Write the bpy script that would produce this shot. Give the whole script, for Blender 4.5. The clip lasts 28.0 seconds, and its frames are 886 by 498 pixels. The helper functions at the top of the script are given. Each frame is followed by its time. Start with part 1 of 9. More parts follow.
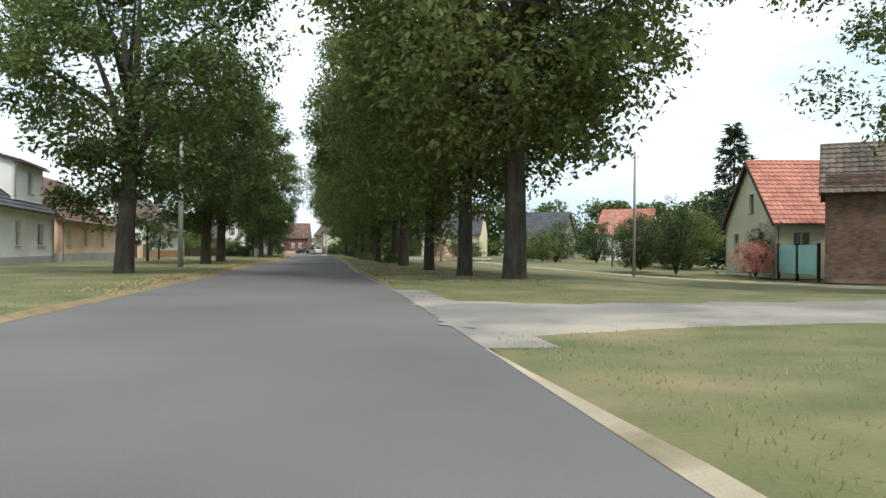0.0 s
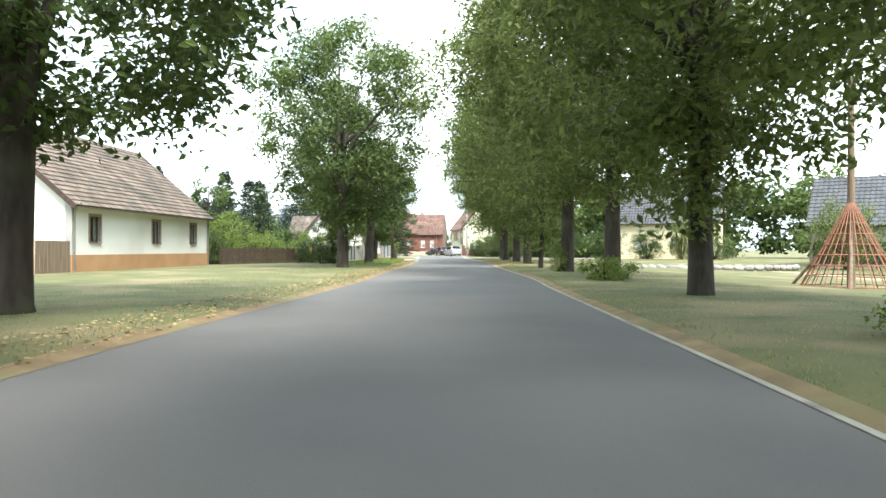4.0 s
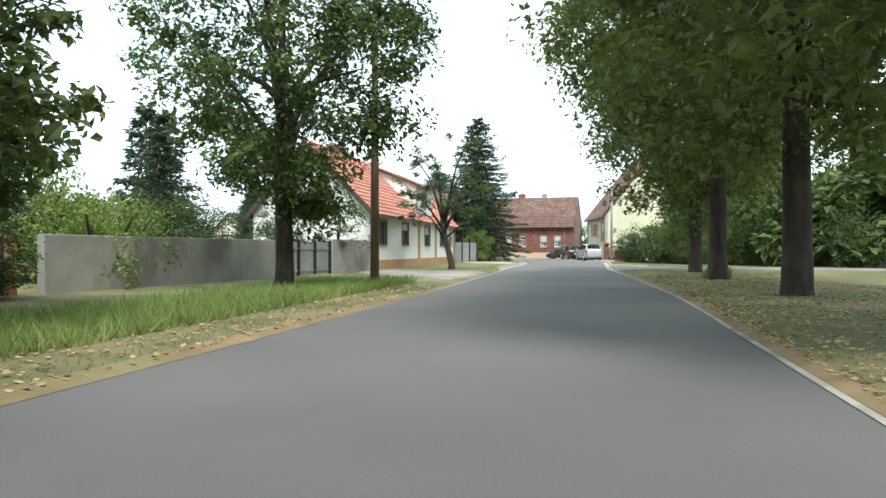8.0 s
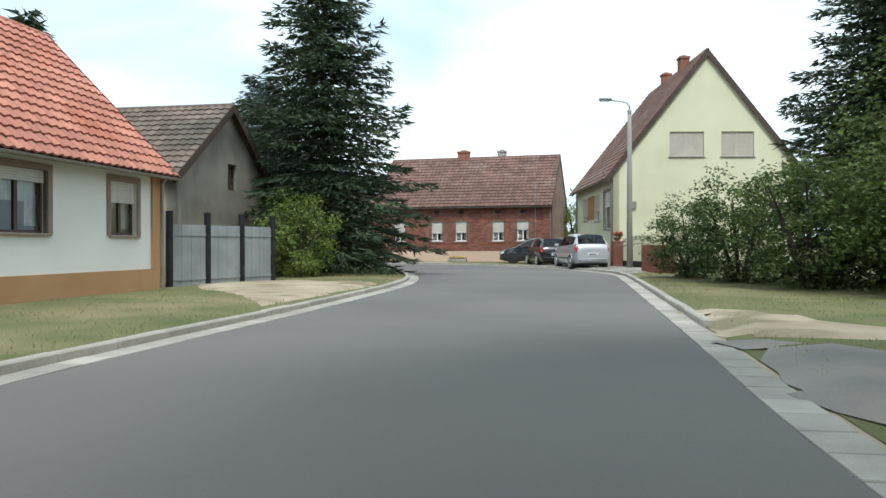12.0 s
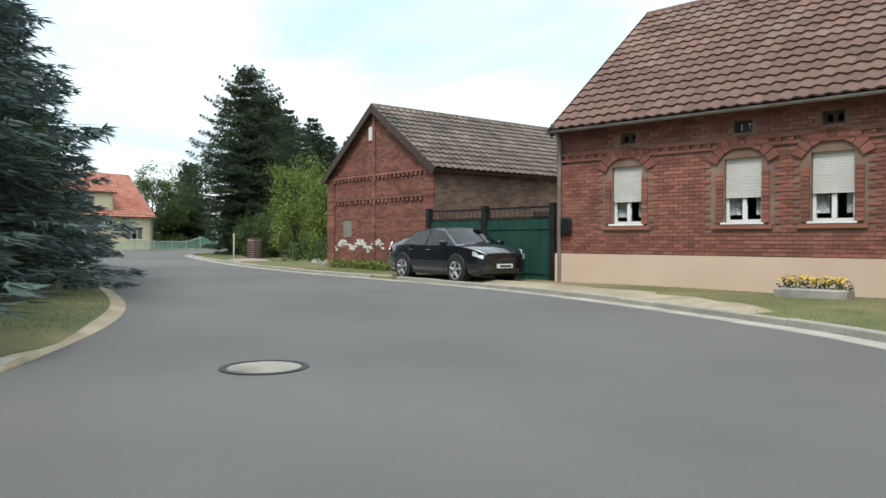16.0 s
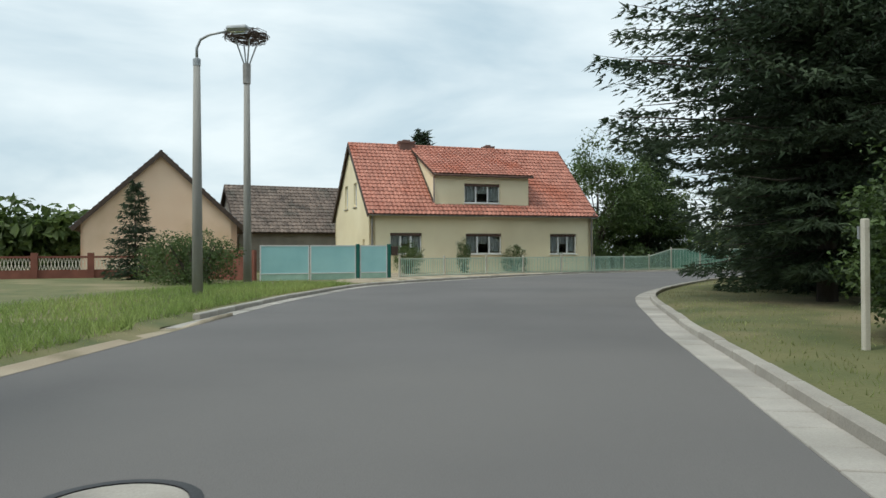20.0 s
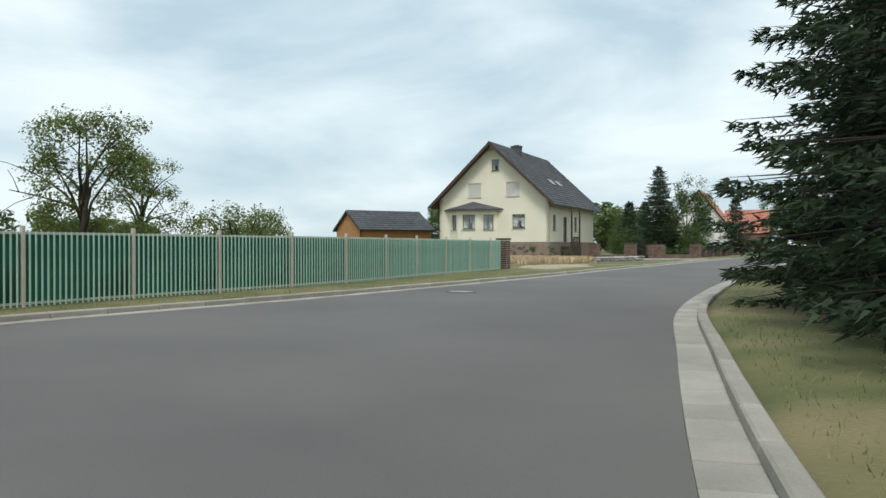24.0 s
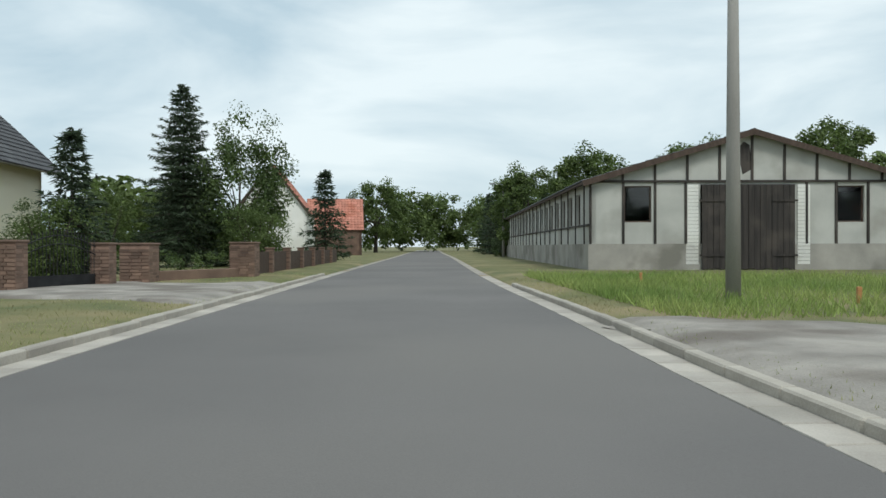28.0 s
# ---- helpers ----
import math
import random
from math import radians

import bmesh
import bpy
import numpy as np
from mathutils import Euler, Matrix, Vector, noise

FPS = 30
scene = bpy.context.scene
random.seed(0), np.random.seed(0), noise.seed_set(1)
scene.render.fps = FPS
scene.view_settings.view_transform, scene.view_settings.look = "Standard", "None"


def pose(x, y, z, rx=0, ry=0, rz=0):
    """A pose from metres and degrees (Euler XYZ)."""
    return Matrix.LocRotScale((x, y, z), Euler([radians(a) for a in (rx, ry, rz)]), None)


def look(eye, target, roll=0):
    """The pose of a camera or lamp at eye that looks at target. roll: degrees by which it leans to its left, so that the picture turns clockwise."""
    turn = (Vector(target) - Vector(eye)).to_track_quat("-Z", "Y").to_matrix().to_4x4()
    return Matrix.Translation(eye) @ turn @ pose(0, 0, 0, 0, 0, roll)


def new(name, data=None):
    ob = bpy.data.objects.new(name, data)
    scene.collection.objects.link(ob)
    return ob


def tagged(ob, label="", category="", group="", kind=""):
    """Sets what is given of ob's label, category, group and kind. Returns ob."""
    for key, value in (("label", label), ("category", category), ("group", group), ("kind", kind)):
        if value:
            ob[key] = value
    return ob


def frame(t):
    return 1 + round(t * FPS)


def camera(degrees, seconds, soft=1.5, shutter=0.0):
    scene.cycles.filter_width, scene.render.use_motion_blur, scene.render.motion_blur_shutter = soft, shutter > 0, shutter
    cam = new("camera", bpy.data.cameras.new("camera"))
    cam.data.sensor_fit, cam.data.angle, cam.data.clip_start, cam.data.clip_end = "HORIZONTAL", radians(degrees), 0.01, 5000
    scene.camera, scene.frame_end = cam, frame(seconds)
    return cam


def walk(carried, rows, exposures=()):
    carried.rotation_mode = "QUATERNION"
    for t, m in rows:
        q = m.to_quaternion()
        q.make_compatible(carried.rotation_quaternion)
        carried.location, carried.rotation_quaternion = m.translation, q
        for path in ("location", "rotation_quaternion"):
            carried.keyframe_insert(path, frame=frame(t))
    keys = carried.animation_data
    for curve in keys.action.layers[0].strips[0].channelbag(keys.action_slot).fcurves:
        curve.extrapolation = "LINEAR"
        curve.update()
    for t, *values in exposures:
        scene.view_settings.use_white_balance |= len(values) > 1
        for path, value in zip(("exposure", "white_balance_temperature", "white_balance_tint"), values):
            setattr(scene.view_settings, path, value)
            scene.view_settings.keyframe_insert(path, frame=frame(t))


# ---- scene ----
cam = camera(61.0, 28.0)
PATH = [
    (0, (-1.316, 15.231, 1.12), (-1.329, 17.231, 1.125), 0.5),
    (0.5, (-2.364, 21.78, 1.134), (-2.394, 23.78, 1.132), 0.2),
    (1, (-3.47, 28.383, 1.135), (-3.527, 30.382, 1.134), 0.0),
    (1.5, (-4.548, 34.514, 1.175), (-4.634, 36.512, 1.17), 0.5),
    (2, (-5.739, 41.429, 1.155), (-5.953, 43.417, 1.144), 0.3),
    (2.5, (-6.947, 47.716, 1.14), (-7.306, 49.684, 1.135), 0.3),
    (3, (-8.251, 54.29, 1.156), (-8.644, 56.251, 1.15), 0.6),
    (3.5, (-9.464, 60.352, 1.166), (-9.855, 62.314, 1.164), 0.4),
    (5.5, (-13.105, 84.963, 1.173), (-13.393, 86.943, 1.179), -0.7),
    (6, (-13.808, 91.087, 1.148), (-14.281, 93.03, 1.156), -1.1),
    (6.5, (-15.101, 97.343, 1.183), (-15.728, 99.243, 1.191), -0.8),
    (7, (-16.016, 103.343, 1.178), (-16.739, 105.208, 1.184), -0.1),
    (7.5, (-16.805, 108.474, 1.157), (-17.543, 110.333, 1.161), -0.2),
    (8, (-17.733, 114.074, 1.149), (-18.469, 115.933, 1.151), 0.1),
    (8.5, (-18.453, 119.264, 1.12), (-19.183, 121.126, 1.121), 0.1),
    (9, (-19.564, 124.732, 1.147), (-20.28, 126.599, 1.145), -0.1),
    (9.5, (-20.819, 129.766, 1.151), (-21.521, 131.639, 1.15), -0.2),
    (10, (-21.571, 134.95, 1.132), (-22.272, 136.823, 1.129), 0.3),
    (10.5, (-22.559, 140.127, 1.152), (-23.254, 142.002, 1.152), -0.0),
    (11, (-23.701, 145.507, 1.151), (-24.393, 147.384, 1.147), 0.2),
    (11.5, (-24.787, 150.355, 1.157), (-25.479, 152.231, 1.151), 0.0),
    (12, (-25.805, 155.487, 1.14), (-26.507, 157.36, 1.134), -0.1),
    (12.5, (-26.908, 160.158, 1.131), (-27.614, 162.029, 1.125), -0.3),
    (14.5, (-30.522, 179.23, 1.142), (-31.436, 181.009, 1.134), -0.4),
    (15, (-32.329, 183.34, 1.144), (-33.424, 185.014, 1.13), -0.2),
    (15.5, (-34.339, 187.156, 1.144), (-35.649, 188.667, 1.125), 0.0),
    (16, (-37.014, 190.504, 1.143), (-38.539, 191.798, 1.12), 0.2),
    (16.5, (-39.956, 193.363, 1.166), (-41.664, 194.402, 1.14), 0.3),
    (17, (-43.633, 195.921, 1.154), (-45.489, 196.668, 1.134), 0.2),
    (17.5, (-46.504, 197.372, 1.172), (-48.446, 197.849, 1.159), 0.5),
    (18, (-50.381, 198.64, 1.164), (-52.372, 198.829, 1.156), 0.5),
    (18.5, (-55.267, 200.151, 1.124), (-57.265, 200.234, 1.128), 0.4),
    (19, (-60.381, 201.58, 1.112), (-62.373, 201.751, 1.127), -0.0),
    (19.5, (-64.776, 202.624, 1.11), (-66.768, 202.797, 1.129), -0.3),
    (20, (-69.675, 203.74, 1.139), (-71.665, 203.942, 1.153), -0.3),
    (20.5, (-74.04, 205.034, 1.146), (-76.028, 205.255, 1.158), -0.5),
    (22.5, (-91.911, 211.918, 1.171), (-93.66, 212.888, 1.17), -0.1),
    (23, (-97.352, 214.338, 1.148), (-98.947, 215.544, 1.145), 0.1),
    (23.5, (-100.563, 218.416, 1.144), (-102.019, 219.787, 1.139), 0.1),
    (24, (-103.945, 222.326, 1.146), (-105.202, 223.881, 1.139), -0.1),
    (24.5, (-106.924, 226.376, 1.102), (-107.957, 228.089, 1.098), 0.3),
    (25, (-109.456, 231.37, 1.133), (-110.238, 233.21, 1.134), 0.4),
    (25.5, (-111.332, 235.914, 1.166), (-111.909, 237.829, 1.168), 0.0),
    (26, (-112.856, 241.185, 1.133), (-113.279, 243.139, 1.134), -0.7),
    (26.5, (-114.069, 246.017, 1.189), (-114.415, 247.987, 1.184), -0.8),
    (27, (-115.253, 251.256, 1.137), (-115.567, 253.231, 1.132), -0.6),
    (27.5, (-116.363, 256.344, 1.121), (-116.658, 258.322, 1.112), -0.2),
    (28, (-117.574, 262.258, 1.136), (-117.852, 264.239, 1.13), -0.1),
]
EXPOSURES = [(0, 0.95, 6420, 9), (1.5, 1.8, 6420, 9), (3, 2.25, 6370, 8), (6, 2.2, 6370, 7), (7, 1.98, 6320, 6), (8, 1.5, 6250, 5), (9.5, 1.45, 6100, 5), (12, 0.95, 6150, 6), (14.5, 0.82, 6270, 6), (16, 0.95, 6270, 6), (18, 0.95, 6270, 6), (20, 0.41, 6320, 6), (23, 0.45, 6320, 6), (28, 0.36, 6320, 6)]
walk(cam, [(t, look(eye, target, roll)) for t, eye, target, roll in PATH], EXPOSURES)

# ---- sky and daylight: bright overcast, sun veiled by cloud ----
world = bpy.data.worlds.new("overcast_sky")
scene.world = world
world.use_nodes = True
wn, wl = world.node_tree.nodes, world.node_tree.links
wn.clear()
w_out, w_bg = wn.new("ShaderNodeOutputWorld"), wn.new("ShaderNodeBackground")
sky = wn.new("ShaderNodeTexSky")
sky.sky_type, sky.sun_disc = "NISHITA", False
sky.sun_elevation, sky.sun_rotation = radians(52), radians(150)
sky.air_density, sky.dust_density = 1.0, 3.0
w_co, w_map = wn.new("ShaderNodeTexCoord"), wn.new("ShaderNodeMapping")
w_map.inputs["Scale"].default_value = (1.0, 1.0, 3.2)
cl = wn.new("ShaderNodeTexNoise")
cl.inputs["Scale"].default_value, cl.inputs["Detail"].default_value, cl.inputs["Roughness"].default_value = 2.1, 6.0, 0.52
cl.inputs["Distortion"].default_value = 0.35
w_ramp = wn.new("ShaderNodeValToRGB")
w_ramp.color_ramp.elements[0].position, w_ramp.color_ramp.elements[0].color = 0.36, (5.4, 6.7, 7.5, 1)
w_ramp.color_ramp.elements[1].position, w_ramp.color_ramp.elements[1].color = 0.62, (9.2, 9.9, 10.1, 1)
w_mix = wn.new("ShaderNodeMix")
w_mix.data_type = "RGBA"
w_mix.inputs["Factor"].default_value = 0.88
wl.new(w_co.outputs["Generated"], w_map.inputs["Vector"])
wl.new(w_map.outputs["Vector"], cl.inputs["Vector"])
wl.new(cl.outputs["Fac"], w_ramp.inputs["Fac"])
wl.new(sky.outputs["Color"], w_mix.inputs["A"])
wl.new(w_ramp.outputs["Color"], w_mix.inputs["B"])
wl.new(w_mix.outputs["Result"], w_bg.inputs["Color"])
w_bg.inputs["Strength"].default_value = 0.08
wl.new(w_bg.outputs["Background"], w_out.inputs["Surface"])
sun = new("sun", bpy.data.lights.new("sun", "SUN"))
sun.data.energy, sun.data.angle, sun.data.color = 1.5, radians(14), (1.0, 0.96, 0.9)
sun.matrix_world = look((0, 0, 60), (-30 * math.cos(radians(60)), 25, 60 - 45))


# ---- materials ----
def lin(c):
    return tuple(c) + (1,)


def M(name, c1, c2, scale=1.2, fine=40.0, rough=0.8, metal=0.0, bump=0.15, rand=0.0, island=0.0, stretch=(1, 1, 1), translucent=0.0, stain=None, stain_scale=0.35, coat=0.0):
    m = bpy.data.materials.new(name)
    m.use_nodes = True
    n, l = m.node_tree.nodes, m.node_tree.links
    b = n["Principled BSDF"]
    co, mp = n.new("ShaderNodeTexCoord"), n.new("ShaderNodeMapping")
    mp.inputs["Scale"].default_value = stretch
    l.new(co.outputs["Object"], mp.inputs["Vector"])
    big, small = n.new("ShaderNodeTexNoise"), n.new("ShaderNodeTexNoise")
    big.inputs["Scale"].default_value, big.inputs["Detail"].default_value = scale, 5
    small.inputs["Scale"].default_value, small.inputs["Detail"].default_value = fine, 3
    for k in (big, small):
        l.new(mp.outputs["Vector"], k.inputs["Vector"])
    r = n.new("ShaderNodeValToRGB")
    r.color_ramp.elements[0].position, r.color_ramp.elements[1].position = 0.32, 0.68
    r.color_ramp.elements[0].color, r.color_ramp.elements[1].color = lin(c1), lin(c2)
    l.new(big.outputs["Fac"], r.inputs["Fac"])
    col = r.outputs["Color"]
    if stain:
        st, sr, sm = n.new("ShaderNodeTexNoise"), n.new("ShaderNodeValToRGB"), n.new("ShaderNodeMix")
        st.inputs["Scale"].default_value, st.inputs["Detail"].default_value = stain_scale, 7
        l.new(co.outputs["Object"], st.inputs["Vector"])
        sr.color_ramp.elements[0].position, sr.color_ramp.elements[1].position = 0.5, 0.66
        l.new(st.outputs["Fac"], sr.inputs["Fac"])
        sm.data_type = "RGBA"
        l.new(sr.outputs["Color"], sm.inputs["Factor"])
        l.new(col, sm.inputs["A"])
        sm.inputs["B"].default_value = lin(stain)
        col = sm.outputs["Result"]
    hsv = n.new("ShaderNodeHueSaturation")
    l.new(col, hsv.inputs["Color"])
    fm = n.new("ShaderNodeMapRange")
    fm.inputs["To Min"].default_value, fm.inputs["To Max"].default_value = 0.82, 1.18
    l.new(small.outputs["Fac"], fm.inputs["Value"])
    val = fm.outputs["Result"]
    if rand or island:
        if rand:
            src = n.new("ShaderNodeObjectInfo").outputs["Random"]
        else:
            src = n.new("ShaderNodeNewGeometry").outputs["Random Per Island"]
        rm, mu = n.new("ShaderNodeMapRange"), n.new("ShaderNodeMath")
        rm.inputs["To Min"].default_value, rm.inputs["To Max"].default_value = 1 - (rand or island), 1 + (rand or island)
        l.new(src, rm.inputs["Value"])
        mu.operation = "MULTIPLY"
        l.new(val, mu.inputs[0])
        l.new(rm.outputs["Result"], mu.inputs[1])
        val = mu.outputs["Value"]
    l.new(val, hsv.inputs["Value"])
    l.new(hsv.outputs["Color"], b.inputs["Base Color"])
    b.inputs["Roughness"].default_value, b.inputs["Metallic"].default_value = rough, metal
    if coat:
        b.inputs["Coat Weight"].default_value, b.inputs["Coat Roughness"].default_value = coat, 0.06
    if bump:
        bp = n.new("ShaderNodeBump")
        bp.inputs["Strength"].default_value, bp.inputs["Distance"].default_value = bump, 0.02
        l.new(small.outputs["Fac"], bp.inputs["Height"])
        l.new(bp.outputs["Normal"], b.inputs["Normal"])
    if translucent:
        tr, mx = n.new("ShaderNodeBsdfTranslucent"), n.new("ShaderNodeMixShader")
        l.new(hsv.outputs["Color"], tr.inputs["Color"])
        mx.inputs["Fac"].default_value = translucent
        l.new(b.outputs["BSDF"], mx.inputs[1])
        l.new(tr.outputs["BSDF"], mx.inputs[2])
        l.new(mx.outputs["Shader"], n["Material Output"].inputs["Surface"])
    return m


def glass(name, tint=(0.85, 0.9, 0.9), rough=0.02):
    m = bpy.data.materials.new(name)
    m.use_nodes = True
    b = m.node_tree.nodes["Principled BSDF"]
    b.inputs["Base Color"].default_value = lin(tint)
    b.inputs["Transmission Weight"].default_value, b.inputs["Roughness"].default_value, b.inputs["IOR"].default_value = 1.0, rough, 1.45
    return m


ASPHALT = M("asphalt", (0.108, 0.102, 0.098), (0.142, 0.134, 0.128), 0.25, 90, 0.86, bump=0.25, stain=(0.146, 0.137, 0.128), stain_scale=0.12)
ASPHALT2 = M("old_dusty_asphalt", (0.16, 0.15, 0.14), (0.27, 0.245, 0.215), 0.5, 60, 0.9, bump=0.3, stain=(0.36, 0.31, 0.25), stain_scale=0.3)
CONCRETE = M("kerb_concrete", (0.31, 0.285, 0.245), (0.41, 0.38, 0.33), 2.0, 60, 0.9, bump=0.3, rand=0.12, stain=(0.2, 0.185, 0.16), stain_scale=1.1)
GUTTER = M("gutter_slabs", (0.32, 0.295, 0.26), (0.42, 0.39, 0.345), 1.5, 70, 0.9, bump=0.3, island=0.14, stain=(0.29, 0.27, 0.235), stain_scale=0.6)
POLE_C = M("pole_concrete", (0.25, 0.24, 0.22), (0.34, 0.33, 0.30), 1.0, 50, 0.9, bump=0.2, stretch=(3, 3, 0.4))
GRASS = M("mown_grass", (0.082, 0.1, 0.032), (0.165, 0.152, 0.062), 0.8, 26, 0.95, bump=0.5, stain=(0.225, 0.185, 0.095), stain_scale=0.3)
BLADE_G = M("long_grass_blades", (0.19, 0.28, 0.07), (0.32, 0.38, 0.12), 0.3, 5, 0.7, bump=0, island=0.3, translucent=0.5)
BLADE = M("grass_blades", (0.25, 0.29, 0.1), (0.37, 0.37, 0.17), 0.3, 5, 0.7, bump=0, island=0.3, translucent=0.5, stain=(0.23, 0.2, 0.1), stain_scale=0.2)
SAND = M("sandy_soil", (0.3, 0.24, 0.165), (0.44, 0.37, 0.27), 0.7, 50, 0.95, bump=0.4, stain=(0.2, 0.17, 0.1), stain_scale=0.8)
LITTER = M("fallen_blossom_litter", (0.17, 0.12, 0.06), (0.31, 0.215, 0.115), 1.6, 60, 0.95, bump=0.5, stain=(0.2, 0.18, 0.08), stain_scale=0.5)
GRAVEL = M("gravel", (0.2, 0.185, 0.165), (0.34, 0.315, 0.28), 1.4, 45, 0.95, bump=0.8, stain=(0.15, 0.13, 0.11), stain_scale=0.5)
PAVER = M("concrete_paver", (0.25, 0.2, 0.17), (0.34, 0.28, 0.24), 1.2, 50, 0.9, bump=0.3, island=0.16)
WHITE_P = M("white_render", (0.74, 0.74, 0.7), (0.82, 0.81, 0.77), 0.5, 60, 0.9, bump=0.25, stain=(0.66, 0.65, 0.6), stain_scale=0.25)
CREAM_P = M("cream_render", (0.62, 0.60, 0.42), (0.68, 0.66, 0.48), 0.5, 60, 0.9, bump=0.2, stain=(0.56, 0.54, 0.38), stain_scale=0.22)
YELLOW_P = M("pale_yellow_render", (0.78, 0.68, 0.45), (0.83, 0.74, 0.52), 0.5, 60, 0.9, bump=0.2, stain=(0.72, 0.62, 0.41), stain_scale=0.22)
BEIGE_P = M("light_cream_render", (0.76, 0.70, 0.55), (0.81, 0.76, 0.62), 0.4, 60, 0.9, bump=0.2)
PEACH_P = M("peach_render", (0.78, 0.55, 0.39), (0.83, 0.61, 0.45), 0.5, 60, 0.9, bump=0.2, stain=(0.68, 0.47, 0.3), stain_scale=0.3)
GREY_P = M("weathered_grey_render", (0.2, 0.18, 0.15), (0.31, 0.28, 0.235), 0.7, 40, 0.95, bump=0.4, stain=(0.16, 0.135, 0.11), stain_scale=0.5)
GREY_W = M("grey_concrete_wall", (0.27, 0.26, 0.235), (0.39, 0.37, 0.335), 0.8, 40, 0.95, bump=0.4, stain=(0.2, 0.19, 0.165), stain_scale=0.45)
PLINTH_O = M("ochre_plinth", (0.40, 0.22, 0.105), (0.47, 0.275, 0.14), 0.8, 50, 0.9, bump=0.2)
PLINTH_P = M("pink_plinth", (0.60, 0.43, 0.33), (0.67, 0.50, 0.39), 0.6, 50, 0.9, bump=0.2)
PLINTH_G = M("grey_plinth", (0.34, 0.34, 0.34), (0.42, 0.42, 0.41), 0.8, 50, 0.9, bump=0.2)
BRICK = M("red_brick", (0.195, 0.074, 0.054), (0.315, 0.128, 0.092), 1.4, 60, 0.9, bump=0.4, island=0.3, stain=(0.2, 0.085, 0.06), stain_scale=0.6)
BRICK_O = M("red_brick_piece", (0.195, 0.074, 0.054), (0.315, 0.128, 0.092), 1.4, 60, 0.9, bump=0.4, rand=0.3)
BRICK_B = M("brown_brick", (0.13, 0.085, 0.065), (0.23, 0.15, 0.11), 1.0, 50, 0.9, bump=0.4, island=0.3)
BRICK_T = M("clinker_brick", (0.085, 0.046, 0.038), (0.145, 0.08, 0.063), 3.0, 60, 0.85, bump=0.3, island=0.2)
MORTAR_W = M("white_mortar", (0.5, 0.47, 0.42), (0.62, 0.58, 0.52), 2.0, 60, 0.95, bump=0.3)
MORTAR = M("mortar", (0.2, 0.125, 0.095), (0.29, 0.19, 0.145), 2.0, 60, 0.95, bump=0.3, stain=(0.17, 0.1, 0.075), stain_scale=0.6)
TILE_R = M("red_clay_tile", (0.37, 0.145, 0.1), (0.49, 0.215, 0.155), 1.2, 40, 0.75, bump=0.2, island=0.16, stain=(0.38, 0.125, 0.075), stain_scale=0.4)
TILE_RO = M("red_clay_tile_piece", (0.37, 0.145, 0.1), (0.49, 0.215, 0.155), 1.2, 40, 0.75, bump=0.2, rand=0.16)
TILE_B = M("brown_weathered_tile", (0.125, 0.07, 0.055), (0.21, 0.12, 0.095), 1.0, 40, 0.85, bump=0.25, island=0.2, stain=(0.19, 0.13, 0.105), stain_scale=0.5)
TILE_BO = M("brown_weathered_tile_piece", (0.125, 0.07, 0.055), (0.21, 0.12, 0.095), 1.0, 40, 0.85, bump=0.25, rand=0.2)
TILE_D = M("old_dark_tile", (0.11, 0.085, 0.07), (0.2, 0.155, 0.125), 0.9, 40, 0.9, bump=0.3, island=0.25, stain=(0.09, 0.08, 0.065), stain_scale=0.5)
TILE_DO = M("old_dark_tile_piece", (0.11, 0.085, 0.07), (0.2, 0.155, 0.125), 0.9, 40, 0.9, bump=0.3, rand=0.25)
TILE_S = M("slate_grey_tile", (0.05, 0.052, 0.058), (0.085, 0.088, 0.095), 0.8, 40, 0.7, bump=0.2, island=0.15)
WOOD_D = M("dark_stained_wood", (0.045, 0.028, 0.02), (0.085, 0.055, 0.04), 1.5, 50, 0.75, bump=0.3, stretch=(6, 6, 0.6))
WOOD_M = M("weathered_wood", (0.16, 0.115, 0.08), (0.27, 0.2, 0.14), 1.5, 50, 0.85, bump=0.3, stretch=(6, 6, 0.6))
WOOD_O = M("orange_timber", (0.36, 0.17, 0.06), (0.46, 0.23, 0.09), 1.5, 50, 0.75, bump=0.2, stretch=(0.6, 6, 6))
BOARD_OLD = M("old_black_boards", (0.022, 0.019, 0.018), (0.05, 0.042, 0.037), 1.2, 40, 0.85, bump=0.4, stretch=(8, 8, 0.5), stain=(0.07, 0.058, 0.05), stain_scale=0.8)
FRAME_B = M("brown_window_frame", (0.06, 0.035, 0.025), (0.09, 0.055, 0.04), 2, 60, 0.5, bump=0.05)
FRAME_W = M("white_window_frame", (0.76, 0.76, 0.75), (0.8, 0.8, 0.79), 2, 60, 0.4, bump=0.03)
FRAME_G = M("grey_window_frame", (0.2, 0.19, 0.18), (0.26, 0.25, 0.24), 2, 60, 0.45, bump=0.05)
SURROUND = M("brown_window_surround", (0.22, 0.16, 0.13), (0.3, 0.22, 0.18), 2, 60, 0.85, bump=0.15)
SHUTTER = M("roller_shutter", (0.58, 0.56, 0.52), (0.66, 0.64, 0.6), 2, 60, 0.6, bump=0.05)
SHUT_BG = M("beige_shutter", (0.46, 0.41, 0.36), (0.53, 0.48, 0.42), 2, 60, 0.65, bump=0.05)
CURTAIN = M("lace_curtain", (0.6, 0.6, 0.58), (0.76, 0.76, 0.74), 6, 60, 0.9, bump=0.1, translucent=0.3)
GLASS = glass("window_glass")


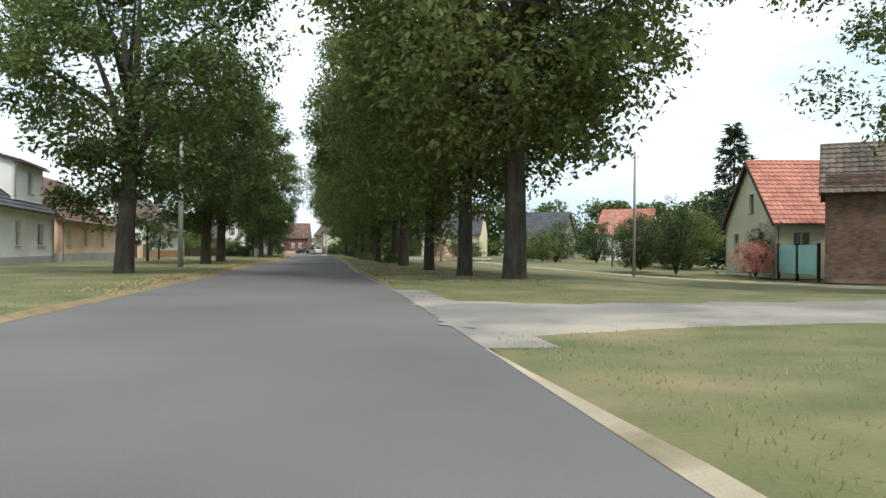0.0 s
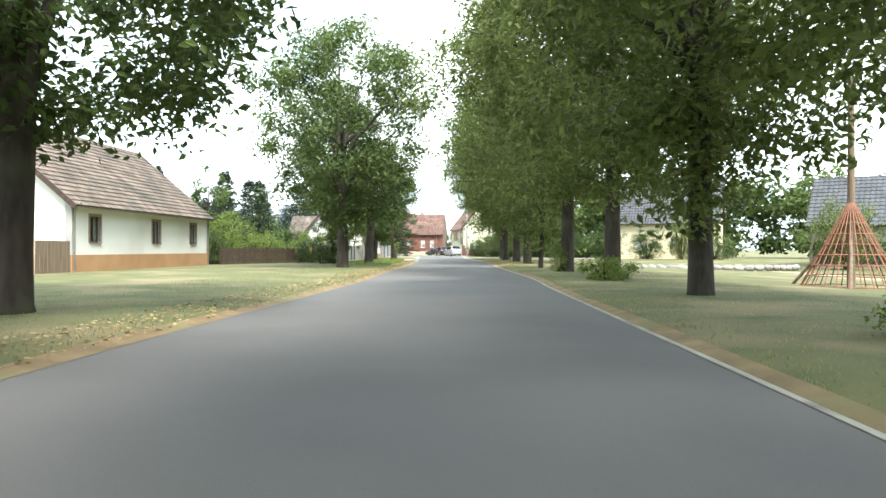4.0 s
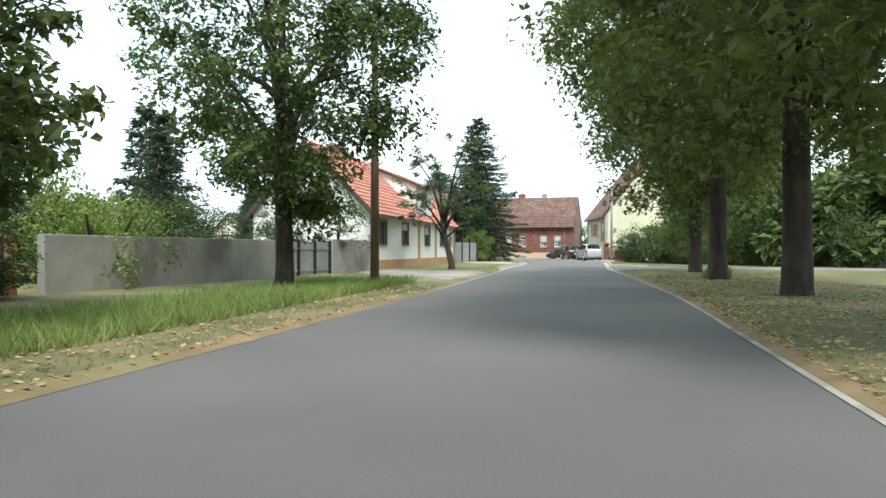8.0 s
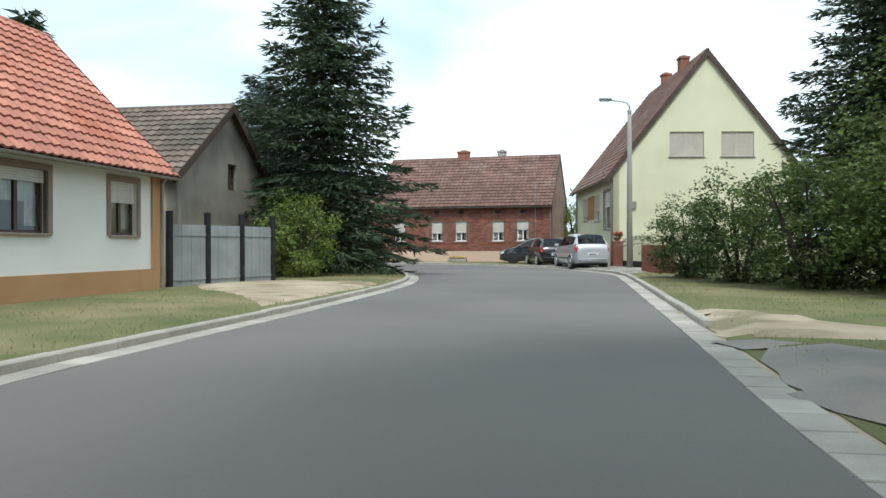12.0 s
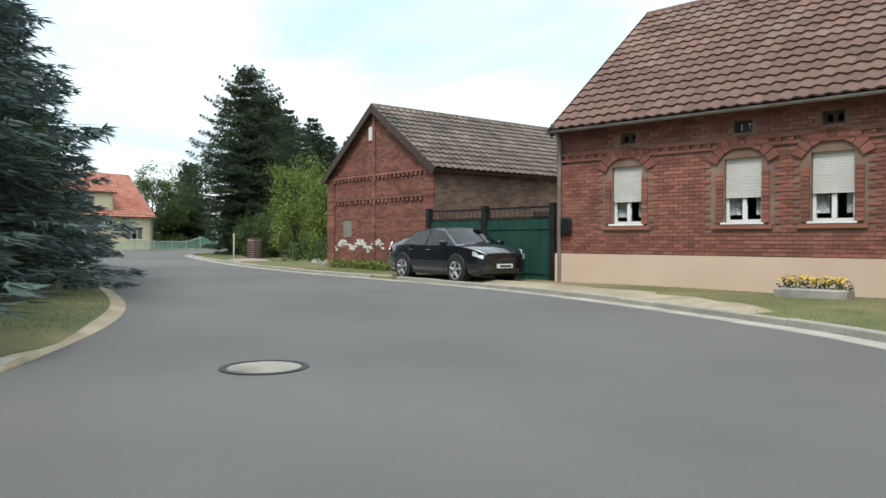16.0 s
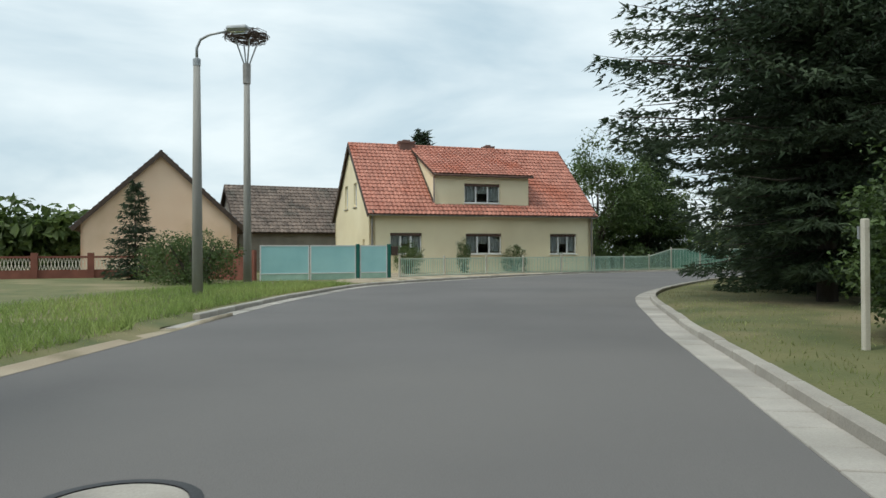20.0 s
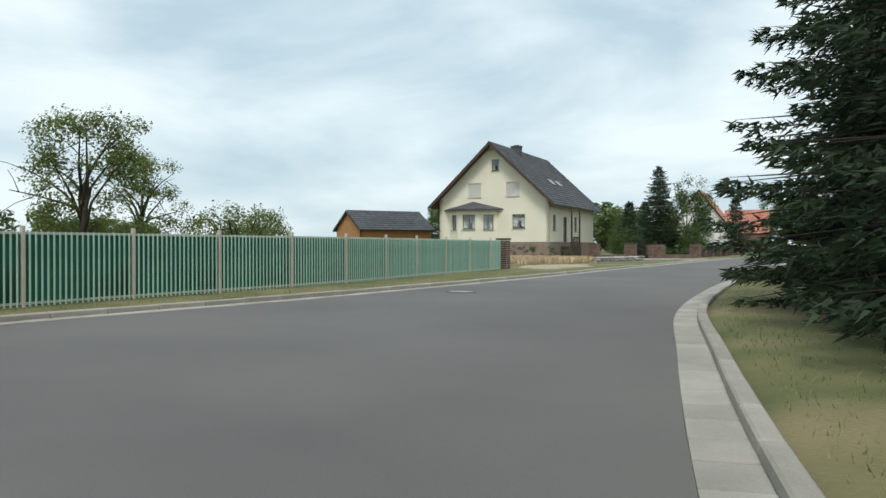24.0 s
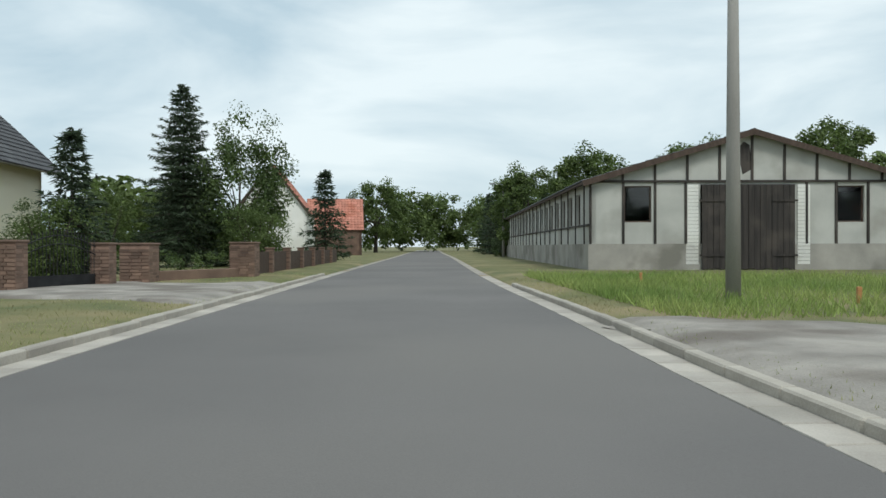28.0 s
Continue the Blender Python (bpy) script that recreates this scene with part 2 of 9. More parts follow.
def thin_glass(name, tint):
    """A single sheet: tinted see-through with a clear reflection."""
    m = bpy.data.materials.new(name)
    m.use_nodes = True
    n, l = m.node_tree.nodes, m.node_tree.links
    tr, gl, mx = n.new("ShaderNodeBsdfTransparent"), n.new("ShaderNodeBsdfGlossy"), n.new("ShaderNodeMixShader")
    tr.inputs["Color"].default_value = lin(tint)
    gl.inputs["Roughness"].default_value = 0.03
    fr = n.new("ShaderNodeFresnel")
    fr.inputs["IOR"].default_value = 1.6
    l.new(fr.outputs["Fac"], mx.inputs["Fac"])
    l.new(tr.outputs["BSDF"], mx.inputs[1])
    l.new(gl.outputs["BSDF"], mx.inputs[2])
    l.new(mx.outputs["Shader"], n["Material Output"].inputs["Surface"])
    return m


GLASS_D = thin_glass("tinted_car_glass", (0.3, 0.34, 0.34))
STEEL = M("galvanised_steel", (0.3, 0.31, 0.31), (0.42, 0.43, 0.43), 3, 60, 0.5, 0.8, bump=0.05)
ZINC = M("zinc_gutter", (0.24, 0.22, 0.2), (0.34, 0.32, 0.3), 3, 60, 0.5, 0.6, bump=0.05)
BROWN_M = M("brown_sheet_metal", (0.1, 0.06, 0.045), (0.15, 0.09, 0.07), 3, 60, 0.5, 0.2, bump=0.05)
IRON = M("black_wrought_iron", (0.02, 0.02, 0.022), (0.04, 0.04, 0.042), 3, 60, 0.5, 0.6, bump=0.1)
GATE_G = M("dark_green_sheet", (0.015, 0.06, 0.045), (0.025, 0.085, 0.062), 1.5, 60, 0.5, 0.1, bump=0.05, stretch=(1, 1, 0.3))
GATE_GY = M("grey_sheet_gate", (0.24, 0.255, 0.26), (0.33, 0.345, 0.35), 1.5, 60, 0.55, 0.2, bump=0.05)
TURQ = M("turquoise_panel", (0.33, 0.62, 0.64), (0.42, 0.72, 0.72), 0.8, 60, 0.45, 0.0, bump=0.03)
TURQ_D = M("dark_green_post", (0.01, 0.11, 0.085), (0.02, 0.15, 0.115), 0.8, 60, 0.45, bump=0.03)
PICKET = M("mint_green_picket", (0.33, 0.52, 0.42), (0.46, 0.64, 0.53), 2, 60, 0.5, 0.0, bump=0.05, rand=0.12)
SCREEN = M("green_privacy_fabric", (0.015, 0.12, 0.075), (0.035, 0.21, 0.135), 0.9, 30, 0.6, bump=0.1, stretch=(3, 3, 0.3), stain=(0.02, 0.075, 0.045), stain_scale=0.7)
FPOST = M("pale_fence_post", (0.5, 0.46, 0.38), (0.6, 0.57, 0.48), 2, 60, 0.6, bump=0.05)
FIBRE = M("grey_fibre_cement_panel", (0.4, 0.4, 0.375), (0.5, 0.5, 0.465), 0.8, 40, 0.9, bump=0.2, rand=0.06, stain=(0.34, 0.33, 0.3), stain_scale=0.5)
STONE = M("field_stone", (0.26, 0.24, 0.22), (0.42, 0.39, 0.36), 3, 40, 0.9, bump=0.5, rand=0.25)
BARK = M("bark", (0.032, 0.025, 0.02), (0.075, 0.06, 0.047), 2.0, 25, 0.95, bump=1.0, stretch=(3, 3, 0.6), stain=(0.085, 0.085, 0.055), stain_scale=0.9)
LEAF_L = M("lime_leaf", (0.11, 0.145, 0.034), (0.2, 0.245, 0.075), 0.35, 8, 0.6, bump=0, island=0.4, translucent=0.45, stain=(0.15, 0.18, 0.055), stain_scale=0.4)
LEAF_D = M("dark_maple_leaf", (0.07, 0.11, 0.028), (0.14, 0.19, 0.055), 0.35, 8, 0.6, bump=0, island=0.4, translucent=0.42)
LEAF_B = M("bright_shrub_leaf", (0.12, 0.18, 0.03), (0.23, 0.29, 0.065), 0.6, 8, 0.6, bump=0, island=0.35, translucent=0.35)
LEAF_G = M("shrub_leaf", (0.045, 0.08, 0.02), (0.1, 0.145, 0.04), 0.6, 8, 0.6, bump=0, island=0.4, translucent=0.3)
NEEDLE_B = M("blue_spruce_needles", (0.065, 0.095, 0.085), (0.12, 0.165, 0.15), 0.6, 8, 0.75, bump=0, island=0.35, translucent=0.25)
NEEDLE_G = M("spruce_needles", (0.022, 0.04, 0.019), (0.055, 0.082, 0.038), 0.6, 8, 0.75, bump=0, island=0.4, translucent=0.25)
WHEAT = M("ripe_wheat", (0.47, 0.35, 0.21), (0.6, 0.47, 0.31), 1.0, 8, 0.8, bump=0, island=0.25, translucent=0.2)
FLOWER_W = M("white_flowers", (0.75, 0.75, 0.72), (0.8, 0.8, 0.78), 2, 8, 0.7, bump=0)
FLOWER_R = M("red_flowers", (0.5, 0.03, 0.03), (0.62, 0.06, 0.05), 2, 8, 0.7, bump=0)
FLOWER_Y = M("yellow_flowers", (0.7, 0.42, 0.02), (0.75, 0.55, 0.05), 2, 8, 0.7, bump=0)
ROSE = M("pink_roses", (0.5, 0.16, 0.14), (0.62, 0.3, 0.25), 2, 8, 0.7, bump=0)
# near-black base colour holds the shade of unlit rooms
DARK_IN = M("interior_painted_dim", (0.05, 0.045, 0.04), (0.08, 0.07, 0.06), 1, 20, 0.9, bump=0)


# ---- mesh helpers ----
class B:
    """Collects vertices and faces of one mesh."""

    def __init__(self):
        self.v, self.f = [], []

    def add(self, v, f):
        k = len(self.v)
        self.v += [tuple(p) for p in v]
        self.f += [tuple(i + k for i in a) for a in f]
        return self

    def box(self, x0, x1, y0, y1, z0, z1, m=None, c=0.0):
        """A box, with chamfered edges where c is given."""
        if not c:
            v = [(x, y, z) for z in (z0, z1) for y in (y0, y1) for x in (x0, x1)]
            f = [(0, 2, 3, 1), (4, 5, 7, 6), (0, 1, 5, 4), (2, 6, 7, 3), (0, 4, 6, 2), (1, 3, 7, 5)]
        else:
            v, f, idx = [], [], {}
            for k in range(8):
                s = [(k >> a) & 1 for a in range(3)]
                for a in range(3):
                    p = [(lo + c, hi - c)[s[j]] for j, (lo, hi) in enumerate(((x0, x1), (y0, y1), (z0, z1)))]
                    p[a] = ((x0, x1), (y0, y1), (z0, z1))[a][s[a]]
                    idx[k, a] = len(v)
                    v.append(tuple(p))
            for a in range(3):
                b, d = (a + 1) % 3, (a + 2) % 3
                for side in (0, 1):
                    ks = [side << a | sb << b | sd << d for sb, sd in ((0, 0), (1, 0), (1, 1), (0, 1))]
                    q = [idx[k, a] for k in ks]
                    f.append(tuple(q if side else q[::-1]))
                for sb in (0, 1):
                    for sd in (0, 1):
                        k0, k1 = sb << b | sd << d, 1 << a | sb << b | sd << d
                        q = [idx[k0, b], idx[k1, b], idx[k1, d], idx[k0, d]]
                        f.append(tuple(q if sb == sd else q[::-1]))
            for k in range(8):
                f.append(tuple(idx[k, a] for a in range(3)))
        if m is not None:
            v = [m @ Vector(p) for p in v]
        return self.add(v, f)

    def tube(self, p, q, r0, r1=None, n=8, cap=True):
        p, q = Vector(p), Vector(q)
        r1 = r0 if r1 is None else r1
        w = (q - p).normalized()
        a = w.orthogonal().normalized()
        b = w.cross(a)
        v = [o + (a * math.cos(i * 2 * math.pi / n) + b * math.sin(i * 2 * math.pi / n)) * r for o, r in ((p, r0), (q, r1)) for i in range(n)]
        f = [(i, (i + 1) % n, n + (i + 1) % n, n + i) for i in range(n)]
        if cap:
            f += [tuple(range(n))[::-1], tuple(range(n, 2 * n))]
        return self.add(v, f)

    def path(self, pts, radii, n=8):
        """A tapering limb through points."""
        rings = []
        for i, p in enumerate(pts):
            p = Vector(p)
            w = (Vector(pts[min(i + 1, len(pts) - 1)]) - Vector(pts[max(i - 1, 0)])).normalized()
            a = w.cross(Vector((0.31, 0.95, 0.02))).normalized()
            b = w.cross(a)
            rings.append([p + (a * math.cos(k * 2 * math.pi / n) + b * math.sin(k * 2 * math.pi / n)) * radii[i] for k in range(n)])
        v = [x for ring in rings for x in ring]
        f = [(j * n + k, j * n + (k + 1) % n, (j + 1) * n + (k + 1) % n, (j + 1) * n + k) for j in range(len(pts) - 1) for k in range(n)]
        f += [tuple(range(n))[::-1], tuple(range(len(v) - n, len(v)))]
        return self.add(v, f)

    def rings(self, profile, n=16, c=(0, 0)):
        """A body of revolution about a vertical axis, from (radius, z)."""
        v = [(c[0] + r * math.cos(k * 2 * math.pi / n), c[1] + r * math.sin(k * 2 * math.pi / n), z) for r, z in profile for k in range(n)]
        f = [(j * n + k, j * n + (k + 1) % n, (j + 1) * n + (k + 1) % n, (j + 1) * n + k) for j in range(len(profile) - 1) for k in range(n)]
        f += [tuple(range(n))[::-1], tuple(range(len(v) - n, len(v)))]
        return self.add(v, f)

    def mesh(self, name):
        me = bpy.data.meshes.new(name)
        me.from_pydata(self.v, [], self.f)
        me.update()
        return me


def npmesh(name, verts, faces):
    """A mesh from arrays: vertices (n, 3) and faces (m, 3 or 4)."""
    me = bpy.data.meshes.new(name)
    me.vertices.add(len(verts))
    me.vertices.foreach_set("co", np.ascontiguousarray(verts, dtype=np.float32).ravel())
    k = faces.shape[1]
    me.loops.add(faces.size)
    me.loops.foreach_set("vertex_index", np.ascontiguousarray(faces, dtype=np.int32).ravel())
    me.polygons.add(len(faces))
    me.polygons.foreach_set("loop_start", np.arange(0, faces.size, k, dtype=np.int32))
    me.polygons.foreach_set("use_smooth", np.zeros(len(faces), dtype=bool))
    me.update(calc_edges=True)
    me.validate()
    return me


def repeat(base_v, base_f, places):
    """The base mesh laid at every 4x4 matrix of places, as arrays."""
    base_v, base_f, places = np.asarray(base_v, float), np.asarray(base_f, int), np.asarray(places, float)
    v = np.einsum("nij,kj->nki", places[:, :3, :3], base_v) + places[:, None, :3, 3]
    f = base_f[None] + (np.arange(len(places)) * len(base_v))[:, None, None]
    return v.reshape(-1, 3), f.reshape(-1, base_f.shape[1])


def smooth(me):
    me.polygons.foreach_set("use_smooth", [True] * len(me.polygons))
    return me


def part(name, data, material, parent, label="", m=None, soft=False):
    """One mesh object under a thing or a part."""
    me = data.mesh(name) if isinstance(data, B) else data
    if not me.materials:
        me.materials.append(material)
    if soft:
        smooth(me)
    ob = new(name, me)
    ob.parent = parent
    if m is not None:
        ob.matrix_basis = m
    return tagged(ob, label)


def thing(name, m, label, category, group="", kind=""):
    ob = new(name)
    ob.empty_display_size = 0.3
    ob.matrix_basis = m
    return tagged(ob, label, category, group, kind)


def solo(name, data, material, label, category, group="", kind="", m=None, soft=False):
    me = data.mesh(name) if isinstance(data, B) else data
    if not me.materials:
        me.materials.append(material)
    if soft:
        smooth(me)
    ob = new(name, me)
    if m is not None:
        ob.matrix_basis = m
    return tagged(ob, label, category, group, kind)


def along(p, q, z=0.0):
    """A frame whose x runs from p to q on the ground and whose y lies to the left of it."""
    return pose(p[0], p[1], z, 0, 0, math.degrees(math.atan2(q[1] - p[1], q[0] - p[0])))


def dist(p, q):
    return math.hypot(q[0] - p[0], q[1] - p[1])


def leaf_arrays(centres, n, spread, size, seed, flat=0.55, aspect=0.62):
    """Loose leaves about the clump centres: each a folded kite of four corners."""
    rng = np.random.default_rng(seed)
    c = np.repeat(centres[:, :3], n, 0)
    rad = np.repeat(centres[:, 3] if centres.shape[1] > 3 else np.full(len(centres), spread), n)
    d = rng.normal(size=(len(c), 3))
    d /= np.linalg.norm(d, axis=1)[:, None]
    pos = c + d * (rad * rng.random(len(c)) ** 0.45)[:, None] * np.array([1, 1, 0.75])
    nrm = d * (1 - flat) + np.array([0, 0, 1.0]) * flat + rng.normal(size=(len(c), 3)) * 0.45
    nrm /= np.linalg.norm(nrm, axis=1)[:, None]
    a = np.cross(nrm, rng.normal(size=(len(c), 3)))
    a /= np.linalg.norm(a, axis=1)[:, None]
    b = np.cross(nrm, a)
    s = size * rng.uniform(0.6, 1.3, len(c))[:, None]
    v = np.stack([pos - a * s * 0.6, pos + b * s * aspect * 0.5 + nrm * s * 0.08, pos + a * s * 0.6 - nrm * s * 0.12, pos - b * s * aspect * 0.5 + nrm * s * 0.08], 1)
    f = np.arange(len(c) * 4).reshape(-1, 4)
    return v.reshape(-1, 3), f




# ---- road and ground ----
LEFT = [(-2.9, -39.99), (-5.3, 5.01), (-7.7, 25.01), (-9.5, 36.55), (-11.17, 47.08), (-13.61, 60.51), (-15.97, 74.1), (-18.42, 92.0), (-20.37, 103.1), (-22.86, 118.67), (-25.19, 131.06), (-26.88, 139.39), (-28.99, 149.56), (-31.4, 160.04), (-32.95, 168.57), (-34.88, 177.1), (-37.72, 183.94), (-41.18, 189.3), (-45.25, 192.35), (-49.91, 194.56), (-56.94, 196.26), (-65.95, 198.44), (-75.96, 200.12), (-85.92, 201.47), (-91.14, 202.45), (-98.1, 204.63), (-106.3, 211.19), (-112.74, 218.12), (-115.72, 225.89), (-116.59, 234.2), (-118.66, 247.51), (-120.5, 257.0), (-122.3, 268.2), (-124.2, 280.0), (-128.8, 309.0), (-135.0, 349.0), (-143.0, 399.0), (-157.0, 490.0)]
RIGHT = [(4.5, -40.0), (1.9, 5.0), (-0.2, 19.4), (-2.8, 36.23), (-3.94, 42.35), (-6.98, 59.67), (-8.91, 72.36), (-11.55, 89.15), (-12.67, 96.86), (-15.51, 112.15), (-17.02, 120.65), (-19.04, 132.45), (-20.75, 140.46), (-23.25, 151.56), (-25.16, 159.45), (-26.29, 165.76), (-29.1, 181.56), (-30.14, 186.28), (-31.69, 189.72), (-34.64, 194.33), (-39.27, 198.63), (-42.22, 200.36), (-48.45, 202.4), (-55.32, 203.15), (-59.54, 203.42), (-68.08, 204.86), (-77.91, 207.4), (-82.14, 208.59), (-89.18, 210.93), (-95.22, 214.47), (-99.92, 217.96), (-102.6, 220.75), (-104.55, 224.3), (-107.0, 230.0), (-109.35, 236.1), (-111.81, 245.54), (-113.35, 253.65), (-116.05, 266.99), (-117.4, 274.98), (-120.4, 292.48), (-128.1, 342.98), (-136.1, 392.98), (-150.1, 483.98)]


def spline(pts, step=0.8):
    """Evenly spaced points of a smooth curve through pts."""
    p = np.array([2 * np.array(pts[0]) - pts[1], *pts, 2 * np.array(pts[-1]) - pts[-2]], float)
    out = []
    for i in range(1, len(p) - 2):
        t = np.linspace(0, 1, 30, endpoint=False)[:, None]
        a, b, c, d = p[i - 1], p[i], p[i + 1], p[i + 2]
        out.append(0.5 * (2 * b + (c - a) * t + (2 * a - 5 * b + 4 * c - d) * t**2 + (3 * b - a - 3 * c + d) * t**3))
    out = np.concatenate(out + [p[-2:-1]])
    s = np.r_[0, np.cumsum(np.hypot(*np.diff(out, axis=0).T))]
    q = np.linspace(0, s[-1], max(2, int(s[-1] / step)))
    return np.stack([np.interp(q, s, out[:, 0]), np.interp(q, s, out[:, 1])], 1)


def shifted(line, d):
    """The line moved d metres to its right (negative: left); d may vary along it."""
    t = np.gradient(line, axis=0)
    t /= np.hypot(*t.T)[:, None]
    return line + np.stack([t[:, 1], -t[:, 0]], 1) * np.reshape(d, (-1, 1))


def near(line, p):
    return int(np.argmin(np.hypot(*(line - np.array(p)).T)))


EDGE_L, EDGE_R = spline(LEFT), spline(RIGHT)
# widths of the gutter outside the asphalt
GUT_L, GUT_R = np.zeros(len(EDGE_L)), np.zeros(len(EDGE_R))
L_A, L_B, L_C = near(EDGE_L, (-30.6, 155.5)), near(EDGE_L, (-46, 192.3)), near(EDGE_L, (-82, 201))
R_A, R_B, R_C = near(EDGE_R, (-24.2, 155.3)), near(EDGE_R, (-40.5, 199.4)), near(EDGE_R, (-56, 203.5))
GUT_L[L_A:L_B], GUT_L[L_C:] = 0.34, 0.34
GUT_R[R_A:] = 0.36
OUT_L, OUT_R = shifted(EDGE_L, -GUT_L), shifted(EDGE_R, GUT_R)
HOLE_L, HOLE_R = shifted(EDGE_L, -GUT_L - 0.07), shifted(EDGE_R, GUT_R + 0.07)


def ribbon(name, a, b, z, material, label, category, kind="structure", crown=0.0):
    """A strip between two lines, sampled alike."""
    n = max(len(a), len(b))
    k = 7 if crown else 2
    ia, ib = np.linspace(0, len(a) - 1, n).round().astype(int), np.linspace(0, len(b) - 1, n).round().astype(int)
    w = np.linspace(0, 1, k)
    v = a[ia][:, None] * (1 - w)[None, :, None] + b[ib][:, None] * w[None, :, None]
    zz = np.broadcast_to(z + crown * (1 - (2 * w - 1) ** 2), (n, k))
    v = np.concatenate([v, zz[..., None]], 2).reshape(-1, 3)
    f = np.array([(i * k + j, i * k + j + 1, (i + 1) * k + j + 1, (i + 1) * k + j) for i in range(n - 1) for j in range(k - 1)])
    me = npmesh(name, v, f)
    me.materials.append(material)
    return tagged(new(name, me), label, category, kind=kind)


def matched(a, b):
    """For each point of a the nearest point of b, in order."""
    idx = np.array([np.argmin(((b - p) ** 2).sum(1)) for p in a])
    return b[np.maximum.accumulate(idx)]


road = ribbon("road", matched(EDGE_R, EDGE_L), EDGE_R, 0.0, ASPHALT, "grey asphalt village road, worn and dusty at its edges", "road", crown=0.015)
bed_r = shifted(EDGE_R, 1.0)
ribbon("road_bed", matched(bed_r, shifted(EDGE_L, -1.0)), bed_r, -0.014, SAND, "sandy bed under the road edges", "road bed")


def gap_to(p, line):
    """Distance from each point to a smooth line."""
    q = line[::2]
    t = np.gradient(q, axis=0)
    t /= np.hypot(*t.T)[:, None]
    out = np.empty(len(p))
    for a in range(0, len(p), 4000):
        c = p[a:a + 4000]
        k = ((c[:, None] - q[None]) ** 2).sum(2).argmin(1)
        d = c - q[k]
        along_, across = (d * t[k]).sum(1), d[:, 0] * t[k, 1] - d[:, 1] * t[k, 0]
        out[a:a + 4000] = np.hypot(across, np.maximum(np.abs(along_) - 1.2, 0))
    return out


def lawn_height(p):
    """The ground beside the road: level verges, and the green on the right sinking a little away from the trees."""
    p = np.asarray(p, float)
    dr, dl = gap_to(p, OUT_R), gap_to(p, OUT_L)
    d = np.minimum(dr, dl)
    z = 0.1 * np.clip((d - 0.05) / 0.5, 0, 1) - 0.01
    green = (dr < dl) * np.clip((dr - 6) / 12, 0, 1) * np.clip((p[:, 1] - 20) / 15, 0, 1) * np.clip((150 - p[:, 1]) / 20, 0, 1) * (p[:, 0] > -25)
    z = z - 0.45 * green
    mouth = np.clip((np.abs(p[:, 1] - 30.5 - 0.06 * np.clip(p[:, 0], 0, 40)) - 6.5) / 2.5, 0, 1)
    z *= np.where((dr < dl) & (p[:, 1] < 50), mouth, 1.0)
    z += (np.where((dr < dl) & (p[:, 1] < 50), mouth, 1.0)) * np.array([0.035 * noise.noise((x * 0.35, y * 0.35, 0.0)) for x, y in p]) * np.clip((d - 0.5) / 2, 0, 1)
    return z


def on_road(c):
    """Which points lie inside the road's bed."""
    loop = np.concatenate([HOLE_R, HOLE_L[::-1]])
    x0, y0 = loop.T
    x1, y1 = np.roll(loop, -1, 0).T
    inside = np.zeros(len(c), bool)
    for a in range(len(loop)):
        hit = (y0[a] > c[:, 1]) != (y1[a] > c[:, 1])
        if hit.any():
            inside[hit] ^= c[hit, 0] < (x1[a] - x0[a]) * (c[hit, 1] - y0[a]) / (y1[a] - y0[a] + 1e-12) + x0[a]
    return inside


def build_ground():
    from mathutils.geometry import delaunay_2d_cdt
    loop = np.concatenate([HOLE_R, HOLE_L[::-1]])
    pts = [tuple(p) for p in loop]
    edges = [(i, (i + 1) % len(pts)) for i in range(len(pts))]
    rng = np.random.default_rng(3)
    for side, off in ((HOLE_R, (0.35, 1.0, 2.2, 4, 6.5)), (HOLE_L, (-0.35, -1.0, -2.2, -4, -6.5))):
        for o in off:
            line = shifted(side, o)[:: 1 if abs(o) < 0.5 else 2]
            both = np.sqrt(((line[:, None] - np.concatenate([HOLE_L, HOLE_R])[::3][None]) ** 2).sum(2)).min(1)
            pts += [tuple(p) for p in line[both > abs(o) * 0.8]]
    gx, gy = np.meshgrid(np.arange(-190, 70, 5.0), np.arange(-60, 420, 5.0))
    grid = np.stack([gx.ravel(), gy.ravel()], 1) + rng.uniform(-1.5, 1.5, (gx.size, 2))
    d = np.sqrt(((grid[:, None] - np.concatenate([HOLE_L, HOLE_R])[::6][None]) ** 2).sum(2)).min(1)
    pts += [tuple(p) for p in grid[d > 8.5]]
    for r in (500, 900, 1600, 3000, 4800):
        pts += [(-60 + r * math.cos(a), 150 + r * math.sin(a)) for a in np.linspace(0, 2 * math.pi, 33)[:-1]]
    v, _, f, *_ = delaunay_2d_cdt([Vector(p) for p in pts], edges, [], 0, 1e-4)
    v = np.array([tuple(p) for p in v])
    f = np.array([tuple(a) for a in f])
    inside = on_road(v[f].mean(1))
    f = f[~inside]
    me = npmesh("ground", np.c_[v, lawn_height(v)], f)
    me.materials.append(GRASS)
    smooth(me)
    return tagged(new("ground", me), "mown grass verges and village green, patchy and dry in places", "ground", kind="structure")


ground = build_ground()


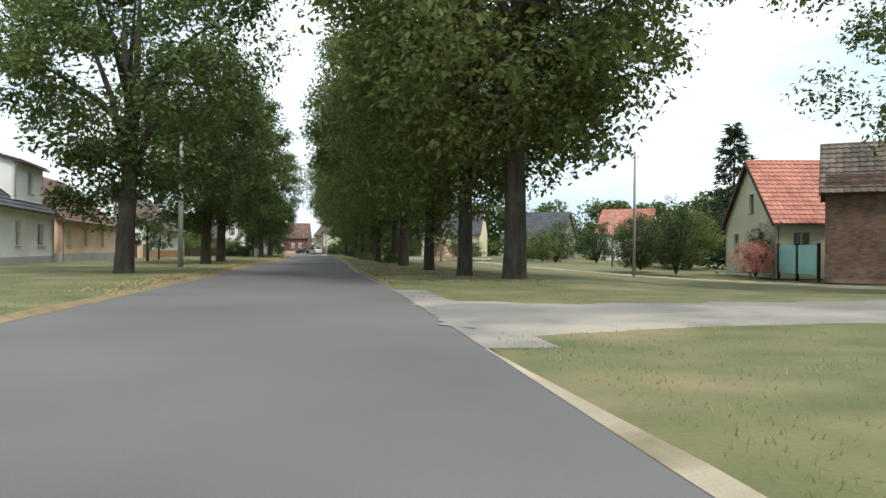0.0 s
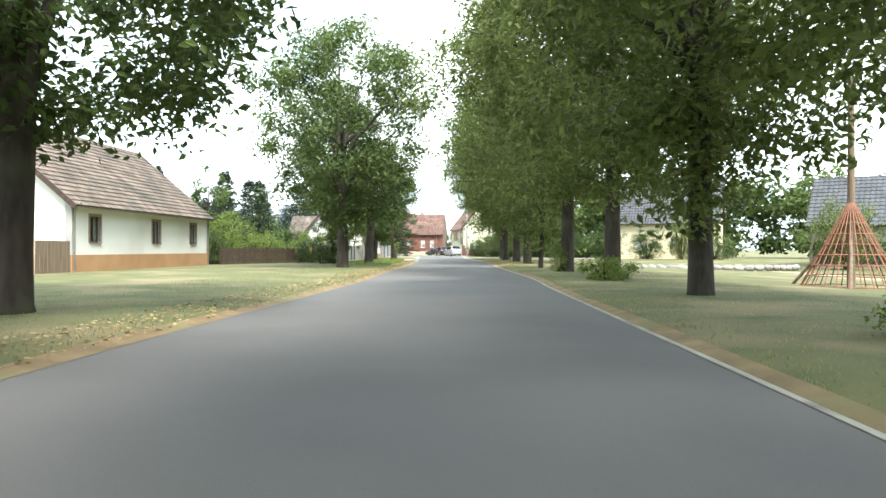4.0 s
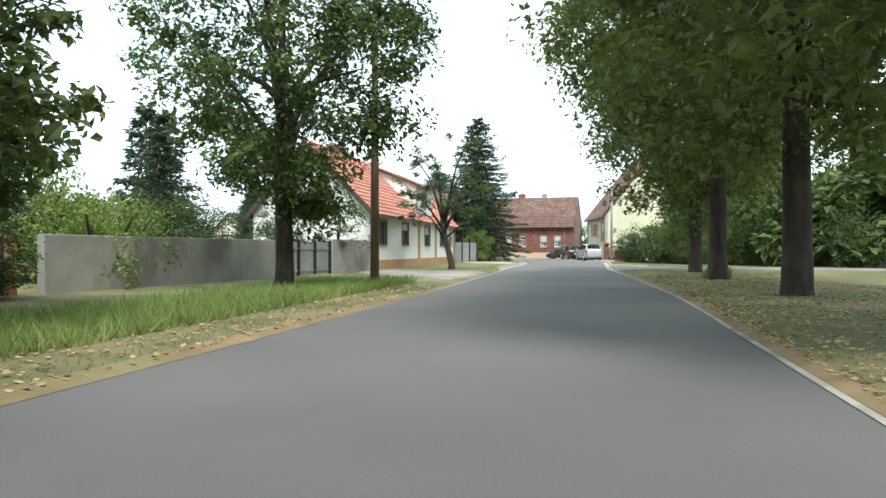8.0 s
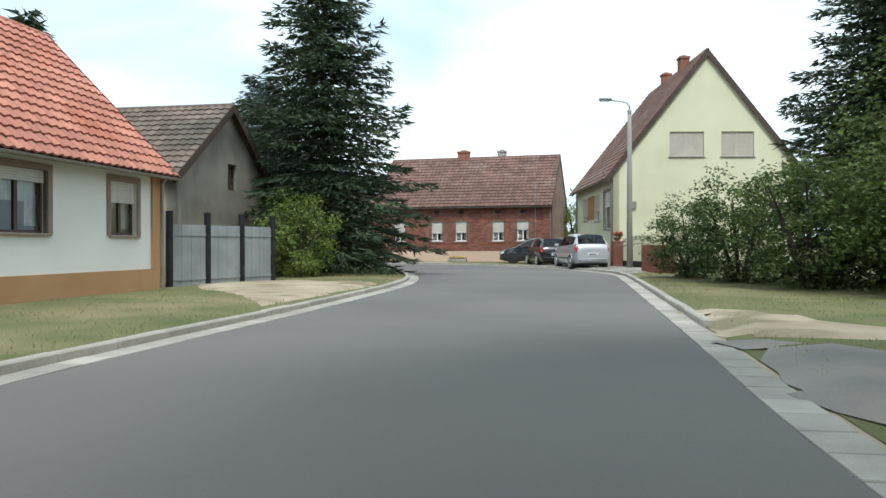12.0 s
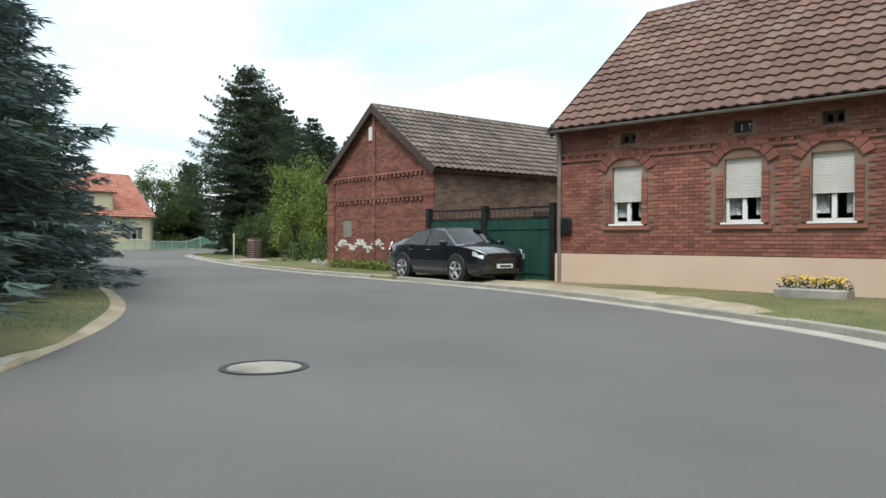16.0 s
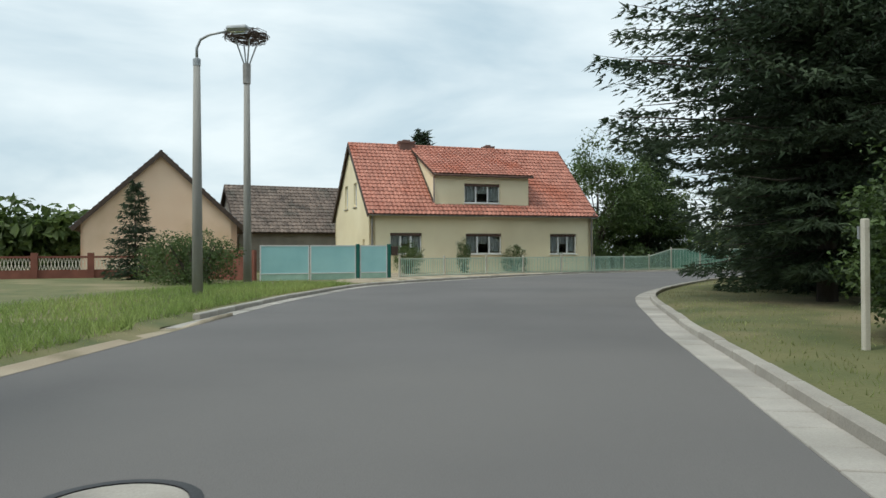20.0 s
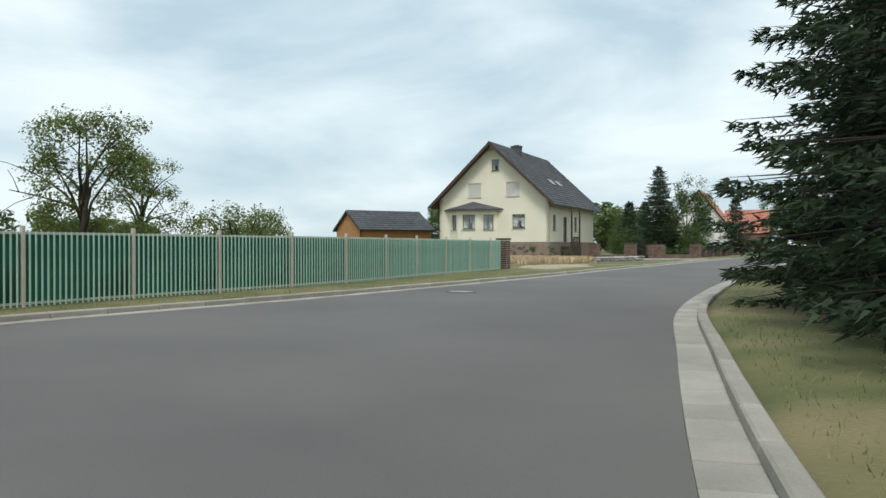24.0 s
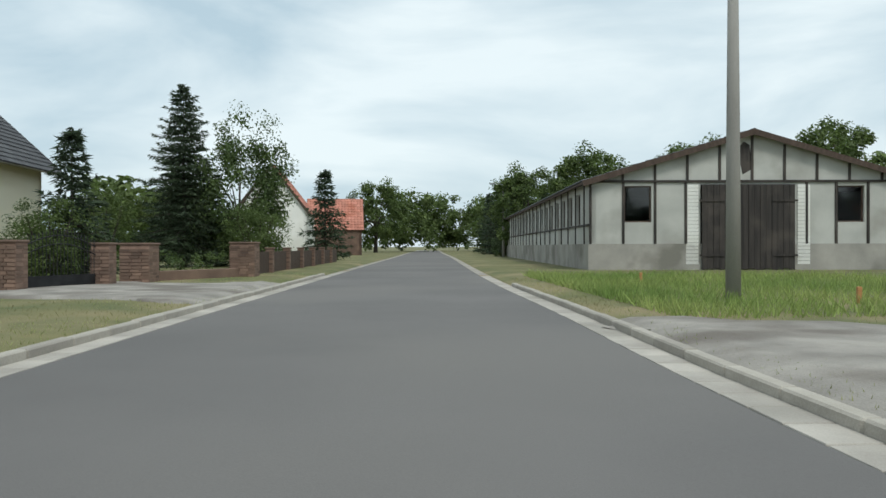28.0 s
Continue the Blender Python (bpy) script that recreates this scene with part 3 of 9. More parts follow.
def patch(name, outline, material, label, category, lift=0.012, step=0.9):
    """A flat worn patch lying on the ground inside an outline."""
    from mathutils.geometry import delaunay_2d_cdt
    o = spline(list(outline) + [outline[0]], step)[:-1]
    lo, hi = o.min(0), o.max(0)
    gx, gy = np.meshgrid(np.arange(lo[0], hi[0], 0.6), np.arange(lo[1], hi[1], 0.6))
    edge = np.concatenate([HOLE_L, HOLE_R])
    edge = edge[((edge > lo - 2) & (edge < hi + 2)).all(1)]
    pts = [tuple(p) for p in o] + list(zip(gx.ravel() + 0.3, gy.ravel() + 0.2)) + [tuple(p) for p in edge]
    v, _, f, *_ = delaunay_2d_cdt([Vector(p) for p in pts], [], [list(range(len(o)))], 1, 1e-4)
    v = np.array([tuple(p) for p in v])
    out = ~on_road(np.array([v[list(a)].mean(0) for a in f]))
    f = [a for a, k in zip(f, out) if k]
    z = lawn_height(v) + 0.008 + 0.037 * np.clip((np.minimum(gap_to(v, OUT_R), gap_to(v, OUT_L)) - 0.1) / 0.6, 0, 1)
    rim = np.sqrt(((v[:, None] - o[None]) ** 2).sum(2)).min(1) < 0.01
    z[rim] -= 0.06
    me = bpy.data.meshes.new(name)
    me.from_pydata([(x, y, h) for (x, y), h in zip(v, z)], [], [tuple(a) for a in f])
    me.update()
    me.materials.append(material)
    smooth(me)
    return tagged(new(name, me), label, category, kind="structure")


# worn edges of sand and fallen blossom beside the asphalt, the side road and the drives
def edge_strip(name, side, i0, i1, w0, material, label, sign, seed):
    rng = np.random.default_rng(seed)
    line = side[i0:i1]
    w = w0 * (0.55 + 0.9 * np.convolve(rng.random(len(line) + 8), np.ones(9) / 9, "valid"))
    w = np.minimum(w, w0 * 2) * np.minimum(1, np.minimum(np.arange(len(line)), np.arange(len(line))[::-1]) / 6)
    a, b = shifted(line, sign * 0.0), shifted(line, sign * (w + 0.02))
    k = 4
    t = np.linspace(0, 1, k)
    p = a[:, None] * (1 - t)[None, :, None] + b[:, None] * t[None, :, None]
    z = lawn_height(p.reshape(-1, 2)) + 0.012
    z = z.reshape(len(line), k)
    z[:, 0] = 0.004
    z[:, 1] = np.maximum(z[:, 1], 0.006)
    v = np.concatenate([p, z[..., None]], 2).reshape(-1, 3)
    f = np.array([(i * k + j, i * k + j + 1, (i + 1) * k + j + 1, (i + 1) * k + j) for i in range(len(line) - 1) for j in range(k - 1)])
    me = npmesh(name, v, f)
    me.materials.append(material)
    smooth(me)
    return tagged(new(name, me), label, "verge", kind="structure")


ribbon("kerb_flush", shifted(EDGE_L, -0.1)[near(EDGE_L, (-25.9, 134.5)):L_A + 1], EDGE_L[near(EDGE_L, (-25.9, 134.5)):L_A + 1], 0.008, CONCRETE, "flush pale edging stones along the asphalt", "kerb")
edge_strip("verge_litter", EDGE_L, 30, near(EDGE_L, (-26.5, 137.5)), 0.3, LITTER, "orange-brown blossom litter and sand along the asphalt edge", -1, 1)
ribbon("kerb_flush", EDGE_R[near(EDGE_R, (-5.5, 52)):R_A + 1], shifted(EDGE_R, 0.085)[near(EDGE_R, (-5.5, 52)):R_A + 1], 0.008, CONCRETE, "flush pale edging stones along the asphalt", "kerb")
edge_strip("verge_litter", shifted(EDGE_R, 0.1), near(EDGE_R, (-3.2, 38)), R_A, 0.2, LITTER, "thin line of brown blossom litter along the asphalt edge", 1, 2)
edge_strip("verge_sand", EDGE_L, L_B - 4, L_C + 4, 0.22, SAND, "sandy edge of the asphalt beside the grass", -1, 3)
edge_strip("verge_sand", EDGE_R, 20, near(EDGE_R, (-1.0, 24.4)), 0.16, SAND, "sandy edge of the asphalt beside the grass", 1, 4)
ribbon("road_mouth", EDGE_R[near(EDGE_R, (-1.2, 24)):near(EDGE_R, (-3.0, 37))], shifted(EDGE_R, 0.9)[near(EDGE_R, (-1.2, 24)):near(EDGE_R, (-3.0, 37))], 0.006, ASPHALT2, "dusty asphalt where the side road joins", "road")
patch("road_side", [(-1.6, 24), (0.6, 25.6), (5, 27.4), (14, 29), (30, 30), (60, 31), (60, 36.5), (30, 36), (14, 34.5), (5, 32.2), (0.5, 31.3), (-1.7, 33), (-3.0, 36.5)], ASPHALT2, "dusty pale side road with gravelly edges", "road", 0.03)
patch("path_sand", [(60, 26), (30, 38), (16, 48), (10, 60), (6.5, 80), (4, 100), (2, 120), (3.6, 121), (5.6, 100), (8.2, 80), (12, 61), (18, 49.5), (31, 40), (60, 28)], SAND, "pale sandy track across the green", "path", 0.02)
patch("drive_asphalt", [(-24.3, 155.6), (-23.3, 155.7), (-21.6, 156.6), (-17, 158), (-8, 158.5), (-8, 162.5), (-17, 161.8), (-20.8, 161.6), (-24.4, 164.2), (-26.3, 165.0)], ASPHALT2, "asphalt drive across the verge", "drive", 0.03)
patch("drive_asphalt", [(-27.3, 139.0), (-29.5, 140.8), (-34.4, 145.2), (-35.0, 148.6), (-31.5, 147.6), (-29.0, 148.6)], ASPHALT2, "dusty asphalt drive in front of the wall gate", "drive", 0.03)
patch("drive_sand", [(-33.6, 167), (-36, 169.5), (-39, 172), (-38.8, 175.5), (-36.5, 175.4), (-35.0, 175)], SAND, "trodden sandy drive to the grey gate", "drive", 0.02)
patch("drive_sand", [(-26.5, 165.6), (-24.8, 165.0), (-23.2, 165.4), (-24.4, 167.2), (-26.0, 169.4), (-26.9, 168.5)], SAND, "bare sandy patch in the verge", "ground patch", 0.02)
patch("drive_paved", [(-31.0, 186.0), (-29.5, 186), (-26, 190), (-30.0, 194.2), (-33.2, 197.5), (-36.2, 197), (-33.4, 191.8)], GRAVEL, "grey paved forecourt beside the parked cars", "drive", 0.03)
patch("drive_sand", [(-42.5, 200.8), (-43, 202.4), (-49, 204.2), (-56, 204.4), (-56, 203.7), (-49, 202.9)], SAND, "dry sandy verge below the brick house", "ground patch", 0.02)
patch("drive_paved", [(-71.4, 206.6), (-74.4, 207.4), (-75.6, 209.4), (-70.8, 208.2)], PAVER, "paved entrance beside the brick post", "drive", 0.03)
patch("drive_sand", [(-121.6, 251.8), (-124, 253), (-126, 257), (-124.4, 260), (-122.4, 257.5)], SAND, "bare sandy strip beside the wheat", "ground patch", 0.02)
patch("drive_sand", [(-123.8, 275), (-126, 276), (-130, 277), (-131, 283), (-127.4, 282.5), (-125.3, 284)], GRAVEL, "gravelly drive to the brick gateposts", "drive", 0.02)
patch("drive_gravel", [(-116.9, 266.5), (-114, 265.5), (-104, 268), (-92, 270), (-92, 275), (-104, 273.6), (-113, 272.8), (-118.2, 274.4)], GRAVEL, "rutted gravel and mud track beside the stable", "track", 0.02)
patch("drive_paved", [(-113.6, 251.2), (-112.4, 250.4), (-111.6, 256), (-113.0, 262.6), (-115.6, 262.9)], PAVER, "brown paved forecourt before the iron gate", "drive", 0.03)
patch("drive_sand", [(-119.3, 206.9), (-105.8, 203.8), (-101, 202.4), (-98.2, 203.6), (-103.8, 208.4), (-110, 214.8)], SAND, "narrow sandy strip before the mint fence", "ground patch", 0.015)


def stones(name, line, i0, i1, off, sign, label):
    """A row of kerb stones, each a part of the kerb."""
    kerb = tagged(new(name), label, "kerb", kind="structure")
    seg = shifted(line[i0:i1], sign * off)
    s = np.r_[0, np.cumsum(np.hypot(*np.diff(seg, axis=0).T))]
    me = B().box(-0.495, 0.495, -0.075, 0.075, -0.12, 0.105, None, 0.018).mesh("kerb_stone")
    me.materials.append(CONCRETE)
    rng = random.Random(i0)
    for q in np.arange(0.5, s[-1] - 0.5, 1.0):
        p0, p1 = ([np.interp(q + e, s, seg[:, k]) for k in (0, 1)] for e in (-0.45, 0.45))
        ob = new("kerb_stone", me)
        ob.matrix_basis = pose((p0[0] + p1[0]) / 2, (p0[1] + p1[1]) / 2, rng.uniform(-0.008, 0.008), rng.uniform(-1.2, 1.2), rng.uniform(-0.3, 0.3), math.degrees(math.atan2(p1[1] - p0[1], p1[0] - p0[0])))
        ob.parent = kerb
    return kerb


def slabs(name, line, i0, i1, width, sign, label):
    """Gutter slabs in two rows, laid end to end in one mesh."""
    seg = line[i0:i1]
    s = np.r_[0, np.cumsum(np.hypot(*np.diff(seg, axis=0).T))]
    base = B().box(-0.245, 0.245, -0.5, 0.5, -0.08, 0.008, None, 0.008)
    tris = []
    for a in base.f:
        tris += [(a[0], a[i], a[i + 1]) for i in range(1, len(a) - 1)]
    places = []
    rng = random.Random(7)
    rows = 2 if width > 0.45 else 1
    for q in np.arange(0.25, s[-1] - 0.25, 0.5):
        for r in range(rows):
            o = width * (r + 0.5) / rows * sign
            ln = seg
            p0, p1 = (np.array([np.interp(q + e, s, ln[:, k]) for k in (0, 1)]) for e in (-0.3, 0.3))
            t = (p1 - p0) / np.hypot(*(p1 - p0))
            c = (p0 + p1) / 2 + np.array([t[1], -t[0]]) * o
            m = pose(c[0], c[1], rng.uniform(-0.003, 0.003), rng.uniform(-0.5, 0.5), 0, math.degrees(math.atan2(t[1], t[0]))) @ Matrix.Diagonal((0.985, width / rows - 0.01, 1, 1))
            places.append(np.array(m))
    v, f = repeat(base.v, tris, places)
    me = npmesh(name, v, f)
    me.materials.append(GUTTER)
    return tagged(new(name, me), label, "gutter", kind="stuff")


slabs("gutter", EDGE_R, R_A, near(EDGE_R, (-120.3, 292.5)), 0.36, 1, "pale concrete gutter slabs along the road")
slabs("gutter", EDGE_L, L_A, L_B, 0.34, -1, "narrow concrete gutter along the road")
slabs("gutter", EDGE_L, L_C, near(EDGE_L, (-127, 298)), 0.34, -1, "narrow concrete gutter along the road")
ribbon("gutter_far", EDGE_R[near(EDGE_R, (-120.3, 292.5)):], OUT_R[near(EDGE_R, (-120.3, 292.5)):], 0.006, CONCRETE, "concrete gutter running on down the road", "gutter")
ribbon("gutter_far", OUT_L[near(EDGE_L, (-127, 298)):], EDGE_L[near(EDGE_L, (-127, 298)):], 0.006, CONCRETE, "concrete gutter running on down the road", "gutter")
stones("kerb", EDGE_R, near(EDGE_R, (-26.4, 166.4)), R_C, 0.43, 1, "raised concrete kerb stones along the verge")
stones("kerb", EDGE_R, R_C, near(EDGE_R, (-119, 285)), 0.43, 1, "raised concrete kerb stones round the bend")
stones("kerb", EDGE_L, L_A + 2, L_B, 0.41, -1, "raised concrete kerb stones along the verge")
stones("kerb", EDGE_L, L_C + 2, near(EDGE_L, (-126, 292)), 0.41, -1, "raised concrete kerb stones along the verge")


def manhole(x, y, z=0.016):
    t = thing("manhole_cover", pose(x, y, z), "round cast-iron and concrete manhole cover in the asphalt", "manhole cover", "manhole covers in the road")
    part("rim", B().rings([(0.39, -0.03), (0.39, 0.004), (0.33, 0.006), (0.33, -0.03)], 28), IRON, t)
    part("lid", B().rings([(0.325, -0.03), (0.325, 0.0), (0.30, 0.004), (0.06, 0.004), (0.02, 0.004)], 28), CONCRETE, t, "worn concrete-filled lid")


for mx, my in ((-43.1, 193.6), (-73.2, 202.6), (-115.4, 237.2)):
    manhole(mx, my)


# ---- building kit ----
def sheet(outline, holes, t):
    """An upright wall in x and z with openings, its outer face at y = 0 and t thick."""
    from mathutils.geometry import delaunay_2d_cdt
    pts, edges = [], []
    for ring in [outline] + [[(a, c), (b, c), (b, d), (a, d)] for a, b, c, d in holes]:
        k = len(pts)
        pts += [Vector(p) for p in ring]
        edges += [(k + i, k + (i + 1) % len(ring)) for i in range(len(ring))]
    v, _, f, *_ = delaunay_2d_cdt(pts, edges, [], 0, 1e-5)
    b = B()

    def keep(c):
        if any(a < c[0] < e and d < c[1] < g for a, e, d, g in holes):
            return False
        ins = False
        for (x0, z0), (x1, z1) in zip(outline, outline[1:] + outline[:1]):
            if (z0 > c[1]) != (z1 > c[1]) and c[0] < (x1 - x0) * (c[1] - z0) / (z1 - z0) + x0:
                ins = not ins
        return ins

    n = len(v)
    b.v = [(p.x, 0, p.y) for p in v] + [(p.x, t, p.y) for p in v]
    cnt = {}
    for a in f:
        c = sum((v[i] for i in a), Vector((0, 0))) / len(a)
        if not keep(c):
            continue
        pa = [v[i] for i in a]
        ar = sum(pa[i - 1].x * pa[i].y - pa[i].x * pa[i - 1].y for i in range(len(pa)))
        a = list(a) if ar > 0 else list(a)[::-1]
        b.f.append(tuple(a))
        b.f.append(tuple(i + n for i in a[::-1]))
        for i, j in zip(a, a[1:] + a[:1]):
            cnt[i, j] = 1
    for i, j in cnt:
        if (j, i) not in cnt:
            b.f.append((j, i, i + n, j + n))
    return b


TILE_CACHE = {}


def tile_base(w, h):
    """One pantile: a wave across, stepped at its lower edge."""
    xs = np.linspace(0, 1, 6)
    wave = np.array([0.0, 0.026, 0.042, 0.025, 0.004, 0.0])
    v = [(x * w, 0, z + 0.052) for x, z in zip(xs, wave)] + [(x * w, h * 1.06, z + 0.002) for x, z in zip(xs, wave)] + [(x * w, 0, z + 0.008) for x, z in zip(xs, wave)]
    f = [(i, i + 1, 7 + i, 6 + i) for i in range(5)] + [(12 + i, 13 + i, 1 + i, i) for i in range(5)]
    return v, f


def tile_field(parent, width, slope_len, m, mat_joined, mat_piece, w=0.26, h=0.34, pieces=0, cut=None, label="roof tiles in rows"):
    """Tiles over a roof slope: x along the eave, y up the slope. The first courses are single tiles, the rest one mesh."""
    nx, ny = max(1, round(width / w)), max(1, round(slope_len / h))
    w, h = width / nx, slope_len / ny
    v, f = tile_base(w, h)
    done, places = 0, []
    rng = random.Random(nx * ny)
    me = None
    for j in range(ny):
        for i in range(nx):
            if cut and cut((i + 0.5) * w, (j + 0.5) * h):
                continue
            pl = pose(i * w, j * h, 0.012 + rng.uniform(-0.003, 0.003), rng.uniform(-0.4, 0.4), 0, rng.uniform(-0.5, 0.5))
            if done < pieces:
                if me is None:
                    me = bpy.data.meshes.new("tile")
                    me.from_pydata(v, [], f)
                    me.update()
                    me.materials.append(mat_piece)
                ob = new("tile", me)
                ob.matrix_basis = m @ pl
                ob.parent = parent
                done += 1
            else:
                places.append(np.array(m @ pl))
    if places:
        vv, ff = repeat(v, f, places)
        me2 = npmesh("tiles", vv, ff)
        me2.materials.append(mat_joined)
        ob = new("tiles", me2)
        ob.parent = parent
        tagged(ob, label, kind="stuff")


def bricks(parent, L, H0, H1, holes, m, mat, mat_piece, pieces=0, top=None, bw=0.25, bh=0.083, depth=0.02):
    """Courses of bricks, proud of the mortar, over a wall face; top(x): the wall's height at x."""
    base = B().box(0, bw - 0.012, -depth, 0.005, 0, bh - 0.012)
    tris = np.array([t for a in base.f for t in ((a[0], a[1], a[2]), (a[0], a[2], a[3]))])
    rng = random.Random(5)
    me = None
    places, done = [], 0
    for j in range(int((H1 - H0) / bh)):
        z = H0 + j * bh
        x = -bw / 2 * (j % 2)
        while x < L:
            a, b = max(x, 0), min(x + bw, L)
            ok = b - a > 0.06 and not any(a < h1 - 0.01 and b > h0 + 0.01 and z < k1 - 0.01 and z + bh > k0 + 0.01 for h0, h1, k0, k1 in holes)
            if ok and top and z + bh > min(top(a), top(b)):
                ok = False
            if ok:
                full = b - a > bw - 0.01
                pl = pose(a, rng.uniform(-0.004, 0.004), z) @ Matrix.Diagonal(((b - a - 0.012) / (bw - 0.012), 1, 1, 1))
                if full and done < pieces and z > 0.8:
                    if me is None:
                        me = base.mesh("brick")
                        me.materials.append(mat_piece)
                    ob = new("brick", me)
                    ob.matrix_basis = m @ pose(a, rng.uniform(-0.004, 0.004), z)
                    ob.parent = parent
                    done += 1
                else:
                    places.append(np.array(m @ pl))
            x += bw
    if places:
        v, f = repeat(base.v, tris, places)
        me2 = npmesh("bricks", v, f)
        me2.materials.append(mat)
        ob = new("bricks", me2)
        ob.parent = parent
        tagged(ob, "red bricks in mortar courses", kind="stuff")


def window(parent, m, x0, x1, z0, z1, frame=FRAME_W, bars=1, shutter=0.0, shutter_mat=SHUTTER, surround=None, sill=FRAME_G, curtain=True, rail=False, deep=0.12, name="window"):
    """A window set in an opening: frame, panes, sill, roller shutter and curtain."""
    w, h, t = x1 - x0, z1 - z0, 0.06
    m = m @ pose(x0, 0, z0)
    b = B()
    b.box(0, t, deep, deep + 0.06, 0, h).box(w - t, w, deep, deep + 0.06, 0, h).box(t, w - t, deep, deep + 0.06, 0, t).box(t, w - t, deep, deep + 0.06, h - t, h)
    xs = [t] + [w * (i + 1) / (bars + 1) for i in range(bars)] + [w - t]
    for x in xs[1:-1]:
        b.box(x - 0.045, x + 0.045, deep - 0.006, deep + 0.06, t, h - t)
    if rail:
        b.box(t, w - t, deep - 0.004, deep + 0.058, h * 0.68, h * 0.68 + 0.06)
    win = part(name, b, frame, parent)
    win.matrix_basis = m
    for a, c in zip(xs, xs[1:]):
        pane = part("pane", B().box(a + 0.02, c - 0.02, deep + 0.025, deep + 0.035, t, h - t), GLASS, win)
        pane.visible_shadow = False
    if sill is not None:
        part("sill", B().box(-0.06, w + 0.06, -0.07, deep, -0.05, -0.005, None, 0.008), sill, win)
    if surround is not None:
        s = B()
        s.box(-0.13, 0, -0.025, 0.1, -0.02, h + 0.13).box(w, w + 0.13, -0.025, 0.1, -0.02, h + 0.13).box(0, w, -0.025, 0.1, h, h + 0.13)
        part("surround", s, surround, win)
    if shutter:
        s = B()
        n = max(2, round(h * shutter / 0.05))
        for i in range(n):
            z = h - (i + 1) * h * shutter / n
            s.box(0.01, w - 0.01, deep - 0.05, deep - 0.028, z + 0.003, z + h * shutter / n - 0.002, None, 0.004)
        part("shutter", s, shutter_mat, win)
    if curtain and shutter < 0.9:
        c = B()
        n = max(6, round(w / 0.09))
        for i in range(n):
            x = 0.05 + (w - 0.1) * i / n
            y = deep + 0.1 + 0.03 * (i % 2)
            y2 = deep + 0.1 + 0.03 * ((i + 1) % 2)
            zc = h * 0.12 if (i < n * 0.3 or i > n * 0.7) else h * 0.5
            c.add([(x, y, zc), (x + (w - 0.1) / n, y2, zc), (x + (w - 0.1) / n, y2, h - 0.05), (x, y, h - 0.05)], [(0, 1, 2, 3)])
        part("curtain", c, CURTAIN, win)
    return win


def chimney(parent, x, y, z, w=0.6, d=0.45, h=1.1, mat=BRICK_B):
    b = B().box(x - w / 2, x + w / 2, y - d / 2, y + d / 2, z - 1.2, z + h - 0.12).box(x - w / 2 - 0.05, x + w / 2 + 0.05, y - d / 2 - 0.05, y + d / 2 + 0.05, z + h - 0.12, z + h)
    b.box(x - w / 4, x + w / 4, y - d / 4, y + d / 4, z + h, z + h + 0.1)
    return part("chimney", b, mat, parent, "brick chimney stack")


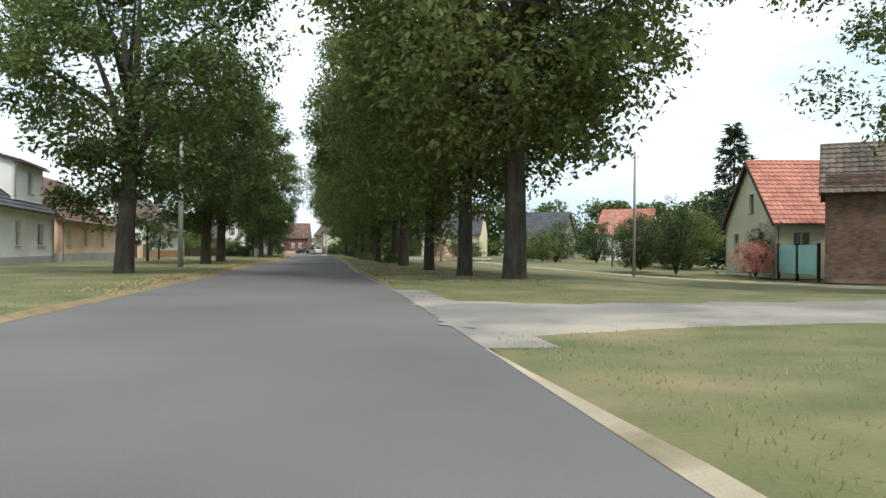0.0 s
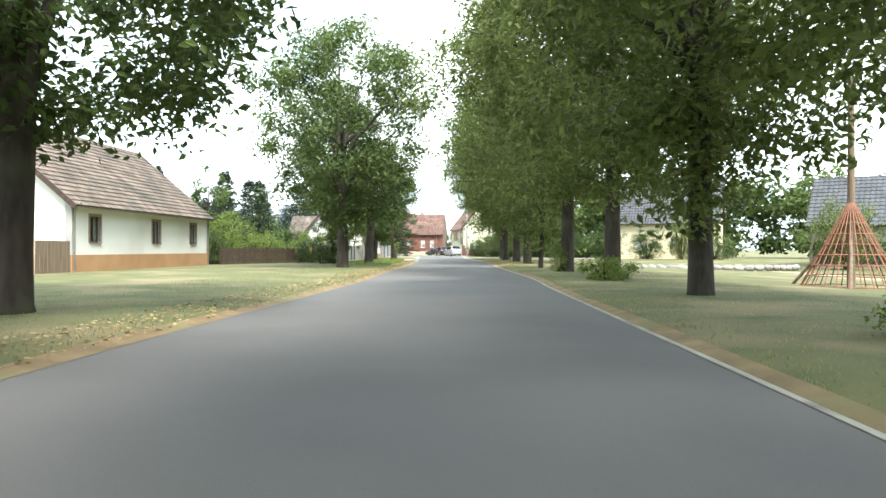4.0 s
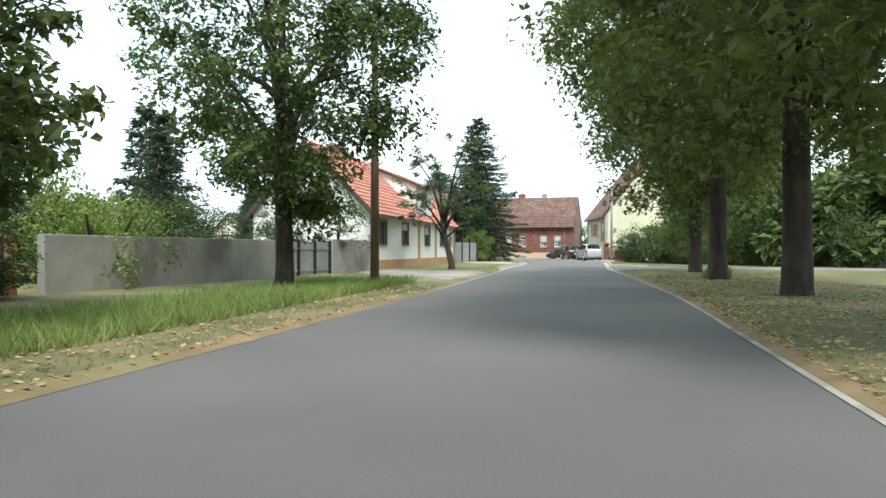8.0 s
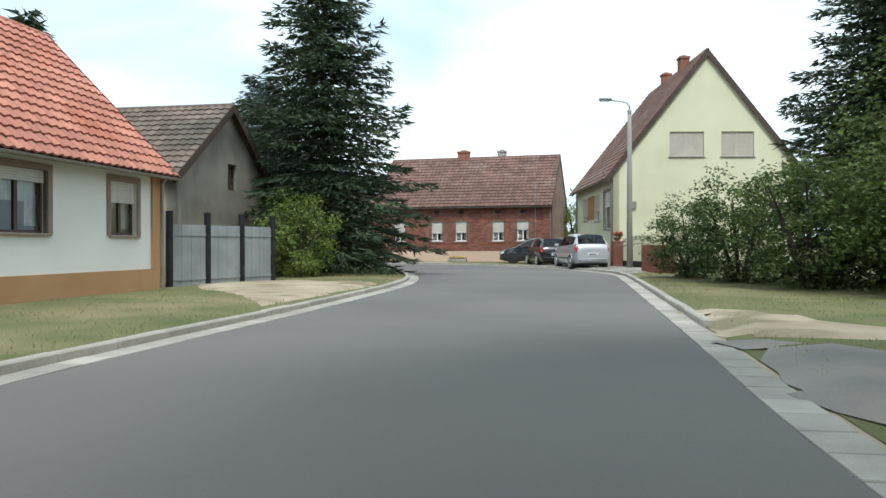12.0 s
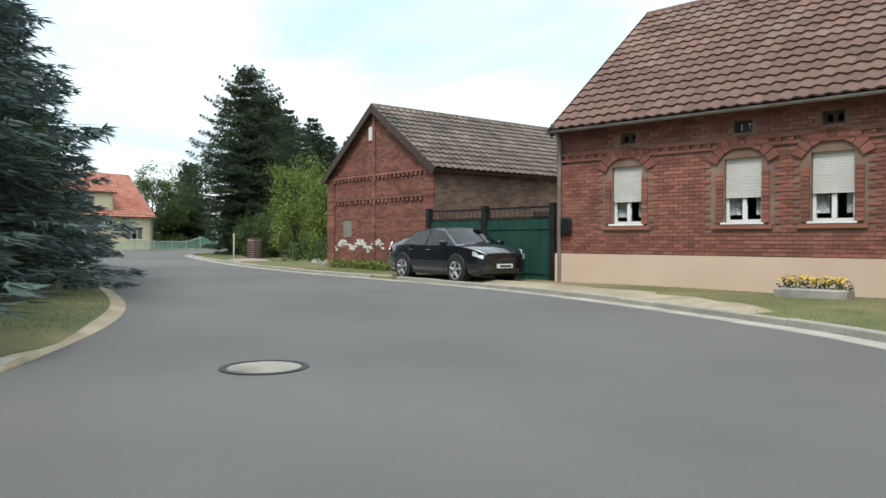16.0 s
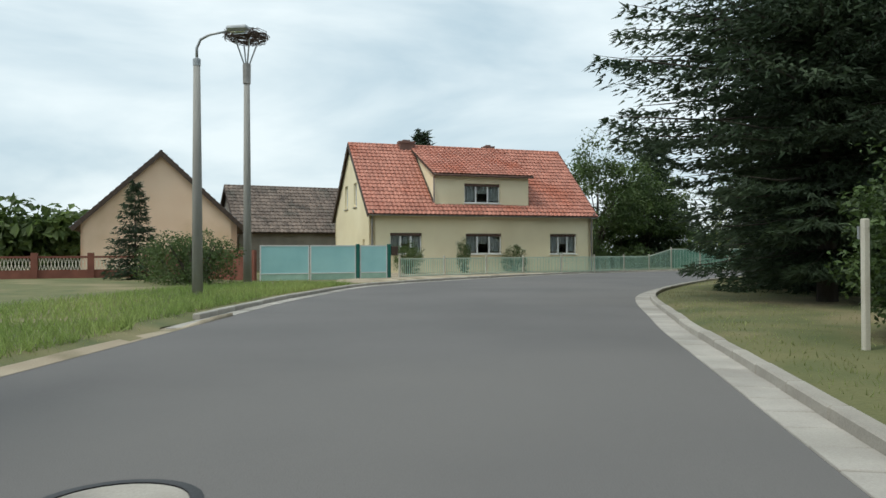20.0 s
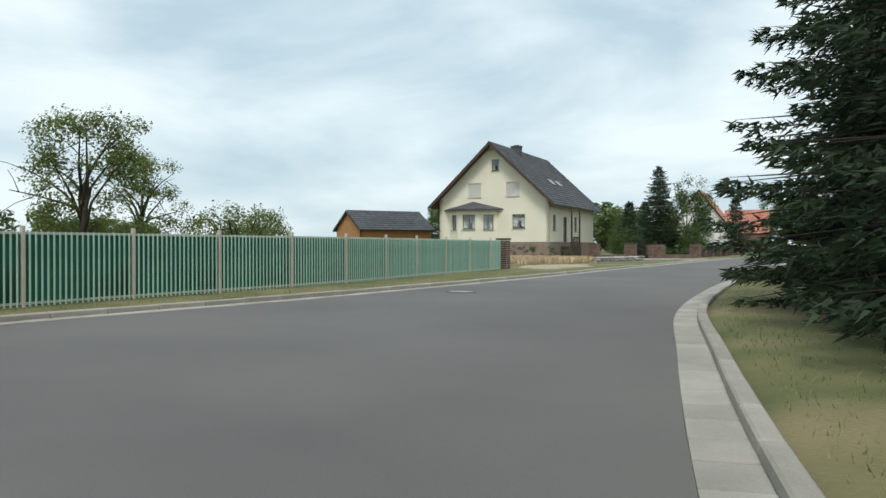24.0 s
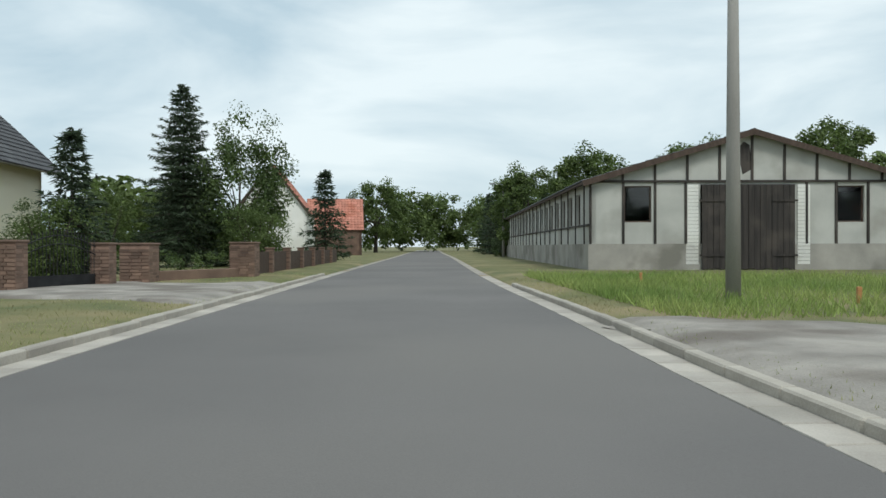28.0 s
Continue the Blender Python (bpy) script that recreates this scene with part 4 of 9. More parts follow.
def house(name, p, q, depth, eave, ridge, wall_mat, tile_mat, label, category="house", gable="x", base=0.0, front=(), left=(), right=(), tile_piece=None, pieces=0, plinth=None, plinth_h=0.55,
          over=0.35, verge=0.25, tile_w=0.26, tile_h=0.34, gutters=True, ridge_at=0.5, trim=WOOD_D, inside=True, cut=None, roof_label="tiled pitched roof", slope_front_only=False):
    """A gabled building. Its local x runs along the front, y goes in. gable 'x': the ridge runs along the front; 'y': the gable is the front.
    front, left, right: openings as (x0, x1, z0, z1, window settings)."""
    L, T = dist(p, q), 0.32
    t = thing(name, along(p, q, base), label, category)
    e, r = eave - base, ridge - base
    D = depth
    side_in = pose(0, 0, 0)
    box = [(0, -0.3), (L, -0.3), (L, e), (0, e)]
    if gable == "x":
        fo, so = box, [(0, -0.3), (D, -0.3), (D, e), (D * ridge_at, r - 0.12), (0, e)]
    else:
        fo, so = [(0, -0.3), (L, -0.3), (L, e), (L * ridge_at, r - 0.12), (0, e)], [(0, -0.3), (D, -0.3), (D, e), (0, e)]
    mats = {}
    places = {"front": pose(0, 0, 0), "right": pose(L, 0, 0, 0, 0, 90), "left": pose(0, D, 0, 0, 0, -90), "back": pose(L, D, 0, 0, 0, 180)}
    for key, outline, holes in (("front", fo, front), ("right", so, right), ("left", so, left), ("back", fo, ())):
        o = [(x, z) for x, z in outline]
        if key in ("left", "back"):
            width = D if key == "left" else L
            o = [(width - x, z) for x, z in outline][::-1]
        w = part("wall", sheet(o, [h[:4] for h in holes], T), wall_mat, t)
        w.matrix_basis = places[key]
        mats[key] = w
        for hset in holes:
            kw = hset[4] if len(hset) > 4 else {}
            if kw is not None:
                window(t, places[key], *hset[:4], **kw)
    if plinth is not None:
        b = B()
        b.box(-0.04, L + 0.04, -0.04, 0.0, -0.3, plinth_h).box(-0.04, 0, 0, D, -0.3, plinth_h).box(L, L + 0.04, 0, D, -0.3, plinth_h)
        part("plinth", b, plinth, t, "painted plinth round the foot of the wall")
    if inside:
        # floor and ceiling slabs, room shade painted into their dark colour
        part("floor", B().box(T, L - T, T, D - T, -0.3, 0.25).box(T, L - T, T, D - T, e - 0.2, e - 0.1), DARK_IN, t, "floor and ceiling slabs coloured near-black for the shade of the rooms")
    # roof
    roof = part("roof", B().box(0, 0.01, 0, 0.01, r - 0.2, r - 0.19), trim, t, roof_label)
    if gable == "x":
        sides = [(pose(-verge, 0, 0), L + 2 * verge, D * ridge_at, 1), (pose(L + verge, D, 0, 0, 0, 180), L + 2 * verge, D * (1 - ridge_at), 0)]
    else:
        sides = [(pose(0, D + verge, 0, 0, 0, -90), D + 2 * verge, L * ridge_at, 0), (pose(L, -verge, 0, 0, 0, 90), D + 2 * verge, L * (1 - ridge_at), 1)]
    for k, (m, width, run, main) in enumerate(sides):
        ang = math.atan2(r - e, run)
        ln = math.hypot(run, r - e) + over / math.cos(ang)
        m = m @ pose(0, 0, e + 0.02) @ pose(0, 0, 0, math.degrees(ang)) @ pose(0, -over / math.cos(ang), 0)
        part("slope", B().box(0, width, 0, ln, -0.1, 0.0), trim, roof).matrix_basis = m
        for x in (-0.03, width):
            part("bargeboard", B().box(x, x + 0.03, 0.0, ln, -0.2, 0.05), trim, roof).matrix_basis = m
        c = (lambda x, y: cut(x - verge, y)) if cut and main and gable == "x" else None
        tile_field(roof, width, ln, m, tile_mat, tile_piece or tile_mat, tile_w, tile_h, pieces if main else 0, c)
        if gutters:
            g = B()
            for i in range(6):
                a0, a1 = math.pi + i * math.pi / 6, math.pi + (i + 1) * math.pi / 6
                g.add([(0, -0.06 + 0.065 * math.cos(a), -0.02 + 0.065 * math.sin(a)) for a in (a0, a1)] + [(width, -0.06 + 0.065 * math.cos(a), -0.02 + 0.065 * math.sin(a)) for a in (a1, a0)], [(0, 1, 2, 3)])
            part("gutter", g, ZINC, roof, "half-round rain gutter").matrix_basis = m @ pose(0, 0, 0, -math.degrees(ang))
    # ridge tiles
    span = (L if gable == "x" else D) + 2 * verge
    n = max(2, round(span / 0.36))
    me = smooth(B().tube((0, 0, 0), (span / n + 0.03, 0, 0.012), 0.11, 0.1, 8).mesh("ridge_tile"))
    me.materials.append(tile_mat)
    for i in range(n):
        a = -verge + span * i / n
        ob = new("ridge_tile", me)
        ob.matrix_basis = pose(a, D * ridge_at, r) if gable == "x" else pose(L * ridge_at, a, r, 0, 0, 90)
        ob.parent = roof
    if gutters and gable == "x":
        for x in (0.12, L - 0.12):
            part("downpipe", B().path([(x, -over - 0.05, e - 0.1), (x, -over, e - 0.2), (x, -0.07, e - 0.5), (x, -0.07, 0.0)], [0.045] * 4, 8), ZINC, t, "zinc downpipe")
    return t, mats


def dormer(t, x0, x1, z0, z1, y_front, slope_run, e, r, wall_mat, tile_mat, wins, roof_mat=TILE_R, over=0.3, rise=None):
    """A wide shed dormer standing on the front slope. y_front: how far in its face stands."""
    tan = (r - e) / slope_run
    rise = 0.28 * (slope_run - y_front) if rise is None else rise
    d = part("dormer", sheet([(x0, z0), (x1, z0), (x1, z1), (x0, z1)], [w[:4] for w in wins], 0.2), wall_mat, t, "rendered dormer with a low-pitched roof")
    d.matrix_basis = pose(0, y_front, 0)
    for w in wins:
        window(t, pose(0, y_front, 0), *w[:4], **(w[4] if len(w) > 4 else {}))
    # where the dormer roof meets the main slope
    g = rise / (slope_run - y_front)
    ym = min((z1 - e + 0 - g * y_front) / (tan - g), slope_run)
    for x in (x0, x1 - 0.15):
        b = B()
        pts = [(y_front, z0), (y_front, z1), (ym, z1 + g * (ym - y_front))]
        b.add([(x, y, z) for y, z in pts] + [(x + 0.15, y, z) for y, z in pts], [(0, 1, 2), (5, 4, 3), (0, 3, 4, 1), (1, 4, 5, 2), (2, 5, 3, 0)])
        part("cheek", b, wall_mat, d).matrix_basis = pose(0, -y_front, 0)
    ang = math.atan(g)
    ln = (ym - y_front + over) / math.cos(ang)
    m = pose(x0 - 0.2, 0, 0) @ pose(0, -over, z1 + 0.02 - g * over) @ pose(0, 0, 0, math.degrees(ang))
    part("slope", B().box(0, x1 - x0 + 0.4, 0, ln, -0.12, 0), WOOD_D, d).matrix_basis = m
    tile_field(d, x1 - x0 + 0.4, ln, m, roof_mat, roof_mat, 0.26, 0.34)
    part("gutter", B().box(0, x1 - x0 + 0.4, -0.12, -0.02, -0.1, 0.0, None, 0.02), BROWN_M, d).matrix_basis = m
    b = B()
    b.path([(x0 - 0.1, -over, z1 - 0.1), (x0 - 0.1, -0.08, z1 - 0.35), (x0 - 0.1, -0.08, z0 + 0.1)], [0.045] * 3, 8)
    part("downpipe", b, ZINC, d)
    return d


# ---- houses ----
BW = dict(frame=FRAME_B, bars=1, surround=SURROUND, sill=SURROUND)


def bw(sh=0.0, **k):
    return dict(BW, shutter=sh, **k)


# white house with the red roof and the wide dormer
p8, q8 = (-35.2, 148.2), (-39.3, 171.0)
h8, _ = house("farmhouse", p8, q8, 6.4, 3.25, 6.75, WHITE_P, TILE_R, "long white rendered farmhouse with ochre plinth, pilasters and bright red tiles",
              front=[(1.65, 3.0, 1.42, 2.68, bw()), (6.4, 7.9, 1.42, 2.68, bw(0.3)), (12.45, 13.95, 1.42, 2.68, bw(0.4)), (17.5, 18.95, 1.42, 2.68, bw(0.2)), (21.0, 22.05, 1.42, 2.68, bw(0.4))],
              left=[(1.75, 2.5, 3.65, 4.75, bw()), (3.3, 4.1, 3.65, 4.75, bw())], tile_piece=TILE_RO, pieces=300, plinth=PLINTH_O, plinth_h=0.6,
              ridge_at=0.547, cut=lambda x, y: 10.9 < x < 15.9 and y > 0.7)
for x in (0.0, 10.45, 15.65, 22.65):
    part("pilaster", B().box(x, x + 0.5, -0.05, 0.0, 0.6, 3.2), PLINTH_O, h8, "ochre painted pilaster")
part("cornice", B().box(-0.1, 23.3, -0.14, 0.0, 3.0, 3.22, None, 0.03), BROWN_M, h8, "brown boarded eaves")
dormer(h8, 11.0, 15.8, 3.55, 5.45, 0.25, 3.5, 3.25, 6.75, WHITE_P, TILE_R, [(12.5, 13.95, 4.05, 4.9, bw())], rise=1.24)
chimney(h8, 3.9, 3.4, 6.6, 0.75, 0.5, 0.5)
chimney(h8, 13.0, 3.7, 6.6, 0.6, 0.5, 0.5)

# weathered grey house behind its gate
hg, _ = house("outhouse", (-41.9, 174.6), (-43.2, 181.6), 12.0, 3.6, 6.2, GREY_P, TILE_D, "weathered grey rendered outhouse with patched plaster and old dark tiles", gable="y", gutters=False,
              front=[(3.6, 4.3, 3.2, 4.15, dict(frame=FRAME_B, bars=1, curtain=False, sill=None))], tile_w=0.3, tile_h=0.36)

# red brick house at the bend
pr, qr = (-49.9, 205.3), (-36.9, 206.4)
WR = [(1.62, 2.42, 1.55, 2.92), (4.42, 5.22, 1.55, 2.92), (6.2, 7.0, 1.55, 2.92), (8.88, 9.68, 1.55, 2.92), (10.62, 11.42, 1.55, 2.92)]
AT = [(1.84, 2.26, 3.45, 3.72), (4.62, 5.02, 3.45, 3.72), (6.4, 6.82, 3.45, 3.72), (9.06, 9.5, 3.45, 3.72), (10.84, 11.26, 3.45, 3.72)]
hr, wr = house("brick_house", pr, qr, 9.0, 4.2, 7.9, MORTAR, TILE_B, "red brick house with white shuttered windows and a pink plinth",
               front=[(*w, dict(frame=FRAME_W, bars=1, shutter=s, sill=FRAME_W)) for w, s in zip(WR, (0.62, 0.62, 0.6, 0.58, 0.45))] + [(*w, dict(frame=FRAME_B, bars=1, curtain=False, sill=None)) for w in AT],
               tile_piece=TILE_BO, pieces=300, plinth=PLINTH_P, plinth_h=0.82, tile_w=0.3, tile_h=0.36, verge=0.02)
for x0, x1, z0, z1 in WR:
    b = B()
    for k in range(9):
        a0, a1 = math.pi * (0.5 - 0.36) + k * math.pi * 0.72 / 9, math.pi * (0.5 - 0.36) + (k + 1) * math.pi * 0.72 / 9
        c, rr = (x0 + x1) / 2, 0.62
        for rad in (rr,):
            pts = [(c + rad * math.cos(a), z1 - 0.38 + rad * math.sin(a)) for a in (a0 + 0.012, a1 - 0.012)] + [(c + (rad + 0.24) * math.cos(a), z1 - 0.38 + (rad + 0.24) * math.sin(a)) for a in (a1 - 0.012, a0 + 0.012)]
            b.add([(x, -0.05, z) for x, z in pts] + [(x, 0.0, z) for x, z in pts], [(3, 2, 1, 0), (0, 1, 5, 4), (1, 2, 6, 5), (2, 3, 7, 6), (3, 0, 4, 7)])
    for sx in (x0 - 0.17, x1 + 0.02):
        for k in range(12):
            b.box(sx, sx + 0.15, -0.045, 0.0, z0 + k * 0.09, z0 + k * 0.09 + 0.078)
    b.box(x0 - 0.25, x1 + 0.25, -0.07, 0.0, z0 - 0.14, z0 - 0.06)
    part("window_arch", b, BRICK, hr, "brick arch, reveals and sill round the window")
b = B()
for k in range(52):
    b.box(0.02 + k * 0.25, 0.135 + k * 0.25, -0.055, 0.0, 3.2, 3.27)
b.box(0, 13.05, -0.05, 0.0, 3.28, 3.35).box(0, 13.05, -0.05, 0.0, 3.13, 3.19).box(0, 13.05, -0.08, 0.0, 3.98, 4.1)
part("string_course", b, BRICK, hr, "projecting brick string course with dentils")
chimney(hr, 5.7, 4.5, 7.95, 0.85, 0.5, 0.5, BRICK)
chimney(hr, 8.6, 4.9, 7.95, 0.6, 0.5, 0.5, GREY_W)
b = B().tube((11.9, -0.15, 0.9), (11.9, -0.15, 5.6), 0.03, 0.03, 8)
part("mast", b, STEEL, hr, "thin steel mast for the overhead line")

# brick barn, gable to the road
pb_, qb_ = (-62.6, 206.3), (-55.8, 206.1)
hb, wb = house("barn", pb_, qb_, 24.0, 3.6, 5.95, MORTAR, TILE_D, "old red brick barn with dentil courses and flaking white paint", gable="y", gutters=False, over=0.25, verge=0.2,
               right=[(7.2, 8.2, 2.4, 3.15, dict(frame=WOOD_D, bars=0, curtain=False, sill=None)), (4.6, 9.6, 0.0, 2.0, None)], tile_piece=TILE_DO, pieces=300, tile_w=0.28, tile_h=0.34, ridge_at=0.49)
b = B()
LB = dist(pb_, qb_)
for x in (0.0, LB * 0.47, LB - 0.5):
    wdt = 0.5 if x != LB * 0.47 else 0.16
    for k in range(40):
        if x == LB * 0.47 or k < 40:
            top = 3.4 if x != LB * 0.47 else 5.6
            z = 0.02 + k * 0.086 if x != LB * 0.47 else 0.02 + k * 0.14
            b.box(x, x + wdt, -0.07, 0.0, z, z + (0.074 if x != LB * 0.47 else 0.128))
for z in (2.6, 3.45):
    b.box(0, LB, -0.09, 0.0, z, z + 0.075)
    for k in range(int(LB / 0.25)):
        b.box(0.03 + k * 0.25, 0.16 + k * 0.25, -0.08, 0.0, z - 0.11, z - 0.015)
part("brick_band", b, BRICK, hb, "projecting brick piers and dentil bands")
part("panel", B().box(1.15, 1.75, -0.035, 0.0, 1.25, 1.85), GREY_P, hb, "bricked-up window with grey plaster")
part("panel", B().box(LB * 0.47 - 0.28, LB * 0.47 - 0.06, -0.05, 0.0, 4.75, 5.25, None, 0.01), WHITE_P, hb, "small white board under the ridge")
b = B()
rg = random.Random(8)
for k in range(120):
    u = rg.random()
    x = 0.5 + 3.3 * u
    z = 0.75 + 0.28 * abs(math.sin(u * 9.0)) + rg.uniform(-0.1, 0.1)
    b.box(x, x + rg.uniform(0.08, 0.22), -0.027, 0.0, z, z + rg.uniform(0.03, 0.07))
part("flaking_paint", b, WHITE_P, hb, "flakes of old white paint on the bricks")
part("door", B().box(LB - 0.15, LB - 0.1, 4.6, 9.6, 0, 2.0).box(LB - 0.02, LB + 0.06, 4.5, 9.7, 2.0, 2.2), WOOD_D, hb, "dark boarded barn door under a timber lintel")

# cream house with its gable to the road
CE, EE = (-31.3, 195.6), (-35.2, 206.6)
hy, _ = house("cream_house", EE, CE, 9.8, 5.2, 11.4, CREAM_P, TILE_B, "tall pale cream rendered house with shuttered windows and red-brown tiles", over=0.45, verge=0.12,
              front=[(2.4, 4.0, 2.75, 4.15, dict(frame=FRAME_W, bars=0, shutter=0.8, shutter_mat=SHUT_BG)), (6.4, 8.2, 2.6, 4.1, dict(frame=FRAME_W, bars=1, shutter=0.6, shutter_mat=SHUT_BG)), (9.2, 11.0, 2.1, 4.15, dict(frame=FRAME_W, bars=0, shutter=0.42, surround=SURROUND))],
              right=[(2.95, 4.75, 5.85, 7.15, dict(frame=FRAME_W, bars=1, shutter=1.0, shutter_mat=SHUT_BG)), (5.65, 7.35, 5.85, 7.15, dict(frame=FRAME_W, bars=1, shutter=1.0, shutter_mat=SHUT_BG))], tile_w=0.28, tile_h=0.36)
b = B()
for k in range(18):
    for i in range(8):
        b.box(4.15 + 0.27 * i + 0.1 * (k % 2), 4.15 + 0.27 * i + 0.25 + 0.1 * (k % 2), -0.03, 0, 2.75 + k * 0.08, 2.82 + k * 0.08)
part("brick_panel", b, WOOD_O, hy, "panel of yellow clinker bricks between the windows")
chimney(hy, 4.0, 4.9, 11.2, 0.6, 0.5, 0.7, BRICK)
chimney(hy, 8.6, 4.6, 11.1, 0.6, 0.5, 0.7, BRICK)
part("letter_box", B().box(11.72, 11.76, 0.9, 1.2, 3.1, 3.5, None, 0.01), GREY_W, hy, "small white and grey wall box")

# yellow house on the outside of the bend
py_, qy_ = (-110.3, 203.9), (-113.55, 217.2)
YW = dict(frame=FRAME_W, bars=2, shutter=0.14, shutter_mat=BROWN_M, sill=FRAME_W)
hyl, _ = house("yellow_house", py_, qy_, 9.2, 3.6, 7.75, YELLOW_P, TILE_R, "pale yellow rendered house with red tiled roof and a wide dormer", verge=0.15,
               front=[(1.15, 2.95, 1.15, 2.32, YW), (5.55, 7.75, 1.15, 2.3, YW), (10.85, 12.6, 1.13, 2.3, YW)],
               left=[(5.4, 6.2, 3.9, 5.3, dict(frame=FRAME_W, bars=0)), (3.0, 3.8, 3.9, 5.3, dict(frame=FRAME_W, bars=0)), (7.6, 8.1, 1.4, 2.0, dict(frame=FRAME_W, bars=0))], cut=lambda x, y: 3.8 < x < 9.6 and y > 0.85)
dormer(hyl, 3.85, 9.6, 3.95, 5.75, 0.3, 4.6, 3.6, 7.75, YELLOW_P, TILE_R, [(5.6, 7.8, 4.05, 5.15, YW)], rise=1.95)
part("cornice", B().box(-0.1, 13.78, -0.16, 0.0, 3.35, 3.56, None, 0.03), BROWN_M, hyl, "brown boarded eaves")
chimney(hyl, 3.4, 4.4, 7.6, 0.9, 0.5, 0.4, TILE_B)
chimney(hyl, 9.0, 4.9, 7.6, 0.6, 0.5, 0.4, TILE_B)

# peach house beyond the garden fence, and the dark barn behind it
hp, _ = house("peach_house", (-112.5, 188.2), (-114.6, 196.2), 12.0, 3.1, 7.0, PEACH_P, TILE_S, "peach rendered house with a dark tiled roof", gable="y", gutters=False, over=0.5, tile_w=0.32, tile_h=0.4)
house("long_barn", (-121.5, 195.2), (-125.5, 206.5), 9.0, 2.9, 6.2, GREY_P, TILE_D, "long old barn under a sagging brown roof", gutters=False, tile_w=0.34, tile_h=0.42)

# cream modern house with the dark roof
pc, qc = (-150.75, 279.72), (-139.85, 282.28)
CW = dict(frame=FRAME_G, bars=1, sill=GREY_W)
hc, _ = house("modern_house", pc, qc, 16.0, 5.7, 10.95, BEIGE_P, TILE_S, "modern cream house with a steep dark grey roof and a bay", gable="y", over=0.85, verge=0.9, gutters=True, tile_w=0.34, tile_h=0.38,
              front=[(7.6, 8.85, 2.8, 4.15, CW), (5.5, 6.25, 8.3, 9.4, dict(frame=FRAME_G, bars=0)), (3.1, 4.4, 5.85, 7.2, dict(frame=FRAME_W, bars=0, shutter=1.0)), (7.0, 8.3, 5.85, 7.2, dict(frame=FRAME_W, bars=0, shutter=1.0))],
              right=[(1.2, 2.2, 2.6, 4.1, CW), (4.6, 5.8, 1.2, 4.0, dict(frame=FRAME_B, bars=1)), (8.4, 9.4, 2.6, 4.1, CW)], plinth=SURROUND, plinth_h=1.55)
bay = part("bay", sheet([(0, 0.2), (2.2, 0.2), (2.2, 4.7), (0, 4.7)], [(0.45, 1.75, 2.7, 4.15)], 0.2), BEIGE_P, hc, "three-sided bay under a small dark roof")
bay.matrix_basis = pose(2.5, -1.1, 0)
window(hc, pose(2.5, -1.1, 0), 0.45, 1.75, 2.7, 4.15, **CW)
for m_, nm in ((pose(1.1, 0, 0, 0, 0, -38), 0), (pose(4.7, -1.1, 0, 0, 0, 38), 1)):
    w_ = part("bay", sheet([(0, 0.2), (1.78, 0.2), (1.78, 4.7), (0, 4.7)], [(0.4, 1.4, 2.7, 4.15)], 0.2), BEIGE_P, hc)
    w_.matrix_basis = m_
    window(hc, m_, 0.4, 1.4, 2.7, 4.15, **CW)
b = B().add([(0.5, 0.0, 4.7), (2.2, -1.6, 4.7), (5.0, -1.6, 4.7), (6.7, 0.0, 4.7), (3.6, 0.0, 5.45), (0.5, 0, 4.58), (2.2, -1.6, 4.58), (5.0, -1.6, 4.58), (6.7, 0, 4.58)],
            [(0, 1, 4), (1, 2, 4), (2, 3, 4), (5, 6, 1, 0), (6, 7, 2, 1), (7, 8, 3, 2), (8, 7, 6, 5)])
part("bay_roof", b, TILE_S, hc, "small hipped bay roof")
b = B().box(11.2, 12.4, 3.6, 6.6, -0.3, 1.1).box(12.2, 12.35, 3.6, 3.72, 1.1, 4.9).box(12.2, 12.35, 6.4, 6.52, 1.1, 4.9)
for k in range(12):
    b.box(12.25, 12.29, 3.75 + k * 0.22, 3.79 + k * 0.22, 1.1, 2.0)
b.box(12.23, 12.31, 3.7, 6.5, 2.0, 2.06)
part("porch", b, WOOD_D, hc, "raised entrance with dark posts and railing")
for yy in (6.6, 9.0):
    part("skylight", B().box(-0.4, 0.4, -0.6, 0.6, 0.06, 0.13, None, 0.02), STEEL, hc, "tilted roof window").matrix_basis = pose(9.3, yy, 7.55, 0, math.degrees(math.atan2(5.25, 5.6)), 0)
chimney(hc, 5.9, 5.8, 10.8, 1.0, 0.6, 0.55, TILE_S)

# orange timber shed
house("timber_shed", (-169.1, 283.1), (-163.0, 280.9), 9.0, 3.3, 5.2, WOOD_O, TILE_S, "orange timber garden house with a dark roof", "shed", gable="y", gutters=False, over=0.6, tile_w=0.4, tile_h=0.5)

# panelled stable
ps, qs = (-115.8, 296.0), (-101.6, 297.9)
SW = dict(frame=FRAME_B, bars=0, sill=None, curtain=False)
SIDE = [(2.2 + 2.3 * k, 3.3 + 2.3 * k, 2.15, 3.6, SW) for k in range(17)]
hs, _ = house("stable", ps, qs, 46.0, 4.05, 6.2, FIBRE, TILE_S, "long stable of grey fibre-cement panels with black timber doors", "stable", gable="y", base=0.0, gutters=False, over=0.35, verge=0.3,
              front=[(1.55, 2.75, 2.2, 3.8, SW), (10.9, 12.1, 2.2, 3.8, SW), (4.9, 9.0, 0.3, 3.85, None)],
              left=[(46 - b_, 46 - a_, c_, d_, k_) for a_, b_, c_, d_, k_ in SIDE], plinth=GREY_W, plinth_h=1.25, tile_w=0.6, tile_h=0.6)
LS = dist(ps, qs)
